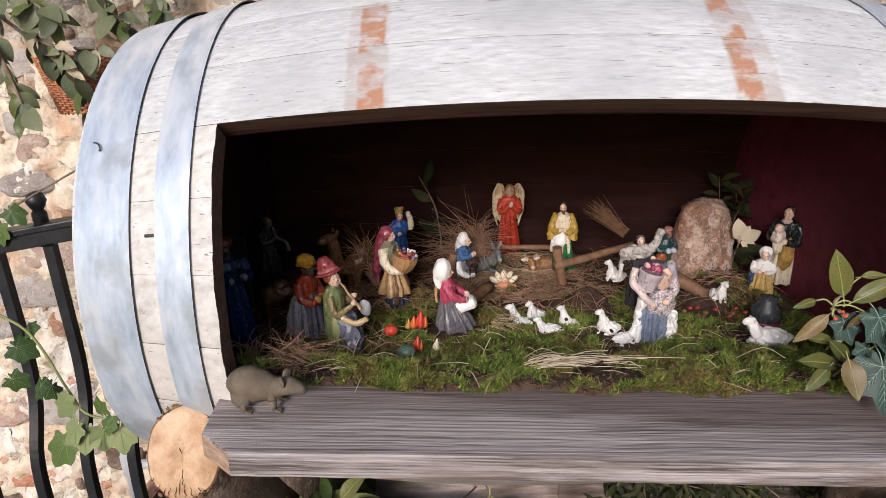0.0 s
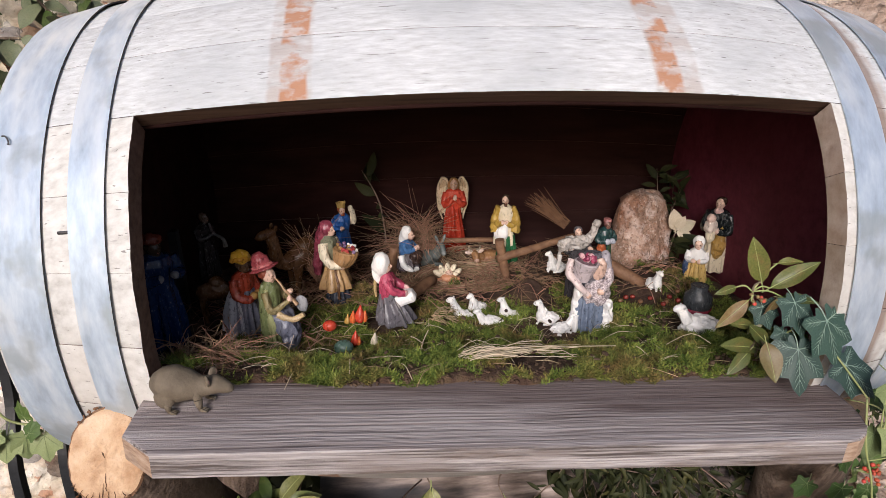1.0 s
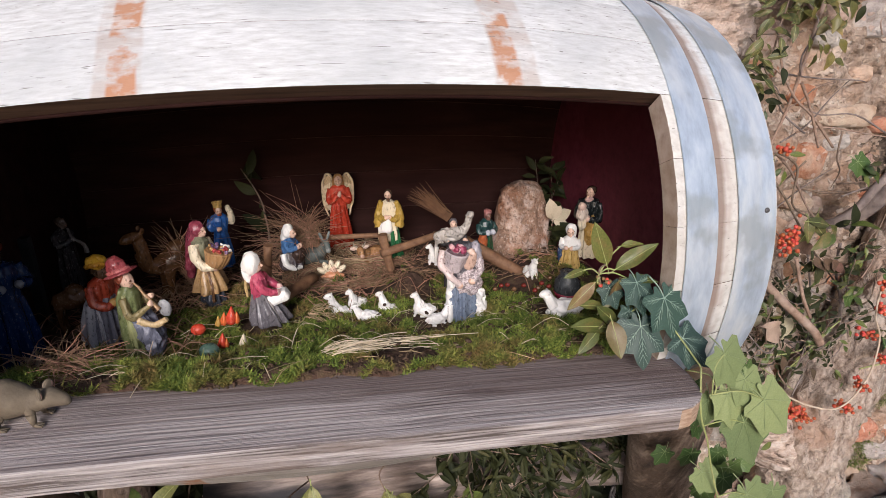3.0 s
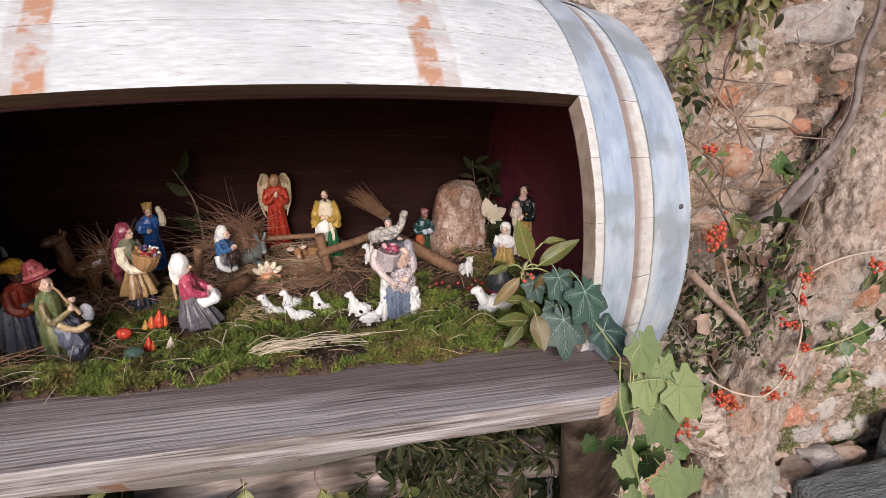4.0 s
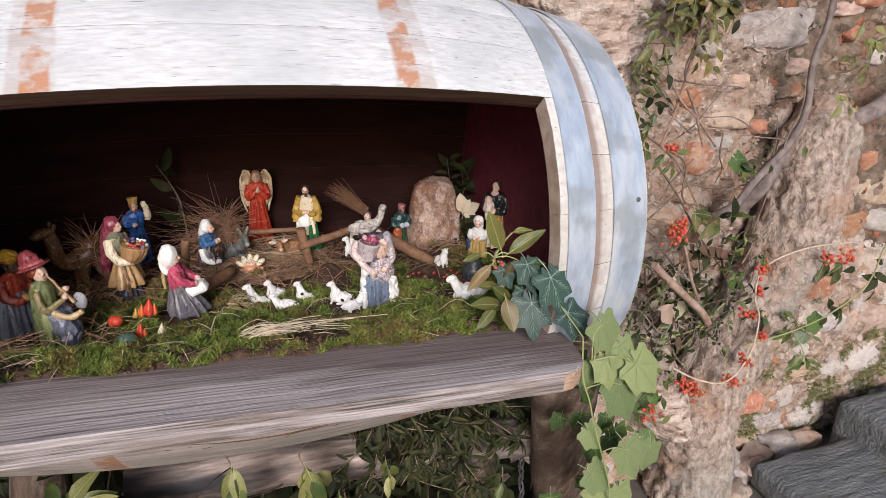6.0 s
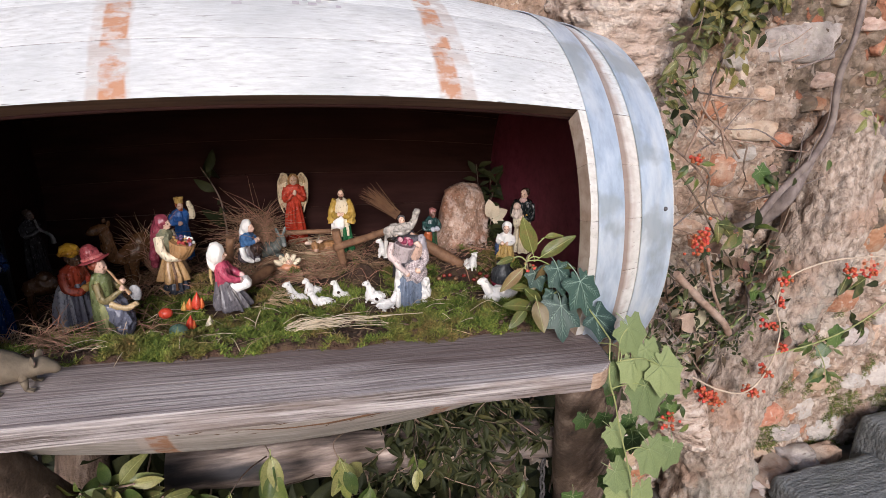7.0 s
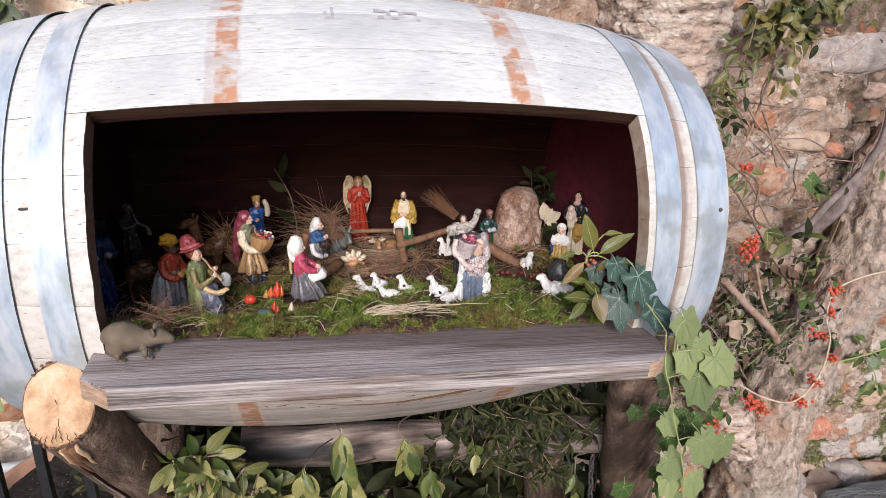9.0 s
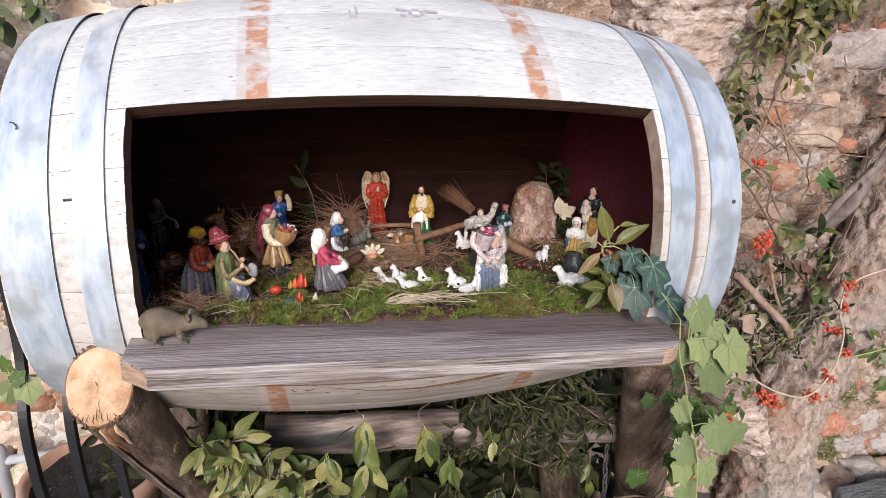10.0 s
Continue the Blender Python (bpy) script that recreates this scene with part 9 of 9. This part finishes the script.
shrub("climber", "climbing shrub with dull green and pale dry leaves on the wall", stems, 24, [OVALS[1], CLIMB[0], CLIMB[1], DRY[0], CLIMB[1], CLIMB[0], DRY[0], SHADED[1]], 0.9, 0.052, 51, along=(0.1, 1.0), droop=-0.5, rad=0.005)
stems = [[(-1.1, 0.46, 1.4), (-0.95, 0.45, 1.3), (-0.80, 0.45, 1.12)], [(-0.9, 0.46, 1.5), (-0.75, 0.46, 1.40), (-0.6, 0.46, 1.42)], [(-0.72, 0.46, 1.5), (-0.5, 0.47, 1.45), (-0.3, 0.48, 1.46)]]
shrub("climber", "climbing shrub with dull green and pale dry leaves on the wall", stems, 18, [OVALS[1], CLIMB[0], CLIMB[1], DRY[0], BROWNS[0], CLIMB[0], SHADED[1]], 0.9, 0.05, 52, along=(0.2, 1.0), droop=-0.3, rad=0.005)
cap = Shape()
cap.ball((0, 0, 0), (0.030, 0.02, 0.023), STONES[4], seg=18, rings=12, rough=0.45, freq=30)
solo("white_stone", cap, "whitish pebble set in the top of the wall", "stone", m=pose(1.315, 0.470, 1.375))

# ---- stones of the wall ----
stone_meshes = []
for k in range(14):
    rs = random.Random(100 + k)
    s, seg = Shape(), 18
    off = Vector((k * 7.3, k * 3.1, 0))
    rings = ((1.10, -0.9), (1.0, 0.05), (0.90, 0.60), (0.66, 0.88), (0.34, 1.0))
    vs = []
    for rr, h in rings:
        for j in range(seg):
            a = 2 * math.pi * j / seg
            c = Vector((math.cos(a), math.sin(a), 0))
            sq = 1 / max(abs(c.x), abs(c.y)) ** 0.5
            edge = 1 + 0.26 * noise.noise(c * 1.2 + off) + 0.07 * noise.noise(c * 3.6 + off)
            r = 0.5 * rr * edge * sq
            vs.append((r * c.x, -h + 0.5 * noise.noise(c * rr * 1.8 + off) + 0.25 * noise.noise(c * rr * 5 + off), r * c.y))
    vs.append((0, -1.0 + 0.3 * rs.uniform(-1, 1), 0))
    n = len(rings)
    fs = [(i * seg + j, (i + 1) * seg + j, (i + 1) * seg + (j + 1) % seg, i * seg + (j + 1) % seg) for i in range(n - 1) for j in range(seg)] + [((n - 1) * seg + j, n * seg, (n - 1) * seg + (j + 1) % seg) for j in range(seg)]
    s.add(vs, fs, STONES[0])
    stone_meshes.append(s)
for m in STONES:
    grit(m, 60, ((0.62, 0.56, 0.50), (0.20, 0.14, 0.11), (0.46, 0.30, 0.22), (0.55, 0.47, 0.40)), 0.22, 0.4)
    in_place(m)
STONE_DATA = []
for k, s in enumerate(stone_meshes):
    for material in STONES:
        s.mats = [material]
        STONE_DATA.append(s.mesh("stone"))


# stones that stand out of the wall: kind, middle, width and height
MARKED = (("grey", 1.50, 1.285, 0.312, 0.120), ("ochre", 1.39, 1.03, 0.169, 0.061), ("brick", 1.51, 1.00, 0.065, 0.043), ("brick", 1.24, 1.09, 0.074, 0.055), ("brick", 1.30, 0.91, 0.097, 0.093), ("ochre", 1.28, 0.80, 0.109, 0.056),
          ("slate", 1.57, 1.11, 0.058, 0.048), ("brick", 1.62, 1.11, 0.046, 0.043), ("rose", 1.62, 1.18, 0.081, 0.049), ("pale", 1.93, 1.21, 0.071, 0.049), ("brick", 1.80, 1.28, 0.046, 0.046), ("brick", 2.04, 0.87, 0.077, 0.068),
          ("brick", 1.95, 0.41, 0.189, 0.115), ("pale", 2.34, 0.03, 0.188, 0.139), ("pale", 2.10, -0.19, 0.188, 0.150), ("ochre", 1.78, -0.25, 0.226, 0.084), ("brick", 1.77, -0.07, 0.126, 0.093), ("grey", 1.87, -0.17, 0.147, 0.075),
          ("pale", 1.93, -0.08, 0.141, 0.100), ("ochre", 1.80, 0.20, 0.113, 0.059), ("brick", 1.117, 0.541, 0.075, 0.085), ("brick", 1.347, 0.564, 0.07, 0.07), ("brick", 1.20, 0.49, 0.088, 0.087), ("pale", 1.38, 0.96, 0.082, 0.048), ("rose", 1.28, 1.29, 0.077, 0.058), ("grey", 2.06, 0.24, 0.183, 0.076),
          ("pale", 2.16, 0.03, 0.129, 0.069), ("ochre", 1.98, 0.06, 0.122, 0.080), ("pale", 1.27, 1.23, 0.078, 0.044), ("brick", 1.58, 0.85, 0.064, 0.040), ("ochre", 1.40, 1.14, 0.083, 0.048))
KINDS = {"ochre": 0, "rose": 1, "grey": 2, "brick": 3, "pale": 4, "slate": 5}
rs = random.Random(41)
for kind, x, z, w, h in MARKED:
    part("stone", STONE_DATA[rs.randrange(14) * 6 + KINDS[kind]], wall, "", pose(x, mortar(x, z) - 0.002, z, 0, rs.uniform(-10, 10), 0) @ Matrix.Diagonal((w, rs.uniform(0.014, 0.022) + 0.05 * max(0, w - 0.1), h, 1)))


def lay(x0, x1, z0, z1, seed, palette, course=0.085, fill=0.8):
    """Rough courses of rubble, larger and smaller stones mixed, with gaps of mortar."""
    r = random.Random(seed)
    z = z0
    while z < z1:
        h = course * r.uniform(0.45, 1.35)
        x = x0 + r.uniform(-0.05, 0.05)
        while x < x1:
            w = h * r.choice((0.5, 0.8, 1.1, 1.5, 1.9, 2.3)) * r.uniform(0.85, 1.15)
            roll, kind, data = r.random(), r.choices(range(6), palette)[0], r.randrange(14)
            zz = z + h / 2 + r.uniform(-0.2, 0.2) * h
            xx = x + w / 2
            if roll < fill and not any(abs(xx - mx) < (w + mw) * 0.55 and abs(zz - mz) < (h + mh) * 0.55 for k, mx, mz, mw, mh in MARKED):
                part("stone", STONE_DATA[data * 6 + kind], wall, "", pose(xx, mortar(xx, zz) + 0.004, zz, 0, r.uniform(-14, 14), 0) @ Matrix.Diagonal((w * 0.97, r.uniform(0.005, 0.020), h * r.uniform(0.8, 1.02), 1)))
            x += w
        z += h * 0.97


lay(0.72, 1.75, GROUND, 1.62, 61, (2.4, 2.4, 0.3, 1.6, 1.2, 0.8), 0.075, 0.34)
lay(1.75, 2.85, 0.75, 1.62, 63, (0.7, 0.6, 0.6, 2.0, 0.2, 4.0), 0.11, 0.55)
lay(1.75, 2.85, GROUND, 0.75, 64, (1.6, 2.2, 3.0, 1.4, 1.6, 1.8), 0.085, 0.72)
lay(-1.75, -0.40, GROUND, 1.62, 62, (1.0, 2.0, 0.2, 1.8, 4.2, 0.4), 0.080, 0.58)

# loose rubble lying at the wall's foot, each stone a thing of its own
def rubble(w, d, h, material, seed):
    """A broken block of stone with blunt corners."""
    bm = bmesh.new()
    bmesh.ops.create_cube(bm, size=1.0)
    bmesh.ops.subdivide_edges(bm, edges=bm.edges[:], cuts=6, use_grid_fill=True)
    off = Vector((seed * 3.1, seed * 1.7, seed))
    s = Shape()
    vs = []
    for v in bm.verts:
        q = v.co * (0.62 + 0.38 * 0.5 / max(v.co.length, 0.01))
        q += Vector((noise.noise(q * 2.2 + off), noise.noise(q * 2.2 + off * 2), noise.noise(q * 2.2 + off * 3))) * 0.22 + q * 0.10 * noise.noise(q * 7 + off)
        vs.append((q.x * w, q.y * d, (q.z + 0.42) * h))
    bm.verts.index_update()
    s.add(vs, [[v.index for v in f.verts] for f in bm.faces], material)
    bm.free()
    return s


rs = random.Random(52)
for k, (x, y, w, d, h, kind) in enumerate(((1.74, 0.47, 0.20, 0.11, 0.075, 1), (1.64, 0.46, 0.12, 0.09, 0.06, 2), (1.56, 0.46, 0.13, 0.10, 0.06, 0), (1.90, 0.50, 0.15, 0.10, 0.09, 2), (1.58, 0.37, 0.09, 0.08, 0.045, 1), (2.02, 0.50, 0.12, 0.08, 0.08, 0))):
    solo("loose_stone", rubble(w, d, h, STONES[kind], k + 1), "rough " + ("ochre", "rose", "grey", "brick", "pale")[kind] + " stone lying at the wall's foot", "stone", "loose stones", m=pose(x, y, GROUND, 0, 0, rs.uniform(-30, 30)))

# moss in the joints low on the wall
rm = random.Random(71)
s = Shape()
sv, sf = [], []
while len(sf) < 11000:
    x, z = rm.uniform(1.55, 2.6), GROUND + rm.random() ** 1.4 * 0.75
    if noise.noise(Vector((x * 6, z * 9, 4))) + 0.5 * noise.noise(Vector((x * 17, z * 17, 8))) < 0.16 + 0.25 * max(0, z):
        continue
    y = mortar(x, z) - rm.uniform(0.0, 0.012)
    a, ln, w = rm.uniform(0, 6.283), rm.uniform(0.006, 0.014), rm.uniform(0.0012, 0.0024)
    o = len(sv)
    sv += [(x - math.sin(a) * w, y, z + math.cos(a) * w), (x + math.sin(a) * w, y, z - math.cos(a) * w), (x + math.cos(a) * ln, y - ln * 0.5, z + math.sin(a) * ln)]
    sf.append((o, o + 1, o + 2))
s.add(sv, sf, WALL_MOSS, False)
solo("wall_moss", s, "green moss in the joints low on the stone wall", "moss", kind="stuff")
